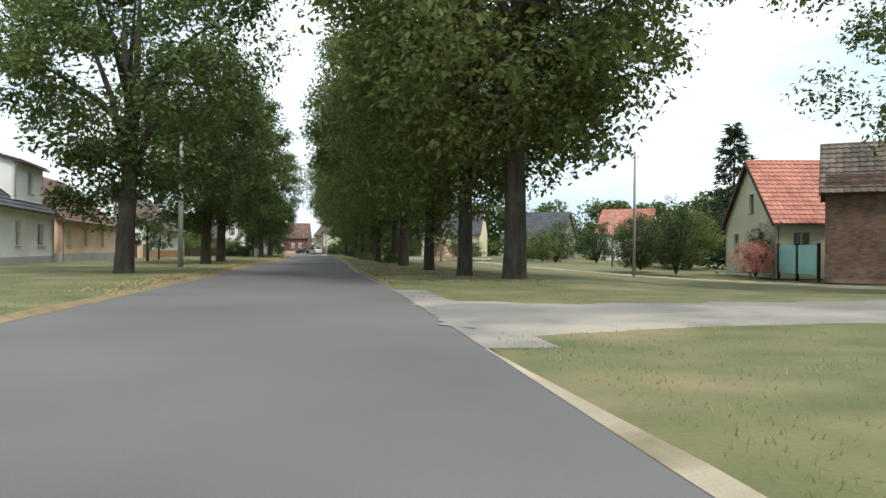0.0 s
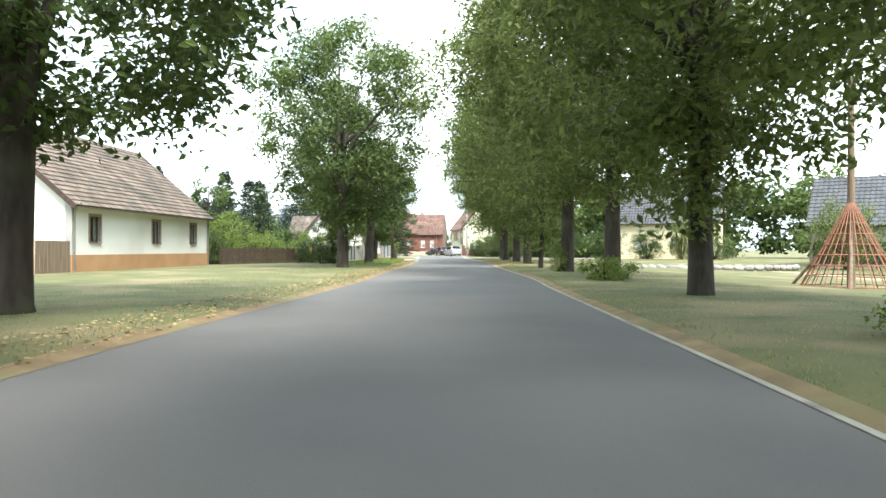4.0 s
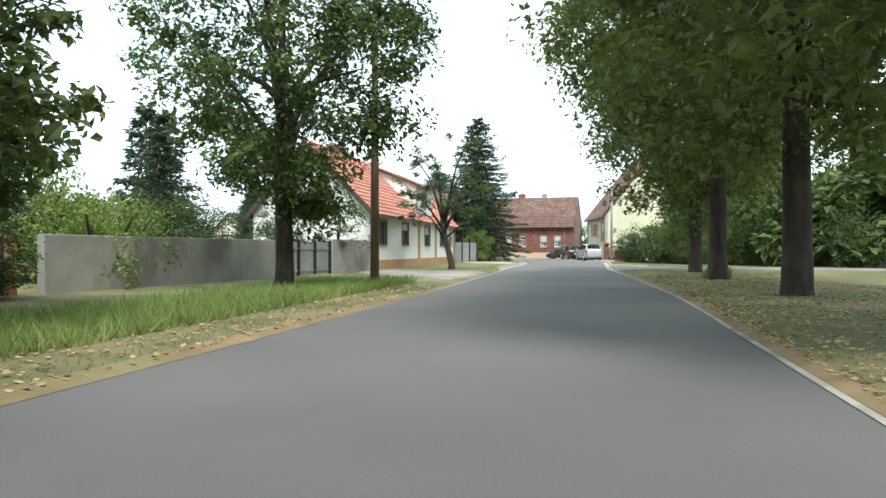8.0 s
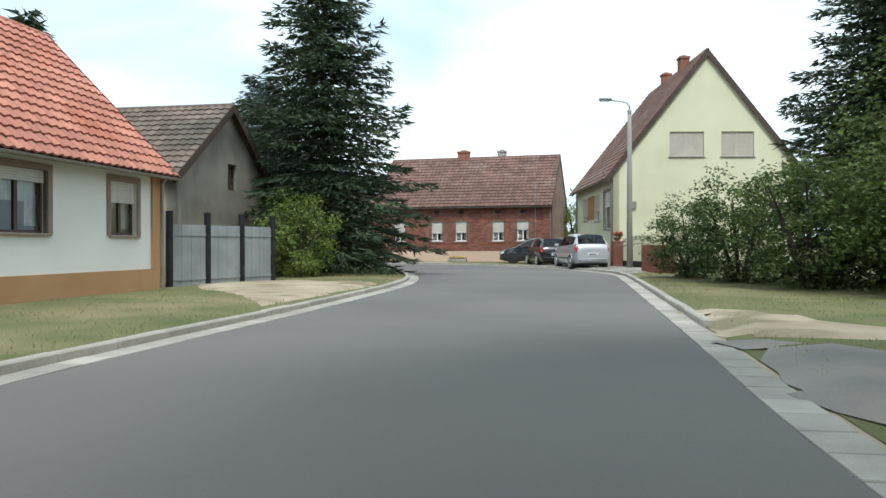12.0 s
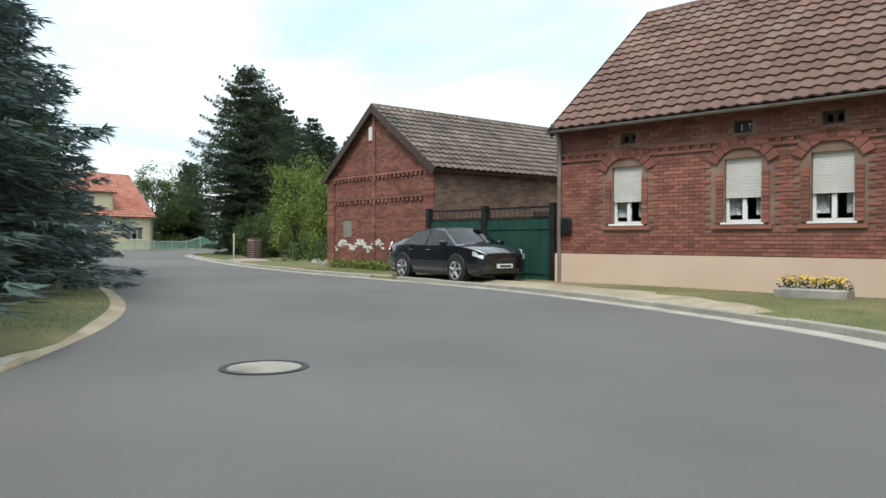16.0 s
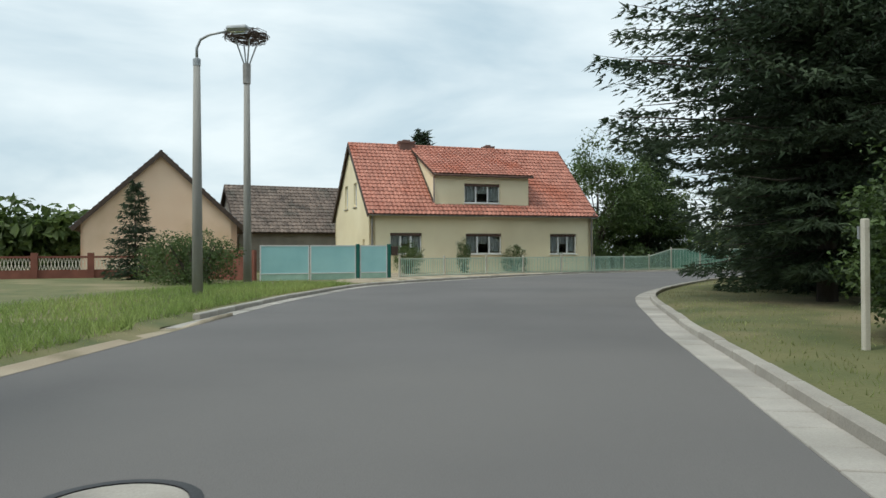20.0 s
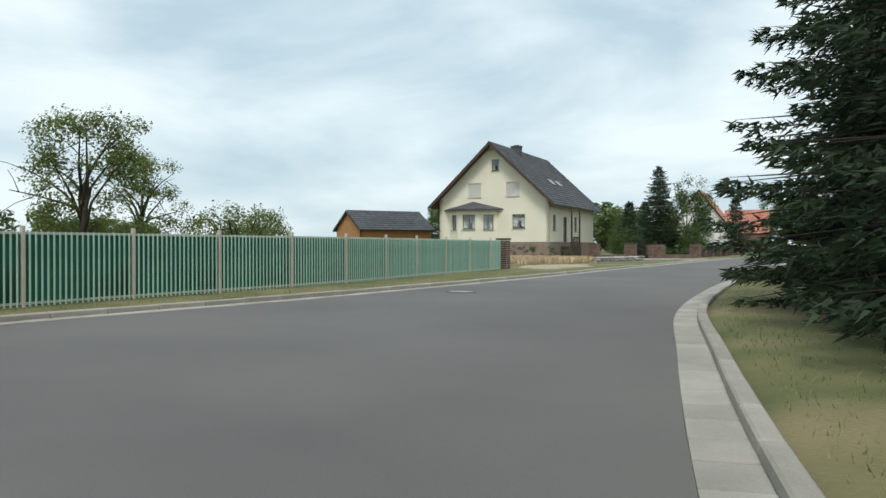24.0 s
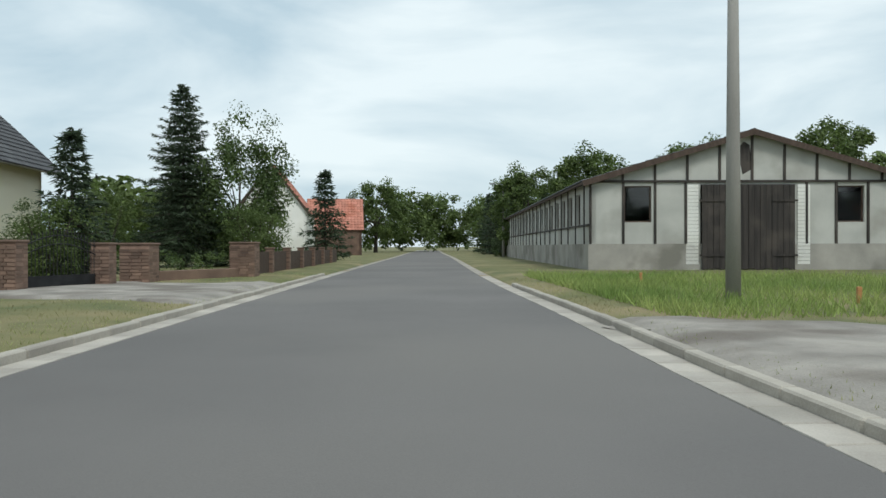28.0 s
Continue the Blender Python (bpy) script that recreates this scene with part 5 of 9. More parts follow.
for x in (0.0, 1.45, 2.85, 4.2, 9.5, 10.8, 12.2, LS - 0.1):
    part("batten", B().box(x, x + 0.1, -0.06, 0.0, 1.25, 4.0), BOARD_OLD, hs)
for k in range(11):
    x = 0.05 + (LS - 0.1) * k / 10
    zt = 4.05 + 2.1 * (1 - abs(x - LS / 2) / (LS / 2))
    if zt > 4.3:
        part("batten", B().box(x - 0.05, x + 0.05, -0.06, 0, 4.05, zt - 0.12), BOARD_OLD, hs)
part("batten", B().box(0, LS, -0.07, 0.0, 3.95, 4.05), BOARD_OLD, hs, "dark timber rail across the gable")
for k in range(20):
    part("batten", B().box(-0.05, 0.0, 1.1 + 2.3 * k - 0.05, 1.1 + 2.3 * k + 0.05, 1.25, 4.0), BOARD_OLD, hs)
part("batten", B().box(-0.06, 0, 0, 46, 2.05, 2.13), BOARD_OLD, hs)
for k in range(16):
    part("door_board", B().box(4.92 + 0.255 * k, 5.165 + 0.255 * k, -0.16 + 0.012 * (k % 2), -0.1, 0.1 + 0.03 * (k % 3), 3.85, None, 0.006), BOARD_OLD, hs)
for z_ in (0.7, 3.1):
    for x_ in (4.8, 8.0):
        part("hinge_strap", B().box(x_, x_ + 1.1, -0.19, -0.16, z_, z_ + 0.08), BOARD_OLD, hs)
b = B()
for k in range(22):
    for x in (4.25, 9.15):
        b.box(x, x + 0.55, -0.04, 0, 0.35 + k * 0.16, 0.49 + k * 0.16)
part("brick_pier", b, WHITE_P, hs, "white painted brick piers beside the doors")
# the wall is uncut here: a black sheet paints the broken gap's inner shade
part("hole", B().add([(6.5, -0.012, 5.4), (6.75, -0.012, 4.3), (7.2, -0.012, 4.55), (7.05, -0.012, 5.6), (6.8, -0.012, 5.75)], [(0, 1, 2, 3, 4)]), BOARD_OLD, hs, "flat black patch painting the shade inside a broken gap in the gable panels")

# houses along the avenue
hL1, _ = house("grey_house", (-25.4, 54.5), (-28.6, 67.0), 9.0, 3.6, 7.4, WHITE_P, TILE_S, "pale house with dark dormer and window boxes", front=[(4.5, 5.6, 1.2, 2.7, dict(frame=FRAME_W)), (9.0, 10.9, 1.2, 2.7, dict(frame=FRAME_W, bars=2))], plinth=PLINTH_G, tile_w=0.34, tile_h=0.4, cut=lambda x, y: 5.0 < x < 11 and y > 0.7)
dormer(hL1, 5.0, 11.0, 3.95, 6.3, 0.2, 4.5, 3.6, 7.4, WHITE_P, TILE_S, [(7.6, 9.0, 4.5, 5.9, dict(frame=FRAME_W))], roof_mat=TILE_S)
house("peach_cottage", (-28.9, 68.8), (-32.6, 86.0), 9.0, 3.3, 7.0, PEACH_P, TILE_B, "peach rendered cottage with grey plinth and striped brown roof", front=[(6.0, 7.0, 1.3, 2.6, dict(frame=FRAME_W)), (11.5, 12.6, 1.3, 2.6, dict(frame=FRAME_W)), (1.2, 2.3, 1.3, 2.6, dict(frame=FRAME_W))], plinth=PLINTH_G, plinth_h=0.7, tile_w=0.3, tile_h=0.42)
house("white_cottage", (-34.3, 98.0), (-36.4, 115.0), 10.0, 3.5, 7.8, WHITE_P, TILE_D, "white rendered cottage with dark roof and ochre brick plinth", front=[(1.6, 2.6, 1.5, 2.8, bw()), (8.5, 9.5, 1.5, 2.8, bw()), (14.0, 15.0, 1.5, 2.8, bw())],
      left=[(6.2, 7.3, 4.0, 5.1, dict(frame=FRAME_B, shutter=0.5)), (4.0, 5.0, 1.6, 2.8, dict(frame=FRAME_W, shutter=0.5))], plinth=PLINTH_O, plinth_h=0.9, tile_w=0.32, tile_h=0.38)
hry, _ = house("gabled_house", (17.4, 58.3), (29.0, 57.9), 8.5, 3.1, 6.9, CREAM_P, TILE_R, "cream gabled house with orange-red tiles and a skylight", front=[(1.0, 2.0, 1.2, 2.4, dict(frame=FRAME_W))], left=[(4.3, 5.1, 3.6, 4.8, dict(frame=FRAME_G, bars=0)), (1.6, 2.5, 1.2, 2.4, dict(frame=FRAME_G)), (5.8, 6.7, 1.2, 2.4, dict(frame=FRAME_G))], tile_w=0.32, tile_h=0.4)
part("skylight", B().box(-0.5, 0.5, -0.6, 0.6, 0.05, 0.12, None, 0.02), STEEL, hry).matrix_basis = pose(5.4, 1.9, 4.85, math.degrees(math.atan2(3.8, 4.25)), 0, 0)
chimney(hry, 7.0, 4.3, 6.6, 0.8, 0.6, 0.7, BRICK)
hbb, wbb = house("brown_barn", (17.3, 52.5), (33.1, 44.4), 5.0, 4.4, 6.8, MORTAR, TILE_D, "dark brown brick barn with a weathered roof", "barn", gutters=False, front=[(3.6, 4.3, 2.3, 3.1, dict(frame=FRAME_B, curtain=False))], tile_w=0.34, tile_h=0.4)
house("white_house", (23.0, 139.2), (30.6, 135.2), 9.0, 4.2, 8.3, WHITE_P, TILE_R, "white house with red roof and dormer across the green", front=[(1.2, 2.2, 1.4, 2.6, dict(frame=FRAME_G)), (4.0, 5.0, 1.4, 2.6, dict(frame=FRAME_G)), (6.6, 7.6, 1.4, 2.6, dict(frame=FRAME_G))], left=[(2.0, 3.0, 1.4, 2.6, dict(frame=FRAME_G)), (6.0, 7.0, 1.4, 2.6, dict(frame=FRAME_G)), (4.3, 5.2, 4.6, 5.8, dict(frame=FRAME_G))], tile_w=0.34, tile_h=0.42)
house("slate_house", (-6.5, 159.5), (4.6, 157.0), 9.0, 4.6, 9.9, YELLOW_P, TILE_S, "yellow house with a big slate-grey roof behind shrubs", front=[(2, 3.2, 1.2, 2.6, dict(frame=FRAME_W)), (6, 7.2, 1.2, 2.6, dict(frame=FRAME_W)), (9.4, 10.6, 1.2, 2.6, dict(frame=FRAME_W))], tile_w=0.34, tile_h=0.42)
house("grey_barn", (8, 134), (16, 130.5), 9.0, 3.4, 7.4, GREY_P, TILE_S, "grey barn with a dark roof among the trees", "barn", gutters=False, tile_w=0.4, tile_h=0.5)
# far along the last straight
house("brick_cottage", (-147.2, 352.6), (-140.8, 354.4), 8.0, 3.4, 7.3, BRICK_B, TILE_R, "far red-brown cottage with a red roof", gable="x", over=0.2, gutters=False, tile_w=0.4, tile_h=0.5)
house("far_house", (-149.8, 336.6), (-142.6, 338.3), 10.0, 5.0, 9.8, WHITE_P, TILE_R, "white house with a red roof behind the trees", gable="y", gutters=False, tile_w=0.4, tile_h=0.5)
house("side_shed", (-99, 322), (-88, 324), 10, 2.8, 4.0, GREY_P, TILE_D, "low brown shed behind the stable", "shed", gutters=False, tile_w=0.5, tile_h=0.5)
house("far_barn", (-60.5, 133), (-62, 152), 10, 3.0, 6.6, GREY_P, TILE_D, "old barn with a dark roof behind the garden", "barn", gutters=False, tile_w=0.4, tile_h=0.45)
house("rear_house", (-67.5, 226), (-58, 226), 9, 4.5, 8.8, CREAM_P, TILE_S, "house with a dark roof behind the barn", gutters=False, tile_w=0.4, tile_h=0.45)


# ---- poles, lamps and wires ----
def street_lamp(x, y, h, arm_dir, arm=1.3, label="tapered concrete street lamp with a curved steel arm", base=0.0, head_up=0.55):
    t = thing("street_lamp", pose(x, y, base, 0, 0, arm_dir), label, "street lamp", "street lamps along the road")
    part("pole", B().path([(0, 0, -0.4), (0, 0, h * 0.5), (0, 0, h)], [0.15, 0.125, 0.09], 12), POLE_C, t, soft=True)
    part("collar", B().rings([(0.1, h - 0.05), (0.1, h + 0.12), (0.05, h + 0.16)], 12), STEEL, t)
    pts = [(0, 0, h), (0, 0, h + head_up * 0.55), (arm * 0.12, 0, h + head_up * 0.85), (arm * 0.4, 0, h + head_up), (arm, 0, h + head_up * 1.1)]
    part("arm", B().path(pts, [0.04, 0.036, 0.034, 0.032, 0.03], 8), STEEL, t, soft=True)
    hd = part("lamp_head", B().box(arm - 0.05, arm + 0.55, -0.13, 0.13, h + head_up * 1.1 - 0.02, h + head_up * 1.1 + 0.12, None, 0.05), STEEL, t, "grey lamp housing")
    part("lens", B().box(arm + 0.08, arm + 0.5, -0.1, 0.1, h + head_up * 1.1 - 0.07, h + head_up * 1.1 - 0.02, None, 0.02), GLASS, hd)
    return t


street_lamp(-16.2, 57.0, 7.2, -25)
street_lamp(-30.06, 192.2, 7.5, 200, 0.9)
street_lamp(-90.05, 199.3, 6.2, 75, 0.9, head_up=0.75)
street_lamp(-114.0, 277.6, 7.2, 188, 0.9)
street_lamp(-122.2, 340, 7.0, 190, 0.9)


def pole(x, y, h, label, r=0.12, mat=WOOD_M, name="telegraph_pole", lean=0.0):
    t = thing(name, pose(x, y, 0), label, "pole")
    part("shaft", B().path([(0, 0, -0.4), (lean * 0.5, 0, h / 2), (lean, 0, h)], [r * 1.2, r, r * 0.75], 10), mat, t, soft=True)
    part("insulator", B().tube((lean - 0.25, 0, h - 0.35), (lean + 0.25, 0, h - 0.35), 0.03).tube((lean - 0.22, 0, h - 0.35), (lean - 0.22, 0, h - 0.2), 0.03).tube((lean + 0.22, 0, h - 0.35), (lean + 0.22, 0, h - 0.2), 0.03), STEEL, t)
    return t


pole(-28.3, 135.0, 9.6, "weathered wooden telegraph pole in the long grass")
pole(9.9, 60.6, 7.2, "slim concrete pole beside the sandy track", 0.08, POLE_C)
pole(15.1, 90.5, 5.0, "slim concrete pole at the edge of the green", 0.08, POLE_C)
pole(20.2, 53.4, 7.0, "wooden pole standing before the brown barn", 0.1)
pole(-41.3, 184.3, 6.2, "slim concrete pole under the spruce", 0.08, POLE_C)

nest = thing("nest_pole", pose(-99.7, 199.1, -0.45), "concrete pole carrying a stork nest on a steel cradle", "nest pole")
part("pole", B().path([(0, 0, -0.4), (0, 0, 4.5), (0, 0, 8.9)], [0.17, 0.14, 0.11], 12), POLE_C, nest, soft=True)
part("collar", B().rings([(0.15, 8.3), (0.16, 9.05), (0.1, 9.1)], 12), ZINC, nest, "rusty steel collar")
b = B()
for k in range(4):
    a = k * math.pi / 2 + 0.4
    b.tube((0.08 * math.cos(a), 0.08 * math.sin(a), 9.0), (0.42 * math.cos(a), 0.42 * math.sin(a), 9.95), 0.03, 0.03, 6)
part("cradle", b, STEEL, nest)
b = B()
rg = random.Random(2)
for k in range(420):
    a, r = rg.uniform(0, 6.28), 0.85 * rg.random() ** 0.4
    z = 10.0 + rg.uniform(0, 0.42) * (1 - 0.3 * (r / 0.85))
    d = a + rg.choice((-1, 1)) * rg.uniform(1.2, 1.9)
    ln = rg.uniform(0.25, 0.55)
    b.tube((r * math.cos(a) - ln / 2 * math.cos(d), r * math.sin(a) - ln / 2 * math.sin(d), z), (r * math.cos(a) + ln / 2 * math.cos(d), r * math.sin(a) + ln / 2 * math.sin(d), z + rg.uniform(-0.08, 0.08)), 0.014, 0.01, 3, False)
part("nest", b, WOOD_D, nest, "broad nest of dark twigs")


def wire(p, q, sag, label):
    p, q = Vector(p), Vector(q)
    pts = [p.lerp(q, i / 12) - Vector((0, 0, sag * 4 * (i / 12) * (1 - i / 12))) for i in range(13)]
    solo("cable", B().path(pts, [0.012] * 13, 5), IRON, label, "cable")


wire((-28.3, 135.0, 9.2), (-38.6, 147.4, 6.2), 0.25, "thin black overhead cable to the white farmhouse")


# ---- walls, fences and gates ----
def run_wall(pts, h, t, mat, label, cap=None, joints=3.0):
    w = thing("garden_wall", pose(0, 0, 0), label, "wall")
    for p, q in zip(pts, pts[1:]):
        L = dist(p, q)
        n = max(1, round(L / joints))
        for k in range(n):
            b = B().box(L * k / n + 0.006, L * (k + 1) / n - 0.006, -t / 2, t / 2, -0.3, h, None, 0.012)
            part("panel", b, mat, w).matrix_basis = along(p, q)
        if cap:
            part("coping", B().box(0, L, -t / 2 - 0.04, t / 2 + 0.04, h, h + 0.07, None, 0.015), cap, w).matrix_basis = along(p, q)
    return w


run_wall([(-33.0, 127.0), (-34.1, 138.4)], 1.5, 0.22, GREY_W, "stained grey rendered garden wall")
run_wall([(-34.5, 143.0), (-34.9, 147.9)], 1.6, 0.22, GREY_W, "grey rendered garden wall beside the house", joints=5)
run_wall([(-19.6, 174.4), (-9, 168.4)], 1.2, 0.25, GREY_W, "old crumbling wall under the shrubs", joints=4)


def sheet_gate(p, q, h, mat, label, leaves=2, post=IRON, rib=0.16, post_r=0.07, rail=True, post_h=None):
    g = thing("gate", along(p, q), label, "gate")
    L = dist(p, q)
    for k in range(leaves):
        a, c = L * k / leaves + 0.08, L * (k + 1) / leaves - 0.08
        b = B()
        n = max(3, round((c - a) / rib))
        for i in range(n):
            x0, x1 = a + (c - a) * i / n, a + (c - a) * (i + 1) / n
            y = 0.012 * (i % 2)
            b.box(x0, x1, -0.01 + y, 0.004 + y, 0.06, h)
        leaf = part("leaf", b, mat, g)
        if rail:
            part("rail", B().box(a, c, -0.03, -0.01, 0.25, 0.32).box(a, c, -0.03, -0.01, h - 0.3, h - 0.23), mat, leaf)
    for k in range(leaves + 1):
        part("post", B().box(L * k / leaves - post_r, L * k / leaves + post_r, -post_r, post_r, -0.3, (post_h or h + 0.08), None, 0.01), post, g)
    return g


sheet_gate((-34.15, 138.6), (-34.45, 142.8), 1.45, GATE_GY, "grey corrugated sheet gate in the garden wall", 3)
sheet_gate((-39.5, 171.5), (-38.9, 175.4), 1.75, GATE_GY, "grey sheet-metal yard gate with black posts", 3, post_h=2.1)
gg = sheet_gate((-55.6, 205.7), (-50.2, 205.5), 1.75, GATE_G, "dark green yard gate with a scrolled iron top", 2, post_r=0.09, post_h=2.15)
b = B().box(0, 5.4, -0.03, 0.0, 2.02, 2.07).box(0, 5.4, -0.03, 0.0, 1.76, 1.8)
for k in range(27):
    x = 0.1 + k * 0.2
    b.path([(x, -0.015, 1.8), (x + 0.08, -0.015, 1.9), (x, -0.015, 2.02)], [0.01] * 3, 4)
part("scroll", b, IRON, gg, "scrolled iron cresting")
tg = thing("gate", along((-101.0, 199.4), (-102.9, 204.7)), "wide turquoise panelled yard gate with dark green posts", "gate")
for a, c in ((0.0, 2.05), (2.1, 4.1), (4.3, 5.55)):
    pn = part("panel", B().box(a + 0.03, c - 0.03, -0.015, 0.015, 0.38, 1.5), TURQ, tg)
    part("kick_panel", B().box(a + 0.03, c - 0.03, -0.015, 0.015, 0.08, 0.36), PICKET, tg, "green lower panel")
    part("frame", B().box(a, a + 0.04, -0.03, 0.03, 0.06, 1.54).box(c - 0.04, c, -0.03, 0.03, 0.06, 1.54).box(a, c, -0.03, 0.03, 1.5, 1.55).box(a, c, -0.03, 0.03, 0.35, 0.39), FRAME_W, pn)
for x in (4.2, 5.65):
    part("post", B().box(x - 0.07, x + 0.07, -0.07, 0.07, -0.2, 1.6, None, 0.01), TURQ_D, tg)
part("letter_box", B().box(5.75, 6.05, -0.1, 0.1, 1.1, 1.5, None, 0.02), WOOD_D, tg, "dark brown letter box")


def picket_fence(posts, heights, label, gap=0.115, screen=False):
    f = thing("picket_fence", pose(posts[0][0], posts[0][1], 0), label, "fence", "mint fences round the bend")
    ox, oy = posts[0]
    post = B().box(-0.035, 0.035, -0.035, 0.035, -0.3, 1.0, None, 0.006).mesh("post")
    post.materials.append(FPOST)
    bar = B().box(-0.016, 0.016, -0.012, 0.012, 0.0, 1.0, None, 0.004).mesh("picket")
    bar.materials.append(PICKET)
    for (p, hp), (q, hq) in zip(zip(posts, heights), zip(posts[1:], heights[1:])):
        m = along(p, q)
        m = Matrix.Translation((-ox, -oy, 0)) @ m
        L = dist(p, q)
        ob = part("post", post, FPOST, f)
        ob.matrix_basis = m @ Matrix.Diagonal((1, 1, hp + 0.12, 1))
        for z0 in (0.14, None):
            b = B()
            za, zb = (z0, z0) if z0 else (hp - 0.03, hq - 0.03)
            b.add([(0, y, z) for y, z in ((-0.02, za), (0.02, za), (0.02, za + 0.045), (-0.02, za + 0.045))] + [(L, y, z) for y, z in ((-0.02, zb), (0.02, zb), (0.02, zb + 0.045), (-0.02, zb + 0.045))],
                  [(0, 1, 5, 4), (1, 2, 6, 5), (2, 3, 7, 6), (3, 0, 4, 7), (3, 2, 1, 0), (4, 5, 6, 7)])
            part("rail", b, FPOST, f).matrix_basis = m
        if screen:
            b = B()
            rows_ = [(L * i / 12, 0.03 + 0.012 * math.sin(i * 1.7), hp + (hq - hp) * i / 12 - 0.02) for i in range(13)]
            v = [p for x, y, zt in rows_ for p in ((x, y, 0.12), (x, y, zt), (x, y + 0.006, zt), (x, y + 0.006, 0.12))]
            b.add(v, [(4 * i + c, 4 * i + (c + 1) % 4, 4 * i + 4 + (c + 1) % 4, 4 * i + 4 + c)[::-1] for i in range(12) for c in range(4)] + [(0, 1, 2, 3), (51, 50, 49, 48)])
            part("screen", b, SCREEN, f, "dark green privacy fabric stretched behind the pickets").matrix_basis = m
        n = int(L / gap)
        for k in range(1, n):
            u = k / n
            ob = part("picket", bar, PICKET, f)
            ob.matrix_basis = m @ pose(L * u, -0.025, 0.1) @ Matrix.Diagonal((1, 1, (hp + (hq - hp) * u) - 0.08, 1))
    return f


picket_fence([(-103.4, 205.2), (-105.2, 207.4), (-107.0, 209.7), (-109.0, 212.0), (-110.6, 214.5), (-112.3, 216.9), (-114.1, 219.3), (-115.7, 221.5), (-116.75, 223.4)], [0.95] * 8 + [1.4], "low mint-green picket fence with pale posts before the yellow house")
picket_fence([(-116.75, 223.4), (-117.3, 225.6), (-117.85, 227.9), (-118.35, 230.2), (-118.75, 232.5), (-119.1, 234.9), (-119.6, 237.3), (-120.3, 239.7), (-121.1, 242.1), (-121.8, 244.6), (-122.4, 246.9), (-123.0, 249.2), (-123.5, 250.7)], [1.4] * 13, "tall pale mint picket fence backed with green fabric along the bend", screen=True)


def brick_pillar(x, y, w, h, rot, mat, label, cap=True, name="brick_pillar", parent=None, bh=0.1):
    t = thing(name, pose(x, y, 0, 0, 0, rot), label, "pillar")
    part("core", B().box(-w / 2 + 0.003, w / 2 - 0.003, -w / 2 + 0.003, w / 2 - 0.003, -0.2, h), MORTAR_W if mat is BRICK_T else MORTAR, t, "pale mortar")
    b = B()
    n = round(w / 0.25)
    for k in range(int(h / bh)):
        z = k * bh
        o = 0.5 if k % 2 else 0.0
        for i in range(n):
            a0, a1 = -w / 2 + w * i / n, -w / 2 + w * (i + 1) / n
            sh = w / n * 0.5 * o
            lo, hi = max(-w / 2, a0 + sh - (w / n * o if i == 0 else 0)), min(w / 2, a1 + sh)
            for s in (-1, 1):
                b.box(lo + 0.01, hi - 0.01, s * w / 2 - 0.03, s * w / 2 + 0.003, z, z + bh - (0.03 if bh > 0.11 else 0.02))
                b.box(s * w / 2 - 0.03, s * w / 2 + 0.003, lo + 0.01, hi - 0.01, z, z + bh - (0.03 if bh > 0.11 else 0.02))
    ob = part("bricks", b, mat, t)
    tagged(ob, "dark clinker bricks in courses", kind="stuff")
    if cap:
        part("cap", B().box(-w / 2 - 0.04, w / 2 + 0.04, -w / 2 - 0.04, w / 2 + 0.04, h, h + 0.07, None, 0.02), mat, t, "brick capping")
    return t


brick_pillar(-123.75, 251.3, 0.5, 1.45, 15, BRICK_T, "brick end pillar of the mint fence")
brick_pillar(-75.6, 209.5, 0.5, 1.15, 15, BRICK_T, "short brick gatepost beside the entrance")
run_wall([(-76.2, 209.9), (-78.6, 211.4)], 0.4, 0.25, BRICK_B, "low brick wall beside the gatepost", joints=2)
PIL = [(-107.7, 239.5), (-108.93, 244.7), (-110.16, 249.8), (-111.25, 255.1), (-111.75, 256.9), (-113.1, 263.5)]
for k, (x, y) in enumerate(PIL):
    brick_pillar(x, y, (0.36, 0.56)[k == 5], 1.38, 13, BRICK_T, "dark clinker brick pillar of the front fence", bh=0.125)


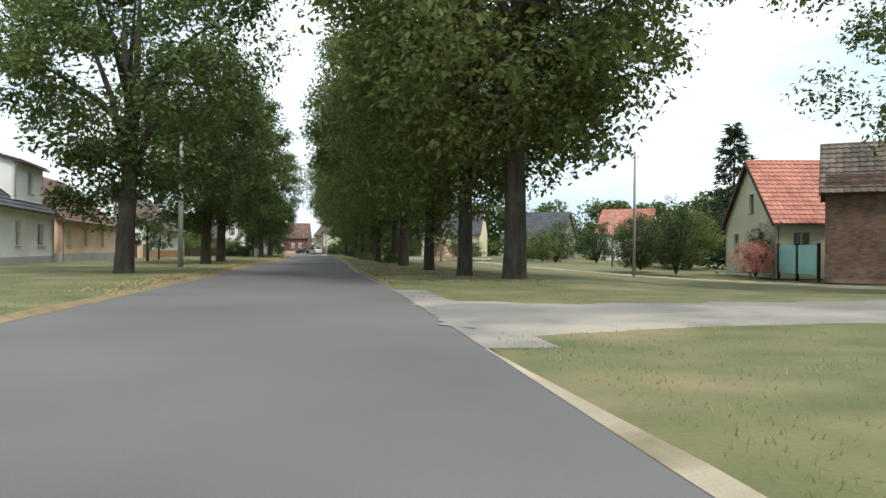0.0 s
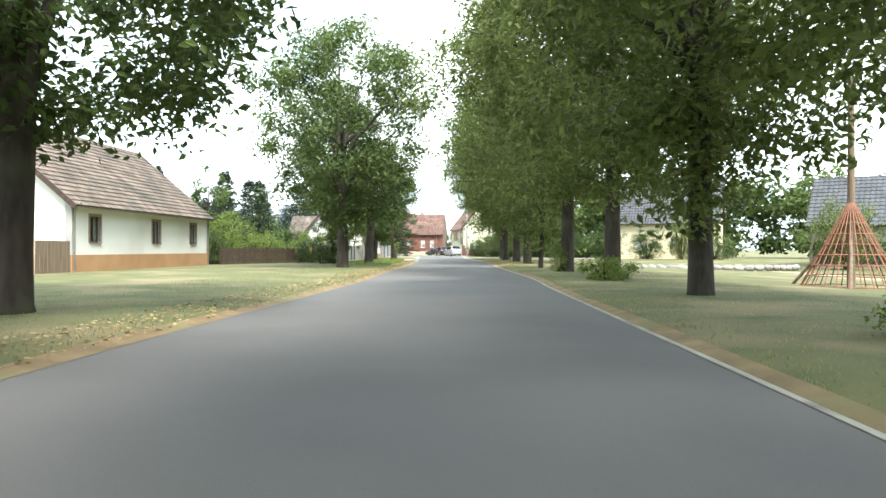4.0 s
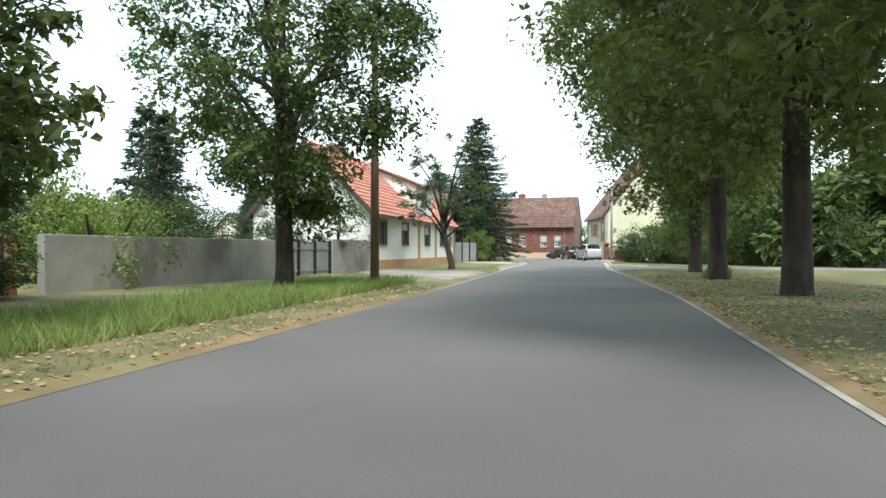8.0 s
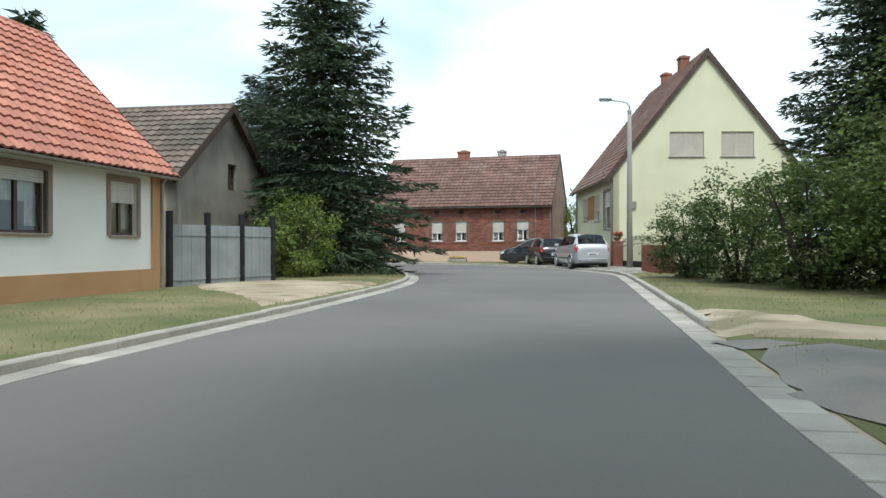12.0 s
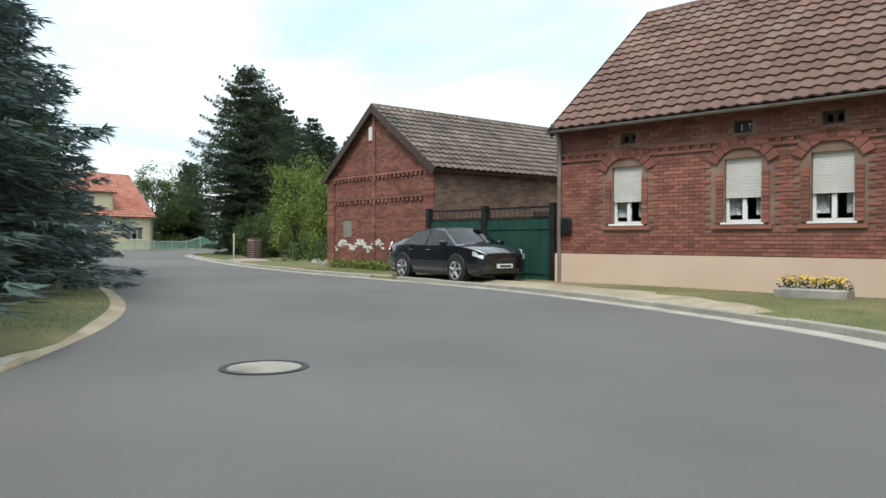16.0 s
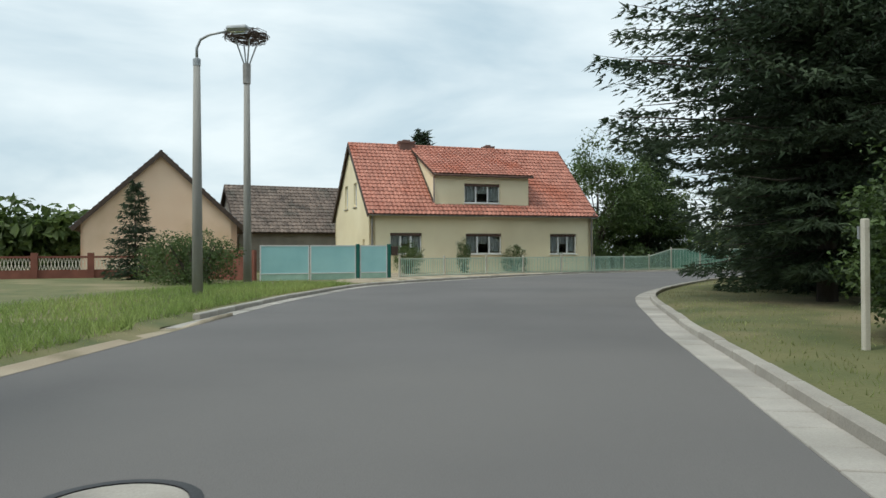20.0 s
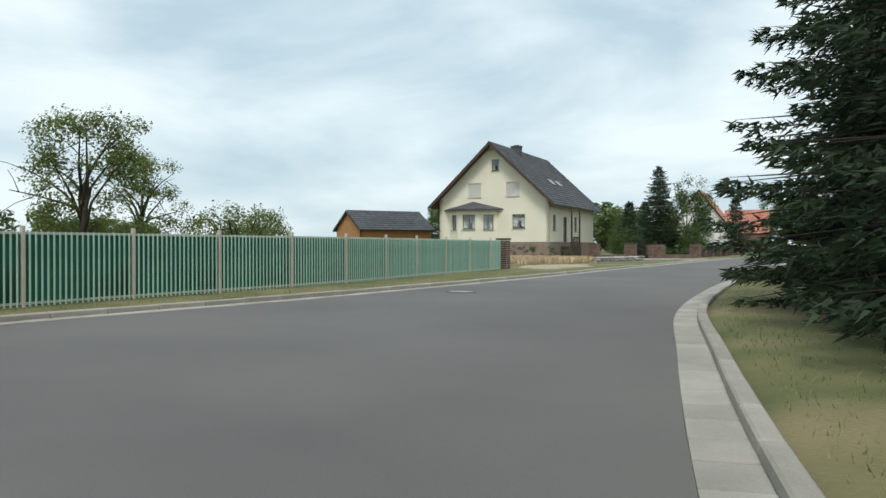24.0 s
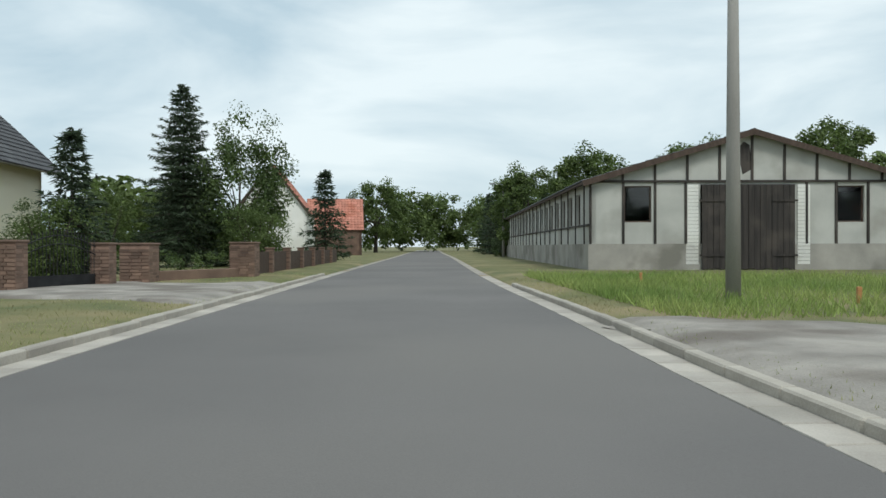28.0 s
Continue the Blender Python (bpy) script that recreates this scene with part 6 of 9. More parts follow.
def iron_panel(p, q, h, label, wall_h=0.42, arch=0.28, name="iron_fence", spikes=True, gate=False):
    t = thing(name, along(p, q), label, "gate" if gate else "fence")
    L = dist(p, q)
    if wall_h:
        b = B()
        n = round(L / 0.26)
        for c in range(int(wall_h / 0.083)):
            for i in range(n):
                o = 0.5 * (c % 2)
                a0, a1 = L * (i + o) / n, min(L, L * (i + 1 + o) / n)
                if a1 - a0 > 0.05:
                    b.box(a0 + 0.009, a1 - 0.009, -0.13, 0.13, c * 0.083, c * 0.083 + 0.065)
        part("plinth_wall", B().box(0, L, -0.125, 0.125, -0.2, int(wall_h / 0.083) * 0.083 - 0.024), MORTAR_W, t)
        tagged(part("bricks", b, BRICK_T, t), "dark clinker bricks in courses", kind="stuff")
    n = max(6, round(L / 0.12))
    for k in range(n):
        x = 0.06 + (L - 0.12) * k / (n - 1)
        zt = h + arch * math.sin(math.pi * x / L)
        b = B().tube((x, 0, wall_h + 0.05), (x, 0, zt + (0.1 if spikes else 0)), 0.009, 0.009, 5)
        if spikes:
            b.tube((x, 0, zt + 0.08), (x, 0, zt + 0.18), 0.02, 0.002, 5)
        part("bar", b, IRON, t)
    for k in range(2 * (n - 1)):
        x = 0.06 + (L - 0.12) * (k + 0.5) / (2 * (n - 1))
        part("dog_bar", B().tube((x, 0, wall_h + 0.1), (x, 0, wall_h + 0.36), 0.007, 0.007, 4), IRON, t)
    part("rail", B().path([(0, 0, wall_h + 0.36), (L, 0, wall_h + 0.36)], [0.013] * 2, 5), IRON, t)
    pts = [(L * i / 12, 0, h + arch * math.sin(math.pi * i / 12)) for i in range(13)]
    part("rail", B().path(pts, [0.016] * 13, 5), IRON, t)
    part("rail", B().path([(x, y, z - 0.22) for x, y, z in pts], [0.014] * 13, 5), IRON, t)
    part("rail", B().path([(0, 0, wall_h + 0.1), (L, 0, wall_h + 0.1)], [0.016] * 2, 5), IRON, t)
    if gate:
        part("kick_panel", B().box(0.03, L - 0.03, -0.012, 0.012, 0.08, 0.42), IRON, t)
    return t


for k, ar in ((0, 0.25), (1, 0.25), (2, 0.25)):
    (x0, y0), (x1, y1) = PIL[k], PIL[k + 1]
    u, w = (x1 - x0) / dist(PIL[k], PIL[k + 1]), (y1 - y0) / dist(PIL[k], PIL[k + 1])
    mx, my = (x0 + x1) / 2, (y0 + y1) / 2
    iron_panel((x0 + 0.28 * u, y0 + 0.28 * w), (mx - 0.05 * u, my - 0.05 * w), 1.02, "black wrought-iron fence panel on a low brick wall", 0.36, ar + 0.1)
    iron_panel((mx + 0.05 * u, my + 0.05 * w), (x1 - 0.28 * u, y1 - 0.28 * w), 1.02, "black wrought-iron fence panel on a low brick wall", 0.36, ar + 0.1)
    solo("fence_post", B().box(-0.035, 0.035, -0.035, 0.035, -0.2, 1.3, None, 0.006), IRON, "square black iron post between the fence panels", "post", m=pose(mx, my, 0, 0, 0, 13))
iron_panel((-111.33, 255.4), (-111.67, 256.6), 1.2, "small black wrought-iron garden gate", 0.0, 0.2, "iron_gate", gate=True)
iron_panel((-111.83, 257.2), (-112.42, 260.15), 1.15, "black wrought-iron driveway gate leaf", 0.0, 0.35, "iron_gate", gate=True)
iron_panel((-112.46, 260.3), (-113.04, 263.18), 1.15, "black wrought-iron driveway gate leaf", 0.0, 0.35, "iron_gate", gate=True)
# carport with a tiled roof, and the red trailer behind the gate
cp = thing("carport", along((-109.4, 258.0), (-110.5, 263.2)), "small timber shelter with brown roof tiles behind the gate", "shelter")
for x in (0.2, 4.8):
    for y in (-1.0, -2.6):
        part("post", B().box(x - 0.07, x + 0.07, y - 0.07, y + 0.07, 0, 1.85), WOOD_M, cp)
part("beam", B().box(-0.2, 5.2, -1.1, -0.9, 1.8, 1.98).box(-0.2, 5.2, -2.7, -2.5, 1.8, 1.98), WOOD_M, cp)
for m_ in (pose(-0.4, -0.6, 1.92, 0, 0, 0) @ pose(0, 0, 0, 0, 0, 180) @ pose(-5.8, 0, 0, 24), pose(-0.4, -3.0, 1.92, 24)):
    part("slope", B().box(0, 5.8, 0, 1.35, -0.06, 0.0), WOOD_M, cp).matrix_basis = m_
    tile_field(cp, 5.8, 1.35, m_, TILE_D, TILE_D, 0.3, 0.34)
wb_ = thing("board_fence", along((-111.6, 266.0), (-110.5, 266.3)), "white boarded screen behind the driveway gate", "fence")
for k in range(8):
    part("board", B().box(0.14 * k, 0.135 + 0.14 * k, -0.012, 0.012, 0.1, 1.38, None, 0.004), FRAME_W, wb_)
part("rail", B().box(0, 1.1, 0.013, 0.05, 0.35, 0.42).box(0, 1.1, 0.013, 0.05, 1.1, 1.17), FRAME_W, wb_)
tr = thing("trailer", pose(-109.5, 268.4, 0, 0, 0, 20) @ Matrix.Diagonal((0.5, 0.5, 1.25, 1)), "small red trailer with a white tarpaulin edge", "trailer")
part("box", B().box(-1.1, 1.1, -0.7, 0.7, 0.45, 1.0, None, 0.02), M("red_tarpaulin", (0.45, 0.03, 0.025), (0.55, 0.05, 0.04), 2, 30, 0.6), tr)
part("frame", B().box(-1.12, 1.12, -0.72, 0.72, 0.98, 1.04, None, 0.01), FRAME_W, tr)
for s in (-0.75, 0.75):
    part("wheel", B().tube((0, s - 0.08, 0.27), (0, s + 0.08, 0.27), 0.27, 0.27, 18), IRON, tr)

# brick walls and posts before the modern house
for x, y, w, h in ((-128.0, 268.4, 0.62, 1.25), (-127.4, 272.9, 0.62, 1.25), (-130.3, 278.6, 0.55, 1.25), (-129.85, 281.7, 0.5, 1.2), (-129.75, 283.4, 0.85, 1.2), (-128.3, 287.85, 0.85, 1.25)):
    brick_pillar(x, y, w, h, 10, BRICK_B, "brown brick gatepost before the modern house")
run_wall([(-128.0, 268.8), (-127.5, 272.5)], 0.55, 0.3, BRICK_B, "low brown brick garden wall", joints=4)
run_wall([(-129.6, 283.9), (-128.45, 287.4)], 0.4, 0.26, BRICK_B, "low brown brick garden wall", joints=3)
iron_panel((-130.27, 278.95), (-129.9, 281.4), 1.15, "dark iron garden gate between brick posts", 0.0, 0.3, "iron_gate", gate=True)
for k in range(7):
    x, y = -128.6 - 0.85 * k * 0.9 + 0.0, 288.4 + 3.6 * k
    x = -128.4 - 0.155 * 3.6 * k
    brick_pillar(x, y, 0.3, 1.05, 10, BRICK_B, "slim brick fence post along the far verge")
    f_ = thing("board_fence", along((x - 0.03, y + 0.2), (x - 0.53, y + 3.4)), "dark timber fence panel between brick posts", "fence")
    for j in range(16):
        part("board", B().box(0.02 + 0.2 * j, 0.19 + 0.2 * j, -0.015, 0.015, 0.1, 0.95, None, 0.004), WOOD_D, f_)
    part("rail", B().box(0, 3.2, 0.016, 0.05, 0.3, 0.37).box(0, 3.2, 0.016, 0.05, 0.75, 0.82), WOOD_D, f_)
sw = thing("stone_wall", along((-127.0, 266.6), (-126.6, 273.0)), "low dry wall of pale field stones", "wall")
rg = random.Random(12)
st_me = []
for k in range(5):
    bm = bmesh.new()
    bmesh.ops.create_icosphere(bm, subdivisions=2, radius=0.5)
    for v_ in bm.verts:
        v_.co *= 1 + 0.25 * noise.noise(v_.co * 2.2 + Vector((k * 7, 0, 0)))
    me = bpy.data.meshes.new("stone")
    bm.to_mesh(me)
    bm.free()
    me.materials.append(STONE)
    st_me.append(smooth(me))
for row in range(3):
    x = 0.1 * row
    while x < 6.3:
        w_ = rg.uniform(0.22, 0.42)
        ob = part("stone", st_me[rg.randrange(5)], STONE, sw)
        ob.matrix_basis = pose(x + w_ / 2, rg.uniform(-0.04, 0.04), 0.06 + row * 0.15, rg.uniform(-20, 20), rg.uniform(-20, 20), rg.uniform(0, 360)) @ Matrix.Diagonal((w_ * 1.05, 0.34, 0.19, 1))
        x += w_ * 0.95
for x, y, s in ((-113.7, 267.6, 1.0), (-63.6, 206.9, 0.6), (-66.9, 208.3, 0.5)):
    solo("boulder", st_me[1], STONE, "rounded grey granite boulder on the grass", "boulder", m=pose(x, y, 0.2 * s, 10, 0, 40) @ Matrix.Diagonal((1.1 * s, 0.9 * s, 0.85 * s, 1)))
for x, y in ((-115.0, 284.0), (-112.0, 276.8)):
    solo("marker_post", B().box(-0.04, 0.04, -0.04, 0.04, -0.1, 0.4, None, 0.008), WOOD_O, "short orange timber marker stake in the grass", "stake", m=pose(x, y, 0))

# dark garden fence beside the white cottage
df = thing("slat_fence", along((-36.0, 116.2), (-33.3, 126.4)), "dark brown slatted garden fence overgrown by bushes", "fence")
for k in range(48):
    part("slat", B().box(0.05 + 0.22 * k, 0.22 + 0.22 * k, -0.012, 0.012, 0.08, 1.25 + 0.03 * (k % 3), None, 0.004), WOOD_D, df)
part("rail", B().box(0, 10.5, 0.013, 0.06, 0.35, 0.43).box(0, 10.5, 0.013, 0.06, 0.95, 1.03), WOOD_D, df)
for k in range(5):
    part("post", B().box(2.6 * k - 0.05, 2.6 * k + 0.05, 0.05, 0.15, -0.2, 1.35), WOOD_D, df)
solo("gate_post", B().box(-0.1, 0.1, -0.1, 0.1, -0.2, 1.45, None, 0.015), WOOD_O, "orange timber post beside the garden wall", "post", m=pose(-33.1, 126.3, 0))

# gate and fence of the cottages on the avenue
cg = thing("board_gate", along((-32.8, 86.6), (-33.6, 93.0)), "brown boarded yard gate with dark posts", "gate")
for k in range(20):
    part("board", B().box(0.1 + 0.31 * k, 0.39 + 0.31 * k, -0.015, 0.015, 0.3, 1.6, None, 0.004), M("brown_gate_board", (0.16, 0.075, 0.045), (0.22, 0.11, 0.07), 2, 40, 0.7) if k == 0 else bpy.data.materials["brown_gate_board"], cg)
for x in (0.0, 2.1, 4.2, 6.35):
    part("post", B().box(x - 0.07, x + 0.07, -0.07, 0.07, -0.2, 1.8), WOOD_D, cg)
run_wall([(-33.65, 93.2), (-33.8, 94.8)], 1.65, 0.25, PEACH_P, "short peach rendered wall beside the gate", joints=2)
cg2 = thing("board_gate", along((-33.85, 95.0), (-34.2, 97.8)), "pale boarded side gate with dark foot", "gate")
for k in range(9):
    part("board", B().box(0.05 + 0.3 * k, 0.33 + 0.3 * k, -0.015, 0.015, 0.1, 1.55, None, 0.004), WOOD_M, cg2)

# lattice fence of the peach house
lf = thing("lattice_fence", along((-105.9, 186.0), (-107.6, 193.2)), "reddish timber fence with white lattice panels", "fence")
RED_WOOD = M("red_brown_timber", (0.17, 0.055, 0.035), (0.24, 0.085, 0.055), 2, 40, 0.7)
for k in range(4):
    part("post", B().box(2.4 * k - 0.14, 2.4 * k + 0.14, -0.14, 0.14, -0.2, 1.3), RED_WOOD, lf)
for k in range(3):
    part("board", B().box(2.4 * k + 0.14, 2.4 * k + 2.26, -0.05, 0.05, 0.0, 0.5).box(2.4 * k + 0.14, 2.4 * k + 2.26, -0.06, 0.06, 1.05, 1.15), RED_WOOD, lf)
    b = B()
    for j in range(14):
        x = 2.4 * k + 0.2 + 0.15 * j
        b.tube((x, 0, 0.5), (x + 0.12, 0, 1.05), 0.018, 0.018, 4).tube((x + 0.12, 0, 0.5), (x, 0, 1.05), 0.018, 0.018, 4)
    part("lattice", b, BEIGE_P, lf, "pale lattice panel")
run_wall([(-107.6, 193.4), (-101.2, 199.2)], 1.35, 0.12, RED_WOOD, "reddish boarded fence behind the shrub", joints=1.6)

# iron fence, pillar and flower pot beside the cream house
brick_pillar(-31.0, 195.0, 0.5, 1.35, 20, BRICK_O, "red brick gatepost with a flower pot")
iron_panel((-30.7, 194.7), (-28.6, 191.0), 1.35, "black spiked iron gate beside the cream house", 0.0, 0.15, "iron_gate", gate=True)
iron_panel((-28.5, 190.8), (-26.6, 187.4), 1.35, "black spiked iron gate beside the cream house", 0.0, 0.15, "iron_gate", gate=True)
fpot = thing("flower_pot", pose(-31.0, 195.0, 1.42), "terracotta bowl of red geraniums on the gatepost", "flower pot")
part("bowl", B().rings([(0.1, 0), (0.2, 0.14), (0.21, 0.16), (0.17, 0.15)], 14), BRICK_O, fpot)
v_, f_ = leaf_arrays(np.array([[0.0, 0, 0.28, 0.22], [0.12, 0.05, 0.3, 0.18]]), 120, 0.2, 0.07, 3)
part("leaves", npmesh("leaves", v_, f_), LEAF_G, fpot)
v_, f_ = leaf_arrays(np.array([[0.0, 0, 0.42, 0.16], [0.15, 0.0, 0.4, 0.14], [-0.15, 0.05, 0.38, 0.14]]), 70, 0.15, 0.06, 4)
part("blossoms", npmesh("blossoms", v_, f_), FLOWER_R, fpot)
bw_ = thing("board_fence", along((-32.2, 184.6), (-33.2, 186.8)), "short red-brown fence beside the lamp post", "fence")
for k in range(11):
    part("board", B().box(0.2 * k, 0.19 + 0.2 * k, -0.015, 0.015, 0.05, 1.2, None, 0.004), RED_WOOD, bw_)
bw_.matrix_basis = along((-29.0, 187.2), (-26.8, 184.6))
# trough of yellow flowers, wall lantern, notice board, sign post
trg = thing("planter", pose(-43.3, 205.0, 0.06, 0, 0, 4), "rough stone trough planted with yellow flowers", "planter")
part("trough", B().box(-0.65, 0.65, -0.25, 0.25, 0, 0.2, None, 0.03), STONE, trg)
v_, f_ = leaf_arrays(np.array([[x, 0.0, 0.26, 0.2] for x in np.linspace(-0.5, 0.5, 7)]), 60, 0.2, 0.06, 5)
part("leaves", npmesh("leaves", v_, f_), LEAF_G, trg)
v_, f_ = leaf_arrays(np.array([[x, 0.0, 0.36, 0.14] for x in np.linspace(-0.5, 0.5, 7)]), 30, 0.15, 0.06, 6)
part("blossoms", npmesh("blossoms", v_, f_), FLOWER_Y, trg)
lan = thing("letter_box", along(pr, qr), "black oval letter box on the brick wall", "letter box")
part("box", B().box(0.18, 0.5, -0.16, -0.03, 1.3, 1.75, None, 0.05), IRON, lan)
nb = thing("notice_board", pose(-33.9, 145.8, 0, 0, 0, -70), "small white notice on a thin post", "sign")
part("post", B().tube((0, 0, -0.2), (0, 0, 1.5), 0.025, 0.025, 8), STEEL, nb)
pl_ = part("plate", B().box(-0.2, 0.2, -0.035, -0.025, 1.2, 1.52, None, 0.004), FRAME_W, nb)
for k in range(4):
    part("text_bar", B().box(-0.15, 0.15 - 0.04 * (k % 2), -0.038, -0.0355, 1.27 + 0.06 * k, 1.295 + 0.06 * k), FRAME_G, pl_)
sp_ = thing("sign_post", pose(-77.3, 209.1, 0), "thin pale marker post at the kerb", "post")
part("post", B().box(-0.035, 0.035, -0.035, 0.035, -0.2, 1.5, None, 0.008), FPOST, sp_)
part("plate", B().box(-0.06, -0.035, -0.05, 0.05, 1.28, 1.42), STEEL, sp_)

# climbing cone, stone ring, benches and gates on the green
tp = thing("climbing_frame", pose(-2.0, 93.0, -0.4), "timber pole with a cone of rust-red climbing net", "climbing frame")
part("pole", B().path([(0, 0, -0.2), (0, 0, 7.2)], [0.13, 0.1], 10), WOOD_M, tp)
b = B()
RUST = M("rust_red_net", (0.24, 0.1, 0.06), (0.34, 0.16, 0.1), 2, 30, 0.8)
for k in range(26):
    a = k * 2 * math.pi / 26
    b.tube((1.7 * math.cos(a), 1.7 * math.sin(a), 0), (0.1 * math.cos(a), 0.1 * math.sin(a), 3.1), 0.02, 0.02, 4)
for j in range(9):
    r, z = 1.7 - 0.18 * j, 0.34 * j + 0.05
    b.path([(r * math.cos(a), r * math.sin(a), z) for a in np.linspace(0, 2 * math.pi, 25)], [0.018] * 25, 4)
part("net", b, RUST, tp)
for a in (0.3, 2.4, 4.4):
    part("brace", B().tube((2.3 * math.cos(a), 2.3 * math.sin(a), 0), (0, 0, 2.6), 0.06, 0.05, 8), WOOD_M, tp)
sr = thing("stone_ring", pose(-1.5, 126.5, -0.35), "low kerb ring of grey stones on the green", "stone edging")
for k in range(26):
    ob = part("stone", st_me[k % 5], STONE, sr)
    a = math.pi + k * math.pi / 25
    ob.matrix_basis = pose(6.5 * math.cos(a), 2.5 * math.sin(a), 0.2, 0, 0, math.degrees(a) + 90) @ Matrix.Diagonal((0.95, 0.45, 0.5, 1))
sheet_gate((7.5, 131.0), (13.5, 128.2), 1.8, GATE_G, "dark green yard gate across the green", 3)
sheet_gate((17.4, 57.9), (17.3, 53.1), 1.6, TURQ, "pale turquoise yard gate beside the barn", 2)
bn = thing("bench", pose(15.2, 58.8, -0.4, 0, 0, -20), "simple timber bench under the roses", "bench")
part("seat", B().box(-1.1, 1.1, -0.2, 0.2, 0.42, 0.48, None, 0.01), WOOD_M, bn)
for s in (-0.9, 0.9):
    part("leg", B().box(s - 0.06, s + 0.06, -0.16, 0.16, 0, 0.42), WOOD_M, bn)
for x, y in ((-59.8, 205.9), (-61.4, 206.0), (-58.4, 205.8), (-57.2, 205.8)):
    v_, f_ = leaf_arrays(np.array([[dx, 0.0, 0.25, 0.28] for dx in (-0.35, 0.0, 0.35)]), 90, 0.3, 0.22, int(-x * 10), 0.2, 0.16)
    solo("flower_bed", npmesh("flower_bed", np.maximum(v_, [-9, -9, 0.02]), f_), LEAF_B, "clump of long green lily leaves by the barn", "plant", m=pose(x, y, 0))


# ---- parked cars ----
def car_paint(name, c, rough=0.25, metal=0.0):
    return M(name, tuple(v * 0.92 for v in c), c, 0.8, 30, rough, metal, bump=0, coat=1.0)


PAINT_BK, PAINT_SV, PAINT_GR = car_paint("black_paint", (0.012, 0.012, 0.016)), car_paint("silver_paint", (0.46, 0.48, 0.5), 0.35, 0.25), car_paint("dark_grey_paint", (0.03, 0.033, 0.042))
TYRE = M("tyre_rubber", (0.018, 0.018, 0.018), (0.03, 0.03, 0.03), 3, 40, 0.85, bump=0.2)
ALLOY = M("alloy_rim", (0.5, 0.5, 0.5), (0.6, 0.6, 0.6), 3, 40, 0.35, 0.9, bump=0)
LAMP_R = M("red_lamp_glass", (0.4, 0.015, 0.012), (0.5, 0.02, 0.015), 3, 30, 0.15, bump=0, coat=1.0)
LAMP_W = M("clear_lamp", (0.65, 0.66, 0.68), (0.75, 0.76, 0.78), 3, 30, 0.1, 0.4, bump=0, coat=1.0)
TRIM = M("black_trim", (0.015, 0.015, 0.015), (0.025, 0.025, 0.025), 3, 30, 0.6, bump=0)


# one row a station, from nose to tail: x of the flank, the belt and the roof edge; heights of flank, belt, glass top, roof edge and centre; half widths of flank, belt, glass top and roof edge; how the side is closed towards the next station
SALOON = [
    (2.17, 2.17, 2.16, 0.26, 0.54, 0.72, 0.75, 0.76, 0.78, 0.62, 0.59, 0.56, 0.50, "b"), (2.05, 2.02, 1.97, 0.21, 0.62, 0.82, 0.84, 0.85, 0.88, 0.80, 0.76, 0.72, 0.62, "b"),
    (1.74, 1.72, 1.66, 0.20, 0.68, 0.895, 0.91, 0.925, 0.955, 0.87, 0.83, 0.79, 0.68, "b"), (1.29, 1.38, 1.38, 0.20, 0.70, 0.935, 0.945, 0.96, 1.0, 0.885, 0.845, 0.80, 0.70, "b"),
    (0.95, 1.16, 1.14, 0.20, 0.71, 0.955, 0.965, 0.98, 1.04, 0.885, 0.845, 0.80, 0.74, "g"), (0.66, 0.66, 0.34, 0.20, 0.71, 0.96, 1.36, 1.40, 1.445, 0.885, 0.845, 0.60, 0.545, "g"),
    (-0.14, -0.14, -0.16, 0.20, 0.71, 0.96, 1.395, 1.435, 1.475, 0.885, 0.845, 0.615, 0.56, "p"), (-0.24, -0.24, -0.26, 0.20, 0.71, 0.962, 1.395, 1.435, 1.475, 0.885, 0.845, 0.615, 0.56, "g"),
    (-0.92, -0.96, -0.84, 0.20, 0.71, 0.975, 1.35, 1.395, 1.44, 0.885, 0.84, 0.605, 0.55, "p"), (-0.97, -1.0, -0.87, 0.20, 0.71, 0.975, 1.345, 1.39, 1.435, 0.885, 0.84, 0.604, 0.55, "g"),
    (-1.29, -1.40, -1.12, 0.20, 0.73, 0.99, 1.25, 1.32, 1.37, 0.885, 0.835, 0.625, 0.56, "b"), (-1.62, -1.70, -1.78, 0.21, 0.75, 1.0, 1.03, 1.05, 1.09, 0.88, 0.82, 0.76, 0.66, "b"),
    (-2.10, -2.12, -2.14, 0.24, 0.75, 0.98, 1.0, 1.02, 1.045, 0.84, 0.77, 0.72, 0.64, "b"), (-2.30, -2.30, -2.28, 0.3, 0.66, 0.86, 0.93, 0.96, 0.98, 0.76, 0.70, 0.66, 0.58, "b"),
    (-2.36, -2.35, -2.33, 0.34, 0.58, 0.7, 0.8, 0.84, 0.86, 0.70, 0.64, 0.6, 0.5, "b")]
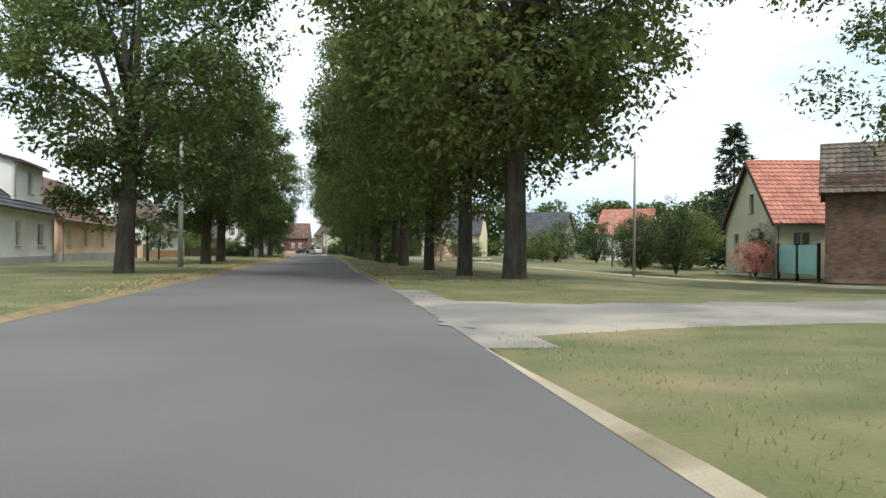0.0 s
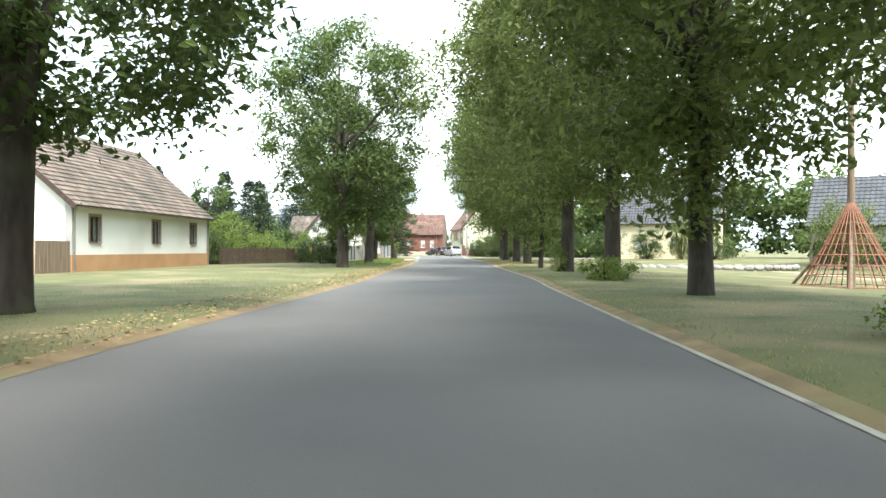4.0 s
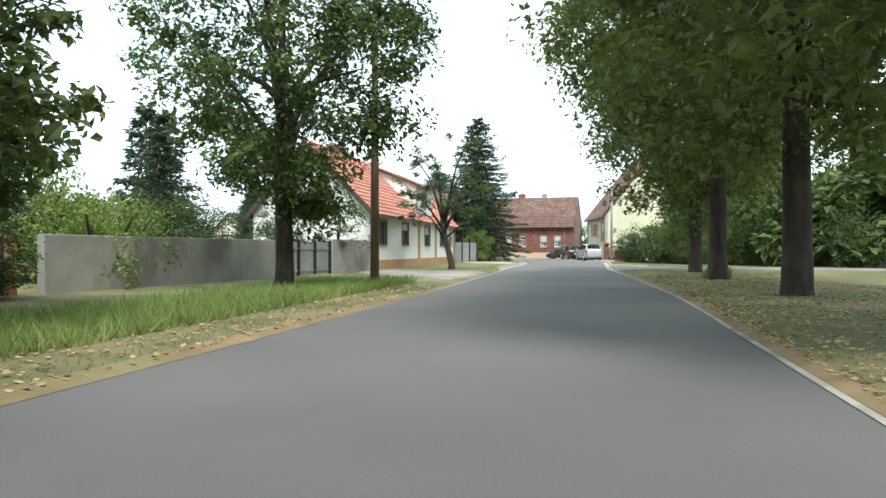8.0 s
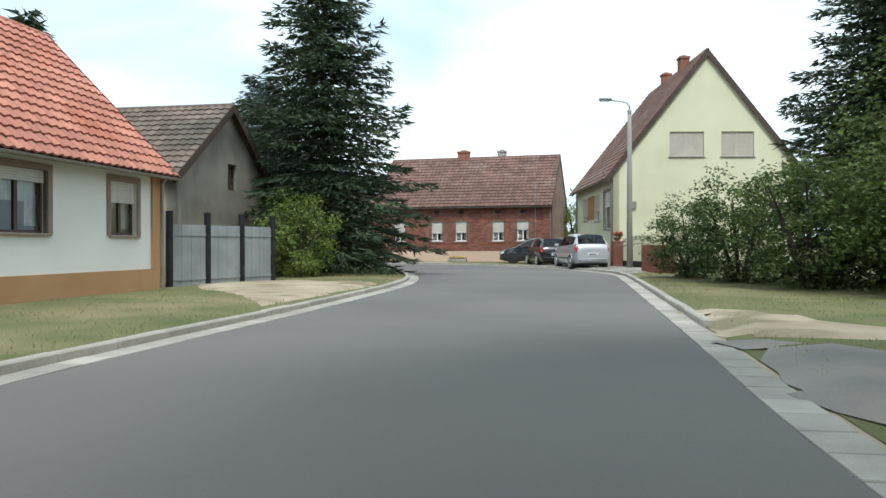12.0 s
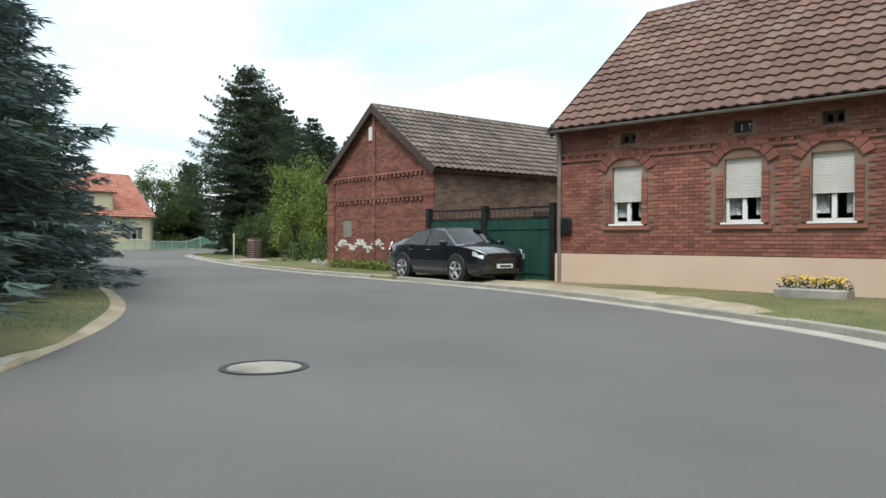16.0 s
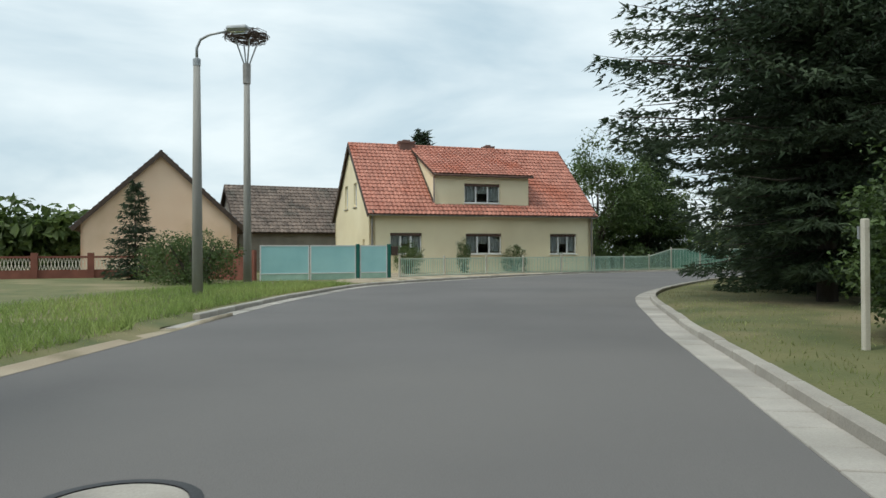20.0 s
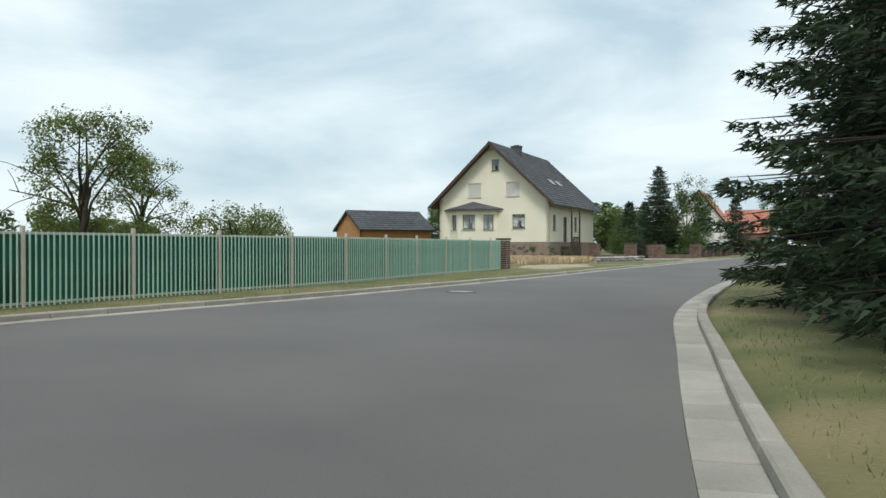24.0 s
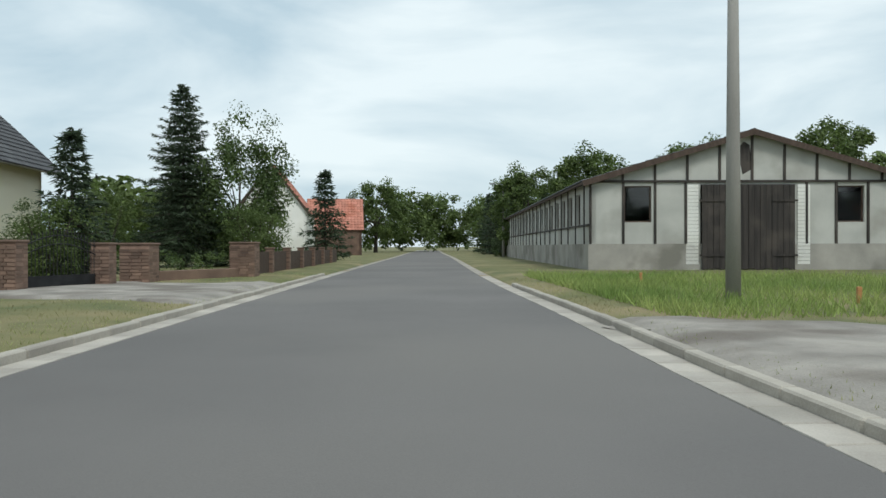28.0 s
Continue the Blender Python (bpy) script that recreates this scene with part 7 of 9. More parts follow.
CARRIER = [
    (2.23, 2.23, 2.22, 0.28, 0.50, 0.64, 0.67, 0.68, 0.70, 0.58, 0.54, 0.50, 0.46, "b"), (2.10, 2.07, 2.03, 0.22, 0.58, 0.76, 0.79, 0.805, 0.83, 0.79, 0.74, 0.70, 0.62, "b"),
    (1.80, 1.78, 1.72, 0.20, 0.66, 0.89, 0.92, 0.94, 0.97, 0.87, 0.82, 0.78, 0.68, "b"), (1.375, 1.42, 1.42, 0.20, 0.72, 0.97, 0.99, 1.01, 1.05, 0.88, 0.84, 0.80, 0.70, "b"),
    (1.02, 1.22, 1.24, 0.20, 0.76, 1.0, 1.01, 1.03, 1.09, 0.88, 0.845, 0.80, 0.74, "g"), (0.70, 0.72, 0.26, 0.20, 0.78, 1.02, 1.46, 1.52, 1.58, 0.88, 0.845, 0.67, 0.60, "g"),
    (-0.10, -0.10, -0.13, 0.20, 0.80, 1.04, 1.50, 1.56, 1.62, 0.88, 0.845, 0.69, 0.62, "p"), (-0.20, -0.20, -0.23, 0.20, 0.80, 1.045, 1.50, 1.56, 1.62, 0.88, 0.845, 0.69, 0.62, "g"),
    (-1.00, -1.00, -1.02, 0.20, 0.82, 1.07, 1.48, 1.54, 1.60, 0.88, 0.845, 0.685, 0.62, "p"), (-1.10, -1.10, -1.12, 0.20, 0.82, 1.075, 1.48, 1.54, 1.60, 0.88, 0.845, 0.685, 0.62, "g"),
    (-1.70, -1.86, -1.74, 0.22, 0.84, 1.10, 1.42, 1.49, 1.55, 0.87, 0.835, 0.68, 0.61, "b"), (-2.10, -2.16, -2.14, 0.26, 0.84, 1.08, 1.09, 1.1, 1.12, 0.83, 0.79, 0.75, 0.68, "b"),
    (-2.24, -2.24, -2.24, 0.30, 0.74, 0.92, 0.97, 1.0, 1.02, 0.77, 0.73, 0.70, 0.62, "b"), (-2.28, -2.28, -2.28, 0.34, 0.6, 0.74, 0.8, 0.83, 0.85, 0.72, 0.67, 0.62, 0.52, "b")]


def car(m, paint, label, L=4.57, W=1.77, H=1.475, base=2.58, table=SALOON, rails=False, rim_mat=None):
    """A parked car: x forward, the middle of the wheelbase near the origin."""
    t = thing("car", m, label, "car", "parked cars")
    k = (L / (table[0][0] - table[-1][0]), W / 1.77, H / max(r[8] for r in table))
    V, sides = [], []
    for xl, xb, xt, z0, z4, z5, z6, z7, z9, w3, w5, w6, w7, kind in table:
        row = [(xl, 0, z0), (xl, w3 * 0.86, z0), (xl, w3 * 0.965, z0 + 0.09), (xl, w3, z0 + 0.28 * min(1, z4 * 1.4)), (xl * 0.5 + xb * 0.5, w3 * 0.992, z4), (xb * 0.9 + xl * 0.1, w3 * 0.96, z5 - 0.05), (xb, w5, z5), (xt * 0.97 + xb * 0.03, w6, z6), (xt, w7, z7), (xt, w7 * 0.6, z7 + (z9 - z7) * 0.75), (xt, 0, z9)]
        V.append([Vector((x * k[0], y * k[1], z * k[2])) for x, y, z in row])
        sides.append(kind)
    n = len(V[0])
    body, glass_, post = B(), B(), B()

    def quad(b, pts, s):
        q = [(p.x, p.y * s, p.z) for p in pts]
        b.add(q if s > 0 else q[::-1], [(0, 1, 2, 3)])

    screen = [i for i, c in enumerate(sides) if c == "g"]
    first, last = screen[0], screen[-1] + 1
    for i in range(len(V) - 1):
        for j in range(n - 1):
            pts = [V[i][j], V[i][j + 1], V[i + 1][j + 1], V[i + 1][j]]
            to = body
            if j == 6 and sides[i] in "gp":
                to = glass_ if sides[i] == "g" else post
            if j >= 8 and i in (first, last):
                to = glass_
            for s in (1, -1):
                quad(to, pts, s)
    for ring in (V[0], V[-1]):
        pts = [(p.x, p.y, p.z) for p in ring] + [(p.x, -p.y, p.z) for p in ring[-2:0:-1]]
        body.add(pts if ring is V[-1] else pts[::-1], [tuple(range(len(pts)))])

    def welded(b, name, mat, lab="", parent=t):
        bm = bmesh.new()
        me = b.mesh(name)
        bm.from_mesh(me)
        bmesh.ops.remove_doubles(bm, verts=bm.verts, dist=0.0005)
        bmesh.ops.recalc_face_normals(bm, faces=bm.faces)
        if name != "body":
            for f in bm.faces:
                c = f.calc_center_median()
                if f.normal.dot(c - Vector((max(-0.9, min(0.4, c.x)), 0, 0.7))) < 0:
                    f.normal_flip()
        for e in bm.edges:
            e.smooth = len(e.link_faces) == 2 and e.calc_face_angle(0) < radians(38)
        bm.to_mesh(me)
        bm.free()
        return part(name, me, mat, parent, lab, soft=True)

    welded(body, "body", paint)
    welded(post, "pillar", TRIM, "black window pillars")
    welded(glass_, "glazing", GLASS_D, "tinted car windows").visible_shadow = False

    def lens(name, mat, i, j0, j1, u0, u1, lab=""):
        """A lamp that follows the bodywork between two stations, as a shallow shell."""
        for s in (1, -1):
            b = B()
            pts = []
            for u in (u0, u1):
                for j in (j0, j1):
                    lo, hi, e = int(j), min(int(j) + 1, n - 1), j - int(j)
                    p = V[i][lo].lerp(V[i][hi], e).lerp(V[i + 1][lo].lerp(V[i + 1][hi], e), u)
                    pts.append(p)
            out = Vector((0.014 if i < 5 else -0.014, 0.014, 0.006))
            for a in range(4):
                for c in range(3):
                    q = [pts[0].lerp(pts[2], (a + da) / 4).lerp(pts[1].lerp(pts[3], (a + da) / 4), (c + dc) / 3) + out for da, dc in ((0, 0), (0, 1), (1, 1), (1, 0))]
                    quad(b, q, s)
            rim = [pts[0], pts[1], pts[3], pts[2]]
            for a in range(4):
                quad(b, [rim[a], rim[(a + 1) % 4], rim[(a + 1) % 4] + out, rim[a] + out], s)
            part(name, b, mat, t, lab)

    lens("headlight", LAMP_W, 0, 4.35, 7, 0.3, 1.0, "clear swept-back headlight")
    lens("headlight", LAMP_W, 1, 4.35, 6.6, 0.0, 0.5)
    lens("tail_light", LAMP_R, len(V) - 3, 4, 7, -0.55, 0.98, "red tail light")
    zb = table[5][5] * k[2]
    part("cabin", B().box(-1.3, 0.6, -0.62, 0.62, 0.4, zb - 0.06, None, 0.05).box(0.72, 1.0, -0.6, 0.6, zb - 0.15, zb + 0.02, None, 0.04), TRIM, t, "dark seats and dashboard")
    for x in (-0.45, -1.25):
        for s in (-1, 1):
            part("seat_back", B().box(x - 0.08, x + 0.08, s * 0.35 - 0.22, s * 0.35 + 0.22, zb - 0.4, zb + 0.12, None, 0.05).box(x - 0.05, x + 0.04, s * 0.35 - 0.12, s * 0.35 + 0.12, zb + 0.13, zb + 0.29, None, 0.04), TRIM, t)
    hw = 0.885 * k[1]
    for x in (base / 2, -base / 2):
        for s in (-1, 1):
            y = s * (hw - 0.1)
            part("wheel_arch", B().tube((x, s * (hw - 0.25), 0.34), (x, s * (hw + 0.005), 0.34), 0.37, 0.37, 28), TRIM, t)
            part("arch_lip", B().path([(x + 0.385 * math.cos(a), s * (hw - 0.004), 0.34 + 0.385 * math.sin(a)) for a in np.linspace(-0.3, math.pi + 0.3, 22)], [0.017] * 22, 6), paint, t, soft=True)
            wheel = part("tyre", B().path([(x, y - 0.1 * s, 0.315), (x, y - 0.08 * s, 0.315), (x, y + 0.085 * s, 0.315), (x, y + 0.12 * s, 0.315)], [0.27, 0.318, 0.318, 0.29], 28), TYRE, t)
            part("rim", B().tube((x, y + 0.1 * s, 0.315), (x, y + 0.123 * s, 0.315), 0.225, 0.22, 24), TRIM, wheel)
            sp = B()
            for q in range(5):
                a = q * 2 * math.pi / 5 + 0.3
                sp.tube((x + 0.03 * math.cos(a), y + 0.132 * s, 0.315 + 0.03 * math.sin(a)), (x + 0.215 * math.cos(a), y + 0.124 * s, 0.315 + 0.215 * math.sin(a)), 0.045, 0.036, 6)
            sp.path([(x + 0.225 * math.cos(a), y + 0.122 * s, 0.315 + 0.225 * math.sin(a)) for a in np.linspace(0, 2 * math.pi, 29)], [0.02] * 29, 5)
            part("spokes", sp, rim_mat or ALLOY, wheel, "five-spoke wheel")
    for s in (-1, 1):
        mp = V[4][6] * 0.45 + V[5][6] * 0.55
        part("mirror", B().box(-0.09, 0.07, -0.11, 0.11, -0.065, 0.075, None, 0.04), paint, t).matrix_basis = pose(mp.x - 0.04, s * (mp.y + 0.13), mp.z + 0.06, 0, 0, s * 8)
        part("moulding", B().box(-base / 2 + 0.44, base / 2 - 0.44, s * hw - 0.014, s * hw + 0.012, 0.5, 0.545, None, 0.006), TRIM, t)
        part("sill", B().box(-base / 2 + 0.4, base / 2 - 0.4, s * (hw - 0.06) - 0.02, s * (hw - 0.06) + 0.02, 0.19, 0.26, None, 0.01), TRIM, t)
        for x in (-0.02, -0.88):
            part("handle", B().box(x - 0.1, x + 0.1, s * (hw - 0.016) - 0.022, s * (hw - 0.016) + 0.022, zb - 0.15, zb - 0.115, None, 0.01), paint, t)
        for x in (0.7, -0.18, -0.98):
            b = B()
            for j in (2, 3, 4, 5):
                q = []
                for xx, jj in ((x, j), (x, j + 1), (x + 0.012, j + 1), (x + 0.012, j)):
                    i = max(a for a in range(len(V) - 1) if V[a][jj].x >= xx)
                    p = V[i][jj].lerp(V[i + 1][jj], (V[i][jj].x - xx) / max(1e-6, V[i][jj].x - V[i + 1][jj].x))
                    q.append(p + Vector((0, 0.003, 0)))
                quad(b, q, s)
            part("door_gap", b, TRIM, t)
        part("fog_lamp", B().box(-0.05, 0.02, -0.11, 0.11, -0.05, 0.05, None, 0.02), LAMP_W, t).matrix_basis = pose(V[1][3].x - 0.02, s * 0.62, 0.36, 0, 0, -s * 30)
    xf, xr = V[0][3].x, V[-1][3].x
    part("grille", B().box(xf - 0.1, xf + 0.006, -0.38, 0.38, 0.5, 0.62, None, 0.02).box(xf - 0.1, xf + 0.01, -0.5, 0.5, 0.28, 0.38, None, 0.02), TRIM, t)
    for x, sg in ((xf + 0.016, 1), (xr - 0.008, -1)):
        z = 0.44 if sg > 0 else 0.66 * k[2]
        pl = part("number_plate", B().box(x - 0.012, x + 0.012, -0.26, 0.26, z - 0.055, z + 0.055, None, 0.004), FRAME_W, t, "white plate with plain bars")
        part("text_bar", B().box(x + sg * 0.013 - 0.002, x + sg * 0.013 + 0.002, -0.17, 0.2, z - 0.025, z + 0.025), TRIM, pl)
    part("bumper", B().box(xr - 0.04, xr + 0.2, -hw * 0.8, hw * 0.8, 0.34, 0.54, None, 0.07), paint, t, soft=True)
    part("underside", B().box(xr + 0.3, xf - 0.3, -hw * 0.8, hw * 0.8, 0.17, 0.3), TRIM, t)
    if rails:
        for s in (-1, 1):
            part("roof_rail", B().path([(V[i][8].x, s * V[i][8].y, V[i][8].z + dz) for i, dz in ((5, 0.0), (6, 0.05), (8, 0.05), (10, 0.0))], [0.018] * 4, 6), STEEL, t)
    part("wiper", B().tube((V[first][10].x - 0.05, 0.1, V[first][10].z + 0.03), (V[first][8].x - 0.12, 0.6, V[first][8].z + 0.06), 0.01, 0.01, 5), TRIM, t)
    return t


car(pose(-52.85, 204.35, 0.05, 0, 0, -5), PAINT_BK, "glossy black saloon car parked on the verge")
car(pose(-32.75, 194.0, 0.05, 0, 0, 116), PAINT_SV, "silver people carrier parked on the forecourt", 4.5, 1.8, 1.76, 2.75, CARRIER)
car(pose(-35.5, 198.5, 0.05, 0, 0, 116), PAINT_BK, "black estate car with roof rails parked behind the people carrier", 4.5, 1.78, 1.6, 2.6, CARRIER, True)
car(pose(-37.2, 202.3, 0.05, 0, 0, 196), PAINT_GR, "dark compact car parked below the brick house", 4.35, 1.78, 1.66, 2.6, CARRIER, False, TRIM)


# ---- plants ----
def crown_clumps(rng, n, centre, radii, lump=0.9, hollow=0.55, gaps=0.18):
    """Clump centres filling an uneven crown, with gaps."""
    out = []
    off = rng.uniform(0, 50, 3)
    while len(out) < n:
        d = rng.normal(size=3)
        d /= np.linalg.norm(d)
        bump = 1 + 0.28 * noise.noise(Vector(d * 1.6 + off)) + 0.16 * noise.noise(Vector(d * 4 + off))
        if noise.noise(Vector(d * 2.6 - off)) < -0.5 + gaps:
            if rng.random() < 0.55:
                continue
        r = (hollow + (1 - hollow) * rng.random() ** 0.6) * bump
        p = np.array(centre) + d * r * np.array(radii)
        out.append([*p, lump * rng.uniform(0.65, 1.25)])
    return np.array(out)


def tree_meshes(name, seed, h_fork, height, radius, trunk_r, n_clumps, per, leaf, lean=0.0, skirt=0.0, limbs=8, lump=1.0):
    """A broadleaved tree: bark mesh and crown arrays."""
    rng = np.random.default_rng(seed)
    b = B()
    zc = (h_fork * 0.8 + height) / 2 - skirt
    rz = (height - h_fork * 0.8) / 2 + skirt
    pts = [(0, 0, -0.25), (0, 0, 0.25), (0.03, 0.0, 1.2), (lean * 0.4, 0.05, h_fork), (lean, 0.1, h_fork + (height - h_fork) * 0.35), (lean * 1.3, -0.1, height * 0.84)]
    b.path(pts, [trunk_r * 1.45, trunk_r * 1.12, trunk_r, trunk_r * 0.88, trunk_r * 0.5, trunk_r * 0.1], 14)
    for k in range(limbs):
        a = k * 2.4 + rng.uniform(-0.4, 0.4)
        z0 = h_fork * rng.uniform(0.85, 1.15) + (height - h_fork) * 0.35 * k / limbs
        rr = radius * rng.uniform(0.6, 0.92)
        z1 = zc + rz * rng.uniform(-0.35, 0.65)
        x, y = math.cos(a), math.sin(a)
        b.path([(lean * 0.4, 0.05, z0), (x * rr * 0.22, y * rr * 0.22, z0 + (z1 - z0) * 0.42), (x * rr * 0.6, y * rr * 0.6, z0 + (z1 - z0) * 0.75), (x * rr, y * rr, z1)], [trunk_r * 0.5, trunk_r * 0.36, trunk_r * 0.2, 0.02], 7)
        for j in range(3):
            u = rng.uniform(0.35, 0.9)
            q = np.array([x * rr * u, y * rr * u, z0 + (z1 - z0) * u ** 0.8])
            e = q + rng.normal(size=3) * np.array([0.9, 0.9, 0.8]) * radius * 0.25
            b.path([q, (q + e) / 2 + np.array([0, 0, 0.1]), e], [trunk_r * 0.14, trunk_r * 0.09, 0.012], 5)
    clumps = crown_clumps(rng, n_clumps, (lean, 0, zc), (radius, radius, rz), lump)
    v, f = leaf_arrays(clumps, per, 0.9, leaf, seed + 1)
    core = clumps.copy()
    core[:, 3] *= 0.62
    v2, f2 = leaf_arrays(core, max(6, per // 12), 0.9, leaf * 1.55, seed + 2)
    v, f = np.concatenate([v, v2]), np.concatenate([f, f2 + len(v)])
    return smooth(b.mesh(name + "_trunk")), npmesh(name + "_crown", v, f)


def place_tree(kind, m, label, trunk, crown, leaf_mat, category="tree", group="", bark=None, swing=None):
    t = thing(kind, m, label, category, group)
    part("trunk", trunk, bark or BARK, t)
    top = part("crown", crown, leaf_mat, t)
    if swing:
        top.matrix_basis = pose(*swing) @ Matrix.Diagonal((0.74, 0.74, 0.9, 1))
    return t


LIME = [tree_meshes("lime", 11 + k, hf, h, r, tr, 210, 175, 0.2, lean, 0.0, 10, 1.4) for k, (hf, h, r, tr, lean) in enumerate(((4.2, 16.5, 6.0, 0.32, 0.2), (3.8, 16.0, 5.8, 0.29, -0.3), (4.4, 17.5, 6.3, 0.33, 0.1)))]
MAPLE = [tree_meshes("maple", 31 + k, hf, h, r, tr, 160, 175, 0.2, lean, 0.1, 9, 1.25) for k, (hf, h, r, tr, lean) in enumerate(((3.8, 14.5, 5.3, 0.36, 0.4), (4.0, 15.0, 5.2, 0.33, -0.2)))]
FAR_TREE = tree_meshes("far_tree", 37, 3.4, 14.0, 5.2, 0.4, 130, 110, 0.34, 0.2, 0.6, 7, 1.2)
SLIM = tree_meshes("slim_lime", 44, 2.6, 8.5, 2.3, 0.13, 60, 90, 0.2, 0.2, 0.4, 7, 0.75)
RIGHT_ROW = [(1.2, 43.6, 2), (-0.6, 47.1, 0), (-2.3, 55.3, 1), (-4.3, 66.0, 0), (-5.6, 77.1, 2), (-7.8, 85.4, 1), (-9.5, 96.5, 0), (-11.4, 103.9, 2), (-14.8, 123.6, 1), (-16.5, 133.6, 0), (-18.5, 143.2, 2), (-19.8, 152.8, 1)]
LEFT_ROW = [(-14.6, 46.0, 0), (-17.9, 66.7, 1), (-20.2, 77.6, 0), (-24.8, 109.6, 1), (-25.8, 118.6, 0), (-28.8, 130.8, 1)]
rr_ = random.Random(4)
for x, y, k in RIGHT_ROW:
    sc = rr_.uniform(0.94, 1.06) * (1.3 if y < 44 else 1.0)
    place_tree("lime_tree", pose(x, y, -0.05, 0, 0, rr_.uniform(0, 360)) @ Matrix.Diagonal((sc, sc, sc, 1)), "mature lime tree with dark trunk and dense green crown", *LIME[k], LEAF_L, group="avenue trees along the road")
for x, y, k in LEFT_ROW:
    sc = rr_.uniform(0.94, 1.04) * (0.72 if y > 128 else 0.84 if y > 115 else 1.0)
    one_sided = 115 < y < 128
    place_tree("maple_tree", pose(x, y, -0.02, 0, 0, rr_.uniform(0, 360) * (not one_sided)) @ Matrix.Diagonal((sc, sc, sc, 1)), "mature maple tree with forked dark trunk and spreading crown", *MAPLE[k], LEAF_D, group="avenue trees along the road", swing=(-2.0, -2.0, 1.3) if one_sided else None)
for x, y in ((-28.9, 121.6), (-13.1, 111.4)):
    place_tree("young_lime", pose(x, y, -0.02, 0, 0, x * 30), "young lime tree with a slim trunk and light crown", *SLIM, LEAF_L, group="avenue trees along the road")

# small fruit and street trees
APPLE = tree_meshes("apple_tree", 56, 1.6, 7.4, 3.0, 0.16, 52, 150, 0.13, 0.4, 0.2, 11, 0.8)
for x, y, rot, sc in ((-136.4, 237.6, 20, 1.0), (-140.0, 242.5, 140, 0.85)):
    place_tree("apple_tree", pose(x, y, 0, 0, 0, rot) @ Matrix.Diagonal((sc, sc, sc, 1)), "old open-crowned apple tree beyond the fence", *APPLE, LEAF_L)
SMALL = [tree_meshes("small_tree", 51 + k, 1.7, 4.6, 1.7, 0.1, 34, 60, 0.14, 0.2, 0.2, 6, 0.5) for k in range(2)]
for x, y, k, sc in ((-24.6, 73.4, 0, 0.95), (-28.2, 85.0, 1, 0.8), (-29.9, 122.6, 0, 0.9), (-35.0, 144.4, 1, 0.78)):
    place_tree("young_tree", pose(x, y, 0, 0, 0, x * 40) @ Matrix.Diagonal((sc, sc, sc, 1)), "small crooked fruit tree with a thin crown", *SMALL[k], LEAF_D)


def sparse_tree(x, y, m_, seed, height=7.6, radius=2.6):
    """A crooked fruit tree with an open crown."""
    rng = np.random.default_rng(seed)
    b = B()
    b.path([(0, 0, -0.2), (0.0, 0, 0.4), (-0.3, 0.1, 1.6), (-0.5, 0.2, 2.8)], [0.24, 0.18, 0.15, 0.13], 10)
    cl = []
    for k in range(11):
        a = k * 2.4 + rng.uniform(-0.3, 0.3)
        z0 = 1.7 + 0.12 * k
        r = radius * rng.uniform(0.55, 1.0)
        z1 = 2.4 + (height - 2.6) * (k / 11.0) * rng.uniform(0.7, 1.05) + 0.6
        mid = (-0.45 + math.cos(a) * r * 0.45, math.sin(a) * r * 0.45, z0 + (z1 - z0) * 0.6)
        tip = (-0.45 + math.cos(a) * r, math.sin(a) * r, z1)
        b.path([(-0.4, 0.15, z0), mid, tip], [0.075, 0.045, 0.012], 6)
        for j in range(6):
            u = rng.uniform(0.3, 1.0)
            q = np.array(mid) * (1 - u) + np.array(tip) * u
            e = q + rng.normal(size=3) * np.array([0.5, 0.5, 0.45])
            b.path([q, e], [0.02, 0.006], 4)
            cl.append([*e, rng.uniform(0.22, 0.5)])
    v, f = leaf_arrays(np.array(cl), 95, 0.42, 0.12, seed)
    t = thing("fruit_tree", m_, "crooked fruit tree with an open crown leaning over the lawn", "tree")
    part("trunk", smooth(b.mesh("trunk")), BARK, t)
    part("crown", npmesh("crown", v, f), LEAF_G, t)


sparse_tree(0, 0, pose(-32.4, 152.4, 0, 0, 0, 30), 71)


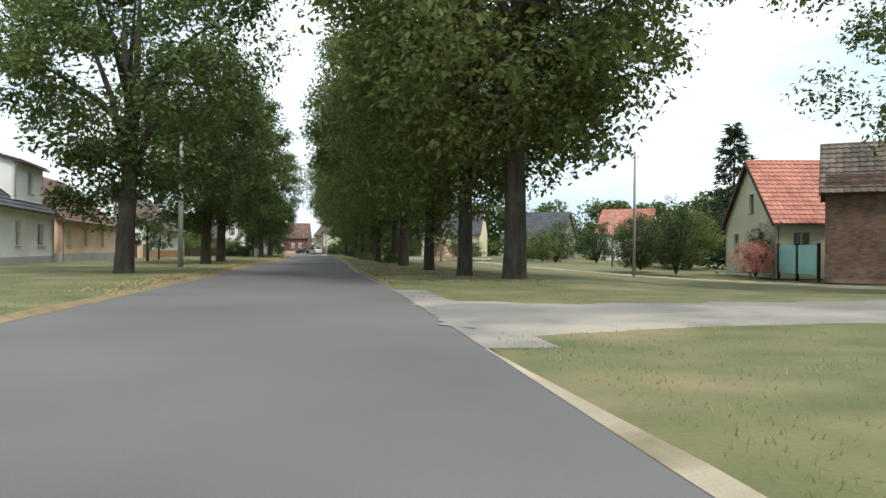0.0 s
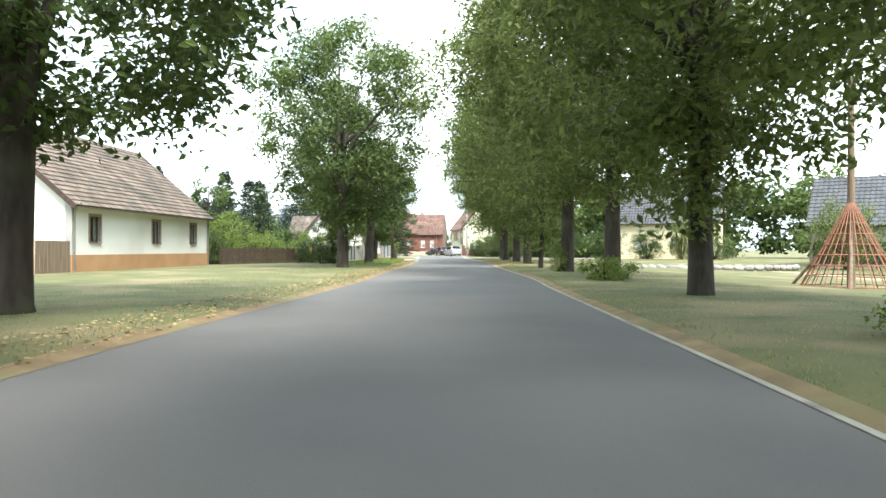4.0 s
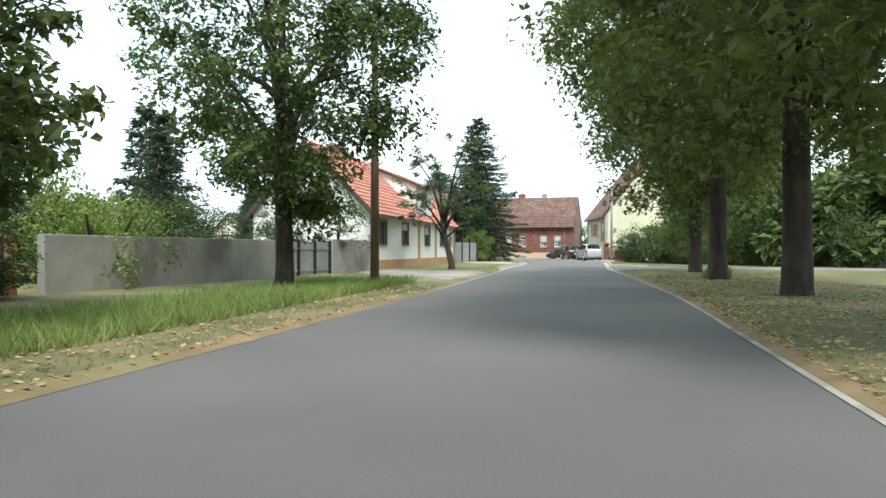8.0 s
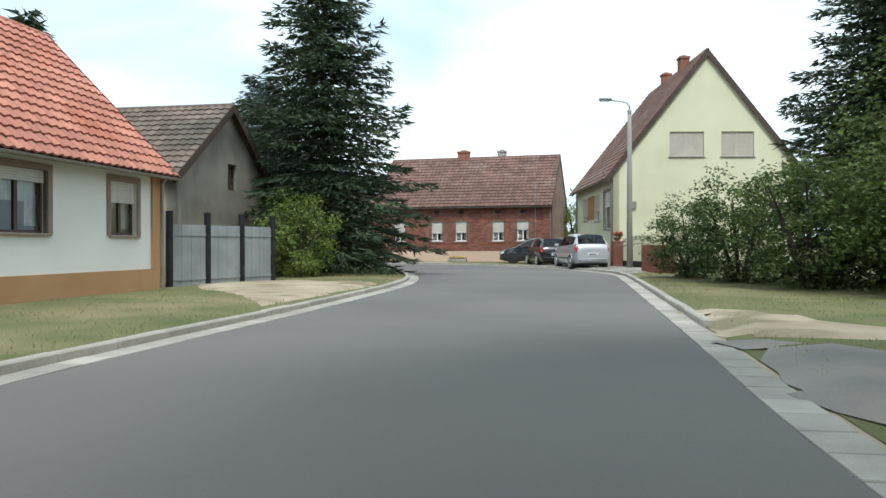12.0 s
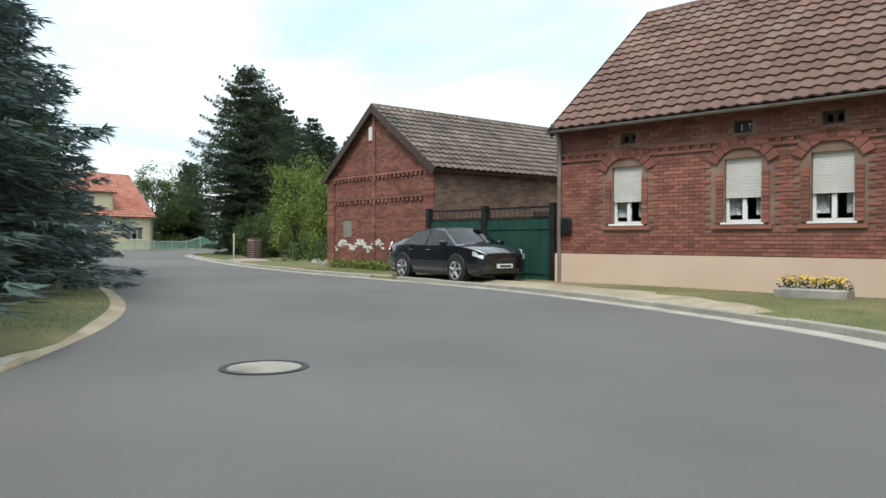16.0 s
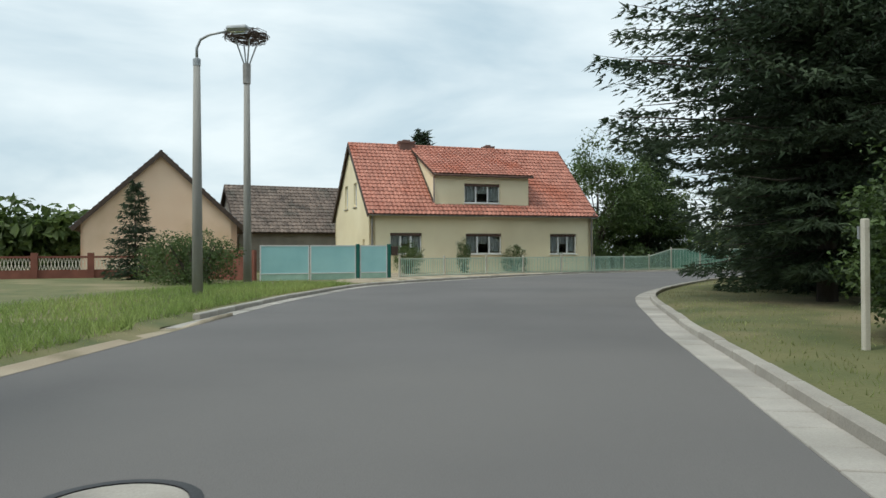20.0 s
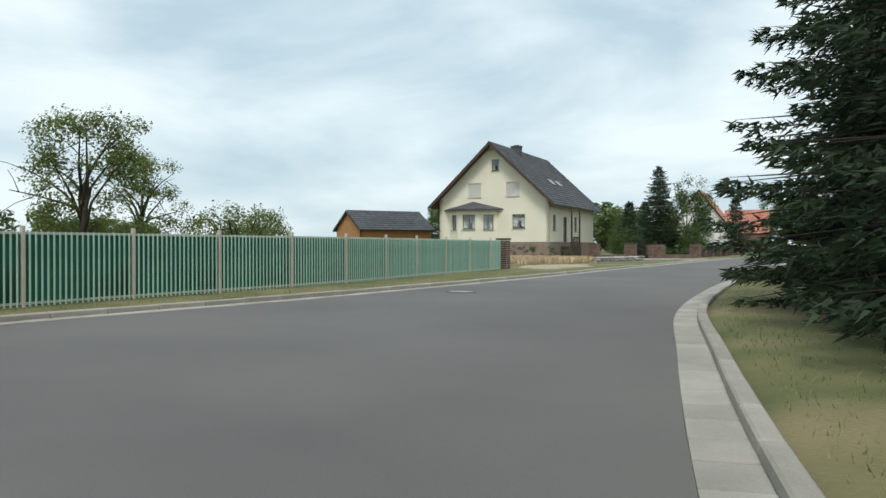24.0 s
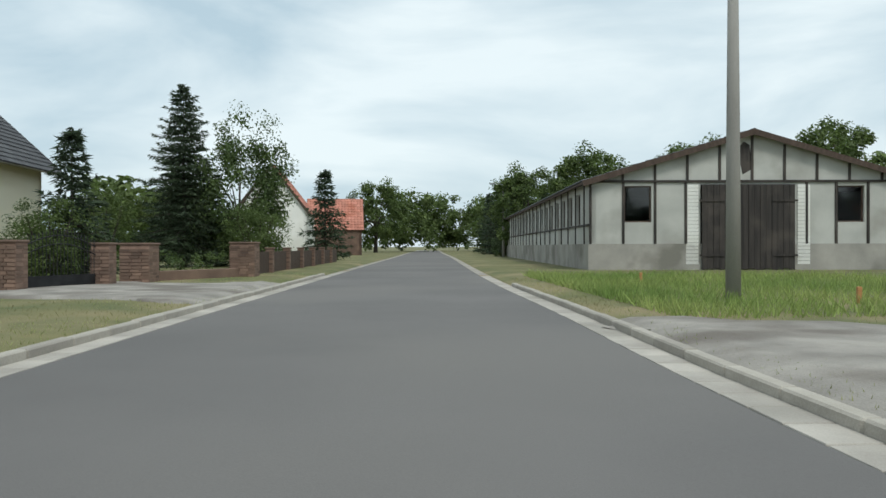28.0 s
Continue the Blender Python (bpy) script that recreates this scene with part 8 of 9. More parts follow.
def conifer(seed, height, radius, bottom=0.25, step=0.36, per=10, ragged=0.25, droop=0.4, needle=0.12, taper=0.8, dense=9, belly=0.72):
    """A spruce: whorls of drooping boughs clothed in short needle sprays."""
    rng = np.random.default_rng(seed)
    b = B()
    b.path([(0, 0, -0.2), (0, 0, height * 0.3), (0, 0, height * 0.97)], [0.017 * height, 0.011 * height, 0.012], 8)
    P, D, S = [], [], []
    z, k = bottom, 0
    while z < height * 0.985:
        u = (z - bottom) / (height - bottom)
        ln0 = radius * (1 - u) ** taper * (belly + (1 - belly) * min(1, (u + 0.05) * (6 if belly > 0.6 else 2.6))) + 0.1
        n = max(4, round(per * (1 - 0.4 * u)))
        for i in range(n):
            a = (i + rng.uniform(-0.3, 0.3)) * 2 * math.pi / n + k * 1.3
            ln = ln0 * rng.uniform(1 - ragged * 1.6, 1 + ragged * 0.4)
            d = np.array([math.cos(a), math.sin(a), 0.0])
            side = np.array([-d[1], d[0], 0.0])
            m = max(3, int(ln / 0.2))
            s = (np.arange(m) + rng.random()) / m
            zz = z + rng.uniform(-0.15, 0.15) + 0.2 * ln * s * (0.3 + u) - droop * ln * s ** 1.5 * (1 - 0.75 * u) + 0.14 * ln * s ** 4
            spine = d[None] * (s * ln)[:, None]
            spine[:, 2] = zz
            wing = ln * 0.3 * np.sin(np.pi * np.clip(s * 0.8 + 0.15, 0, 1))
            for q in range(dense):
                w = rng.uniform(-1, 1, m)
                p = spine + side[None] * (w * wing)[:, None] + d[None] * (np.abs(w) * wing * 0.5)[:, None]
                p[:, 2] -= np.abs(w) * wing * 0.25 + rng.uniform(0, 0.14, m)
                dd = d[None] * 0.8 + side[None] * (w * 0.9)[:, None] + rng.normal(size=(m, 3)) * 0.35
                dd[:, 2] -= 0.25
                P.append(p)
                D.append(dd / np.linalg.norm(dd, axis=1)[:, None])
                S.append(np.full(m, 1.0 + 0.25 * (radius > 2.5)))
            if ln > 0.8:
                b.path([(0, 0, z), tuple(spine[len(spine) // 2]), tuple(spine[-1])], [0.008 * ln + 0.01, 0.006 * ln, 0.004], 4)
        z += step * (0.75 + 0.5 * rng.random()) * (1 - 0.3 * u)
        k += 1
    p, d, s = np.concatenate(P), np.concatenate(D), np.concatenate(S)[:, None] * needle
    s = s * rng.uniform(0.7, 1.4, (len(p), 1))
    w = np.cross(d, rng.normal(size=p.shape))
    w /= np.linalg.norm(w, axis=1)[:, None]
    v = np.stack([p - w * s * 0.26, p + w * s * 0.26, p + d * s * 1.9], 1).reshape(-1, 3)
    return smooth(b.mesh("spruce_trunk")), npmesh("spruce_crown", v, np.arange(len(v)).reshape(-1, 3))


GARDEN = tree_meshes("garden_tree", 61, 0.8, 9.0, 4.2, 0.2, 120, 150, 0.2, 0.1, 0.5, 9, 1.2)
for x, y, sc in ((-124.2, 220.8, 1.0), (-126.8, 225.4, 0.86)):
    place_tree("broad_tree", pose(x, y, 0, 0, 0, x * 31) @ Matrix.Diagonal((sc, sc, sc, 1)), "dense dark green tree in the garden beyond the house", *GARDEN, LEAF_G)
place_tree("broad_tree", pose(-134.3, 301.4, -0.1, 0, 0, 70) @ Matrix.Diagonal((0.66, 0.66, 0.88, 1)), "dense upright broadleaf tree behind the garden fence", *GARDEN, LEAF_G)
SPRUCE_T = conifer(3, 14.2, 4.0, 1.2, 0.4, 11, 0.28, 0.5, taper=0.72)
SPRUCE_B = [conifer(5 + k, h, r, 0.1, 0.38, 12, 0.25, 0.4, needle=0.095, taper=0.55, dense=14) for k, (h, r) in enumerate(((12.5, 4.2), (11.0, 3.8)))]
SPRUCE_S = conifer(9, 5.0, 1.6, 0.2, 0.26, 9, 0.25, 0.3, 0.12, 0.85, 7)
SPRUCE_R = conifer(12, 11.0, 3.8, 0.3, 0.34, 13, 0.28, 0.4, needle=0.07, taper=0.62, dense=26)
SPRUCE_P = conifer(15, 13.0, 5.6, 0.9, 0.38, 13, 0.36, 0.32, needle=0.075, taper=0.6, dense=26, belly=0.22)
for x, y, sc, tall in ((-17.0, 179.5, 1.5, 0.85), (-21.6, 179.6, 0.95, 0.8)):
    place_tree("spruce", pose(x, y, 0, 0, 0, 40 + 3 * x) @ Matrix.Diagonal((sc, sc, sc * tall, 1)), "tall dark spruce behind the shrubbery", *SPRUCE_T, NEEDLE_G, "tree")
for x, y, sc in ((-136.65, 299.7, 0.7),):
    place_tree("spruce", pose(x, y, 0, 0, 0, x * 9) @ Matrix.Diagonal((sc, sc, sc, 1)), "full green spruce behind the brick garden wall", *SPRUCE_T, NEEDLE_G, "tree")
place_tree("spruce", pose(-41.3, 182.8, 0) @ Matrix.Diagonal((1.25, 1.25, 1.0, 1)), "tall dark green spruce beside the grey gate", *SPRUCE_T, NEEDLE_G, "tree")
for x, y, k, sc, rot in ((-47.4, 187.8, 0, 1.14, 0), (-53.5, 190.9, 1, 1.26, 70), (-58.3, 192.4, 0, 1.18, 150), (-62.6, 193.6, 1, 1.3, 200), (-67.4, 194.4, 0, 1.15, 20), (-72.2, 195.4, 1, 1.2, 100)):
    place_tree("blue_spruce", pose(x, y, 0, 0, 0, rot) @ Matrix.Diagonal((sc, sc, sc * 0.66, 1)), "dense blue spruce with branches down to the grass", *SPRUCE_B[k], NEEDLE_B, "tree", "spruces on the inside of the bend")
for x, y, sc, rot in ((-88.8, 216.6, 1.1, 120), (-92.6, 219.4, 1.15, 75), (-96.2, 222.8, 1.15, 30), (-98.8, 226.8, 1.15, 10), (-101.6, 230.4, 1.05, 60), (-103.3, 234.2, 1.1, 200), (-105.2, 237.4, 1.02, 300), (-104.6, 246.4, 1.0, 85)):
    place_tree("spruce", pose(x, y, 0, 0, 0, rot) @ Matrix.Diagonal((sc, sc, sc, 1)), "ragged dark spruce behind the kerb", *SPRUCE_R, NEEDLE_G, "tree", "spruces inside the second bend")
place_tree("spruce", pose(-108.5, 252.3, 0, 0, 0, 15) @ Matrix.Diagonal((0.5, 0.5, 0.67, 1)), "dense dark spruce rising behind the iron fence", *SPRUCE_P, NEEDLE_G, "tree", "spruces inside the second bend")
place_tree("spruce", pose(-84.8, 213.5, 0, 0, 0, 20), "tall ragged spruce overhanging the kerb", *SPRUCE_P, NEEDLE_G, "tree", "spruces inside the second bend")
for x, y, sc in ((-104.0, 193.6, 0.9), (-128, 208, 2.2), (-127.0, 226, 2.1), (-130.5, 228, 2.2), (-133.6, 285.8, 1.05), (-135.6, 321.6, 1.5), (-137.4, 312, 0.8), (-145, 315, 1.4), (-55.4, 180.9, 2.4), (-118, 215, 0.45), (25.5, 86, 2.7), (-121, 352, 2.0), (-124, 362, 1.9), (-126, 372, 1.8), (-118, 358, 1.6)):
    place_tree("small_spruce", pose(x, y, 0, 0, 0, x * 17) @ Matrix.Diagonal((sc, sc, sc, 1)), "conical green conifer in a garden", *SPRUCE_S, NEEDLE_G, "tree")
for x, y, sc in ((-49.5, 149.5, 1.9), (-45.8, 145.0, 1.5), (-52.0, 134.0, 1.9), (-39.6, 130.6, 1.5), (-54.4, 153.2, 2.2)):
    place_tree("blue_spruce", pose(x, y, 0, 0, 0, x * 17) @ Matrix.Diagonal((sc, sc, sc, 1)), "blue spruce in the walled garden", *SPRUCE_S, NEEDLE_B, "tree")


def shrub_mesh(seed, rx, ry, h, n=40, per=90, leaf=0.11, lump=0.45):
    rng = np.random.default_rng(seed)
    cl = crown_clumps(rng, n, (0, 0, h * 0.5), (rx, ry, h * 0.55), lump, 0.3)
    cl[:, 2] = np.maximum(cl[:, 2], 0.12)
    v, f = leaf_arrays(cl, per, lump, leaf, seed)
    v[:, 2] = np.maximum(v[:, 2], 0.01)
    b = B()
    for k in range(7):
        a = k * 0.9
        b.path([(0, 0, -0.1), (math.cos(a) * rx * 0.3, math.sin(a) * ry * 0.3, h * 0.4), (math.cos(a) * rx * 0.6, math.sin(a) * ry * 0.6, h * 0.8)], [0.04, 0.03, 0.01], 5)
    return b.mesh("stems"), npmesh("leaves", v, f)


SHRUB = [shrub_mesh(90 + k, 1, 1, 1, 46, 95, 0.08, 0.34) for k in range(4)]
SHRUB_BIG = [shrub_mesh(95 + k, 1, 1, 1, 90, 62, 0.05, 0.25) for k in range(4)]


SHRUB_TALL = [shrub_mesh(101 + k, 1, 1, 2.2, 150, 60, 0.06, 0.27) for k in range(3)]
DRESSED = {}


def shrub(x, y, rx, ry, h, mat, label, k=0, rot=0, name="shrub", z=0.0):
    tall = h > 1.6 * rx
    t = thing(name, pose(x, y, z, 0, 0, rot) @ Matrix.Diagonal((rx, ry, h / 2.2 if tall else h, 1)), label, "shrub")
    stems, leaves = SHRUB_TALL[k % 3] if tall else (SHRUB_BIG if max(rx, h) > 1.7 else SHRUB)[k]
    part("stem", stems, BARK, t)
    key = (leaves.name, mat.name)
    if key not in DRESSED:
        DRESSED[key] = leaves.copy()
    part("leaves", DRESSED[key], mat, t)
    return t


for row in (
    (-39.9, 178.6, 1.5, 1.7, 2.9, LEAF_B, "bright green shrub beside the grey gate", 0), (-41.5, 186.8, 1.2, 1.2, 1.6, LEAF_G, "low shrub under the spruce", 1),
    (-34.5, 130.2, 2.0, 2.6, 2.6, LEAF_B, "light green shrub behind the garden wall", 1), (-41.5, 133.5, 3.0, 3.0, 4.0, LEAF_B, "light green shrub behind the garden wall", 2), (-43.5, 138.5, 2.6, 2.6, 3.4, LEAF_B, "light green shrub behind the garden wall", 0),
    (-30.4, 121.6, 1.2, 1.6, 1.5, LEAF_G, "dense green shrub by the fence", 3), (-32.4, 124.6, 1.3, 1.6, 2.1, LEAF_G, "dense green shrub by the fence", 0), (-38.5, 121, 2.2, 2.4, 4.0, LEAF_B, "tall light green bushes in the garden", 1), (-41, 118.5, 2.4, 2.4, 3.6, LEAF_G, "tall bushes in the garden", 2), (-37.5, 117.5, 1.4, 1.4, 2.4, LEAF_G, "green bush beside the cottage", 3), (-37.8, 127, 1.8, 2, 2.6, LEAF_B, "light green shrub in the garden", 0),
    (-9.8, 94.0, 1.0, 1.0, 0.9, LEAF_B, "leafy suckers round the foot of the lime tree", 0), (-6.0, 76.5, 0.9, 0.9, 0.8, LEAF_B, "leafy suckers round the foot of the lime tree", 1), (-11.8, 103.6, 0.5, 0.6, 1.4, LEAF_B, "leafy suckers round the foot of the lime tree", 2), (-18.6, 144.6, 0.6, 0.6, 0.5, LEAF_B, "leafy suckers round the foot of the lime tree", 3),
    (-97.6, 197.6, 1.4, 1.7, 1.9, LEAF_G, "round green shrub beside the lamp post", 0), (-100.0, 196.4, 1.5, 1.7, 1.8, LEAF_G, "round green shrub beside the lamp post", 1), (-108.8, 205.9, 0.7, 0.8, 1.7, LEAF_D, "clipped round bush under the window", 2),
    (-113.9, 215.0, 0.9, 1.0, 1.5, LEAF_G, "flowering bush at the house corner", 3), (-115.3, 217.4, 1.1, 1.2, 2.3, LEAF_G, "flowering bush at the house corner", 0), (-112.2, 212.2, 0.8, 0.8, 1.6, LEAF_G, "young bush behind the fence", 1), (-110.4, 209.0, 0.4, 0.4, 1.9, LEAF_G, "slim young plant behind the fence", 2),
    (-73.0, 211.0, 1.9, 1.9, 5.4, LEAF_B, "pale green weeping willow clipped into a dome", 2), (-70.6, 211.4, 1.6, 1.7, 5.0, LEAF_B, "pale green weeping willow clipped into a dome", 1), (-77.6, 210.6, 1.4, 1.4, 2.6, LEAF_G, "light bush beside the brick post", 0), (-78.6, 212.2, 1.4, 1.4, 3.0, LEAF_G, "bush beside the brick post", 3),
    (13.0, 62.5, 1.4, 3.4, 4.2, LEAF_G, "tall clipped hedge of conifers", 0), (11.6, 67.5, 1.5, 3.0, 3.4, LEAF_G, "tall hedge on the edge of the green", 1), (13.2, 72, 2, 3, 4.0, LEAF_G, "bushes on the edge of the green", 2), (16.4, 58.6, 1.4, 1.2, 1.8, ROSE, "bush of pink climbing roses by the gate", 3), (17.6, 59.6, 1.3, 1.5, 2.6, LEAF_G, "green climber over the gate", 0),
    (-3.5, 154.8, 2, 2, 3.4, LEAF_G, "round shrub before the slate-roofed house", 1), (3.5, 153.5, 2, 1.8, 2.6, LEAF_G, "round shrub before the slate-roofed house", 2), (0.2, 154, 1.6, 1.6, 5.0, LEAF_L, "small leafy tree before the slate-roofed house", 3), (-8, 155, 2.2, 2.2, 4.0, LEAF_G, "bushes before the slate-roofed house", 0),
    (9, 128, 3, 3, 4.6, LEAF_L, "leafy bushes beside the gate", 1), (14, 122, 3.4, 3.0, 5, LEAF_G, "leafy bushes beside the gate", 2), (11.4, 116, 2.2, 2.2, 3.6, LEAF_L, "leafy bushes beside the gate", 0), (18, 113, 3, 3, 5, LEAF_G, "bushes at the edge of the green", 3), (20.6, 88, 2.6, 4, 4.5, LEAF_G, "hedge along the green", 0), (21.5, 95.5, 2.2, 3.4, 4.2, LEAF_G, "hedge along the green", 1), (19.5, 80, 2.6, 4, 4.8, LEAF_L, "hedge along the green", 2),
    (-18.5, 171.4, 2.2, 2.4, 3.4, LEAF_D, "dense dark shrubbery beside the drive", 0), (-21.6, 173.6, 2.0, 2.2, 3.8, LEAF_D, "dense shrubbery beside the drive", 1), (-23.8, 176.0, 1.9, 2.1, 3.3, LEAF_D, "dense dark shrubbery beside the drive", 2), (-25.4, 179.0, 1.7, 2.0, 3.1, LEAF_G, "dense shrubbery beside the drive", 3), (-26.9, 182.0, 1.4, 1.9, 2.6, LEAF_G, "shrubs beside the lamp post", 0), (-19.4, 172.0, 1.8, 1.8, 2.6, LEAF_B, "light shrub over the old wall", 1), (-15.0, 170.2, 2.6, 2.2, 3.6, LEAF_G, "shrubbery over the old wall", 2), (-20.6, 177.0, 3, 3, 5.6, LEAF_D, "dark bushes in the garden", 3), (-16.5, 174.0, 3, 3, 6.2, LEAF_D, "dark bushes in the garden", 0), (-11.0, 167.6, 2.6, 2.2, 3.4, LEAF_G, "shrubbery over the old wall", 1),
    (-145, 252, 3, 3.4, 3.6, LEAF_L, "fruit bush beyond the fence", 1), (-149, 257, 2.6, 3, 3.4, LEAF_L, "fruit bush beyond the fence", 2),
    (-133.6, 284.6, 1.3, 1.4, 2.6, LEAF_D, "dark bush beside the porch", 1), (-134.5, 286.5, 1.4, 1.5, 2.2, LEAF_D, "dark bush behind the brick wall", 2), 
    (-99.0, 292.5, 1.1, 1.0, 1.6, LEAF_G, "bush at the stable corner", 2), (-122.4, 343, 1.5, 3, 2.2, LEAF_G, "bushes beside the far road", 3), (-106.2, 241.5, 1.2, 1.4, 1.8, NEEDLE_G, "low conifer branches over the fence", 0), (-106.6, 246.0, 1.2, 1.6, 2.0, NEEDLE_G, "low conifer branches over the fence", 1), (-108.7, 250.6, 1.1, 1.6, 1.7, NEEDLE_G, "low conifer branches over the fence", 2),
    (-119.6, 226.5, 0.6, 1.1, 1.0, LEAF_G, "green garden plants behind the fence", 0), (-120.8, 231.6, 0.6, 1.2, 1.1, LEAF_G, "green garden plants behind the fence", 1), (-121.6, 237.0, 0.6, 1.2, 0.9, LEAF_G, "green garden plants behind the fence", 2), (-123.6, 242.0, 0.6, 1.2, 1.1, LEAF_G, "green garden plants behind the fence", 3), (-125.0, 247.0, 0.6, 1.2, 0.9, LEAF_G, "green garden plants behind the fence", 0), (-118.0, 221.6, 0.6, 0.9, 1.0, LEAF_G, "green garden plants behind the fence", 1),
    (-38.2, 144.8, 1.5, 1.8, 3.0, LEAF_G, "green bush behind the wall beside the gable", 1), (-41.5, 142.0, 2.0, 2.2, 3.6, LEAF_G, "green bush behind the garden wall", 2),
    (-131.8, 297.5, 1.5, 1.5, 3.2, LEAF_D, "dark bush behind the garden fence", 2), (-139.5, 297.0, 1.6, 1.6, 4.0, LEAF_D, "dark bush behind the garden fence", 0),
    (-36.9, 215.5, 2.6, 2.6, 5.0, LEAF_B, "light green bush between the two houses", 1), (-34.0, 219.0, 3.0, 3.0, 7.0, LEAF_D, "dark tree behind the cream house", 2),
    (-46.5, 187.2, 1.6, 1.6, 3.4, LEAF_G, "leafy bush among the spruces", 1), (-55.6, 193.0, 1.5, 2.0, 4.2, LEAF_G, "leafy bush among the spruces", 2),
):
    shrub(*row)


# hedges
def hedge(p, q, w, h, mat, label, seed=1):
    L = dist(p, q)
    rng = np.random.default_rng(seed)
    n = int(L * 9)
    cl = np.c_[rng.uniform(0, L, n), rng.uniform(-w / 2, w / 2, n), rng.uniform(0.1, h - 0.1, n), np.full(n, 0.22)]
    v, f = leaf_arrays(cl, 60, 0.22, 0.075, seed)
    v[:, 2] = np.clip(v[:, 2], 0.01, h + 0.05)
    v[:, 1] = np.clip(v[:, 1], -w / 2 - 0.06, w / 2 + 0.06)
    solo("hedge", npmesh("hedge", v, f), mat, label, "hedge", m=along(p, q))


hedge((-66.0, 208.6), (-70.6, 208.9), 1.0, 1.5, LEAF_G, "clipped green hedge beside the barn")
hedge((-136.4, 280.4), (-154.0, 276.2), 1.0, 1.25, LEAF_G, "low clipped hedge before the modern house", 2)
hedge((-130.1, 284.0), (-129.0, 287.4), 0.6, 1.1, LEAF_G, "clipped hedge between the brick posts", 3)


# distant woods and single far trees
def woods(name, line, h, depth, label, seed, mat=LEAF_D, leaf=0.75, n=1.1):
    rng = np.random.default_rng(seed)
    pts = spline(line, 1.0 / n)
    cl = []
    for p in pts:
        hh = h * rng.uniform(0.65, 1.15)
        for k in range(5):
            cl.append([p[0] + rng.normal() * depth, p[1] + rng.normal() * depth, hh * rng.uniform(0.12, 0.9), rng.uniform(1.4, 2.6)])
    v, f = leaf_arrays(np.array(cl), 70, 2.0, leaf, seed)
    v[:, 2] = np.maximum(v[:, 2], 0.02)
    solo(name, npmesh(name, v, f), mat, label, "woods", kind="stuff")


woods("woods_far", [(55, 60), (48, 110), (40, 150), (20, 172), (-8, 176)], 11, 2.5, "distant mixed trees behind the green", 1)
woods("woods_far", [(-14, 168), (-6, 182), (0, 200)], 9, 2.2, "trees in the gardens behind the drive", 2, n=0.8)
woods("woods_far", [(-66, 118), (-70, 140), (-72, 165)], 6, 2.0, "trees behind the gardens", 3, n=0.7)
woods("woods_far", [(-133, 214), (-146, 222)], 7, 1.6, "trees behind the yellow house", 4, n=0.7)
woods("woods_far", [(-230, 300), (-236, 240), (-232, 190), (-200, 150), (-150, 140)], 7, 3, "distant trees at the edge of the fields", 5, n=0.35)
woods("woods_far", [(-128, 186), (-122, 176), (-112, 170)], 5, 1.6, "trees beside the peach house", 6, n=0.9)
woods("woods_far", [(-88, 330), (-80, 326), (-70, 322)], 10, 2.2, "trees behind the stable", 7, n=0.8)
woods("woods_far", [(-152, 420), (-146, 440), (-140, 452), (-130, 440), (-124, 420)], 15, 3.0, "tall trees closing the end of the road", 8, n=0.9)
woods("woods_far", [(-160, 330), (-166, 360), (-170, 400)], 8, 2.5, "trees along the far straight", 9, n=0.5)
woods("woods_far", [(-118, 380), (-122, 405), (-128, 430)], 10, 2.5, "trees along the far straight", 10, n=0.7)
woods("woods_far", [(30, 12), (60, 8), (90, 30)], 9, 3, "trees beyond the side road", 11, n=0.6)
woods("woods_far", [(-40, -20), (-45, 30), (-46, 52)], 8, 2.5, "gardens behind the houses", 12, n=0.5)
for x, y, sc in ((-114.5, 372, 0.85), (-110, 352, 0.8), (-185, 322, 0.6), (-178, 318, 0.6), (-148.5, 395, 0.95), (-68, 318, 0.7), (-85.7, 351.7, 1.1), (-99.6, 360.6, 1.05), (-92, 357, 1.0), (-119.6, 340, 0.68), (-113.4, 345, 0.85)):
    place_tree("broad_tree", pose(x, y, -0.3, 0, 0, x * 7) @ Matrix.Diagonal((sc, sc, sc, 1)), "broad round-crowned tree in the distance", *FAR_TREE, LEAF_D)
place_tree("birch", pose(-41.6, 124.4, 0) @ Matrix.Diagonal((1.1, 1.1, 1.75, 1)), "slender pale birch behind the fence", *SMALL[0], LEAF_L)
for x, y, rot in ((17.0, 39.0, 40), (34, 41, 120)):
    place_tree("lime_tree", pose(x, y, 0, 0, 0, rot), "mature lime tree on the corner of the side road", *LIME[2], LEAF_L)


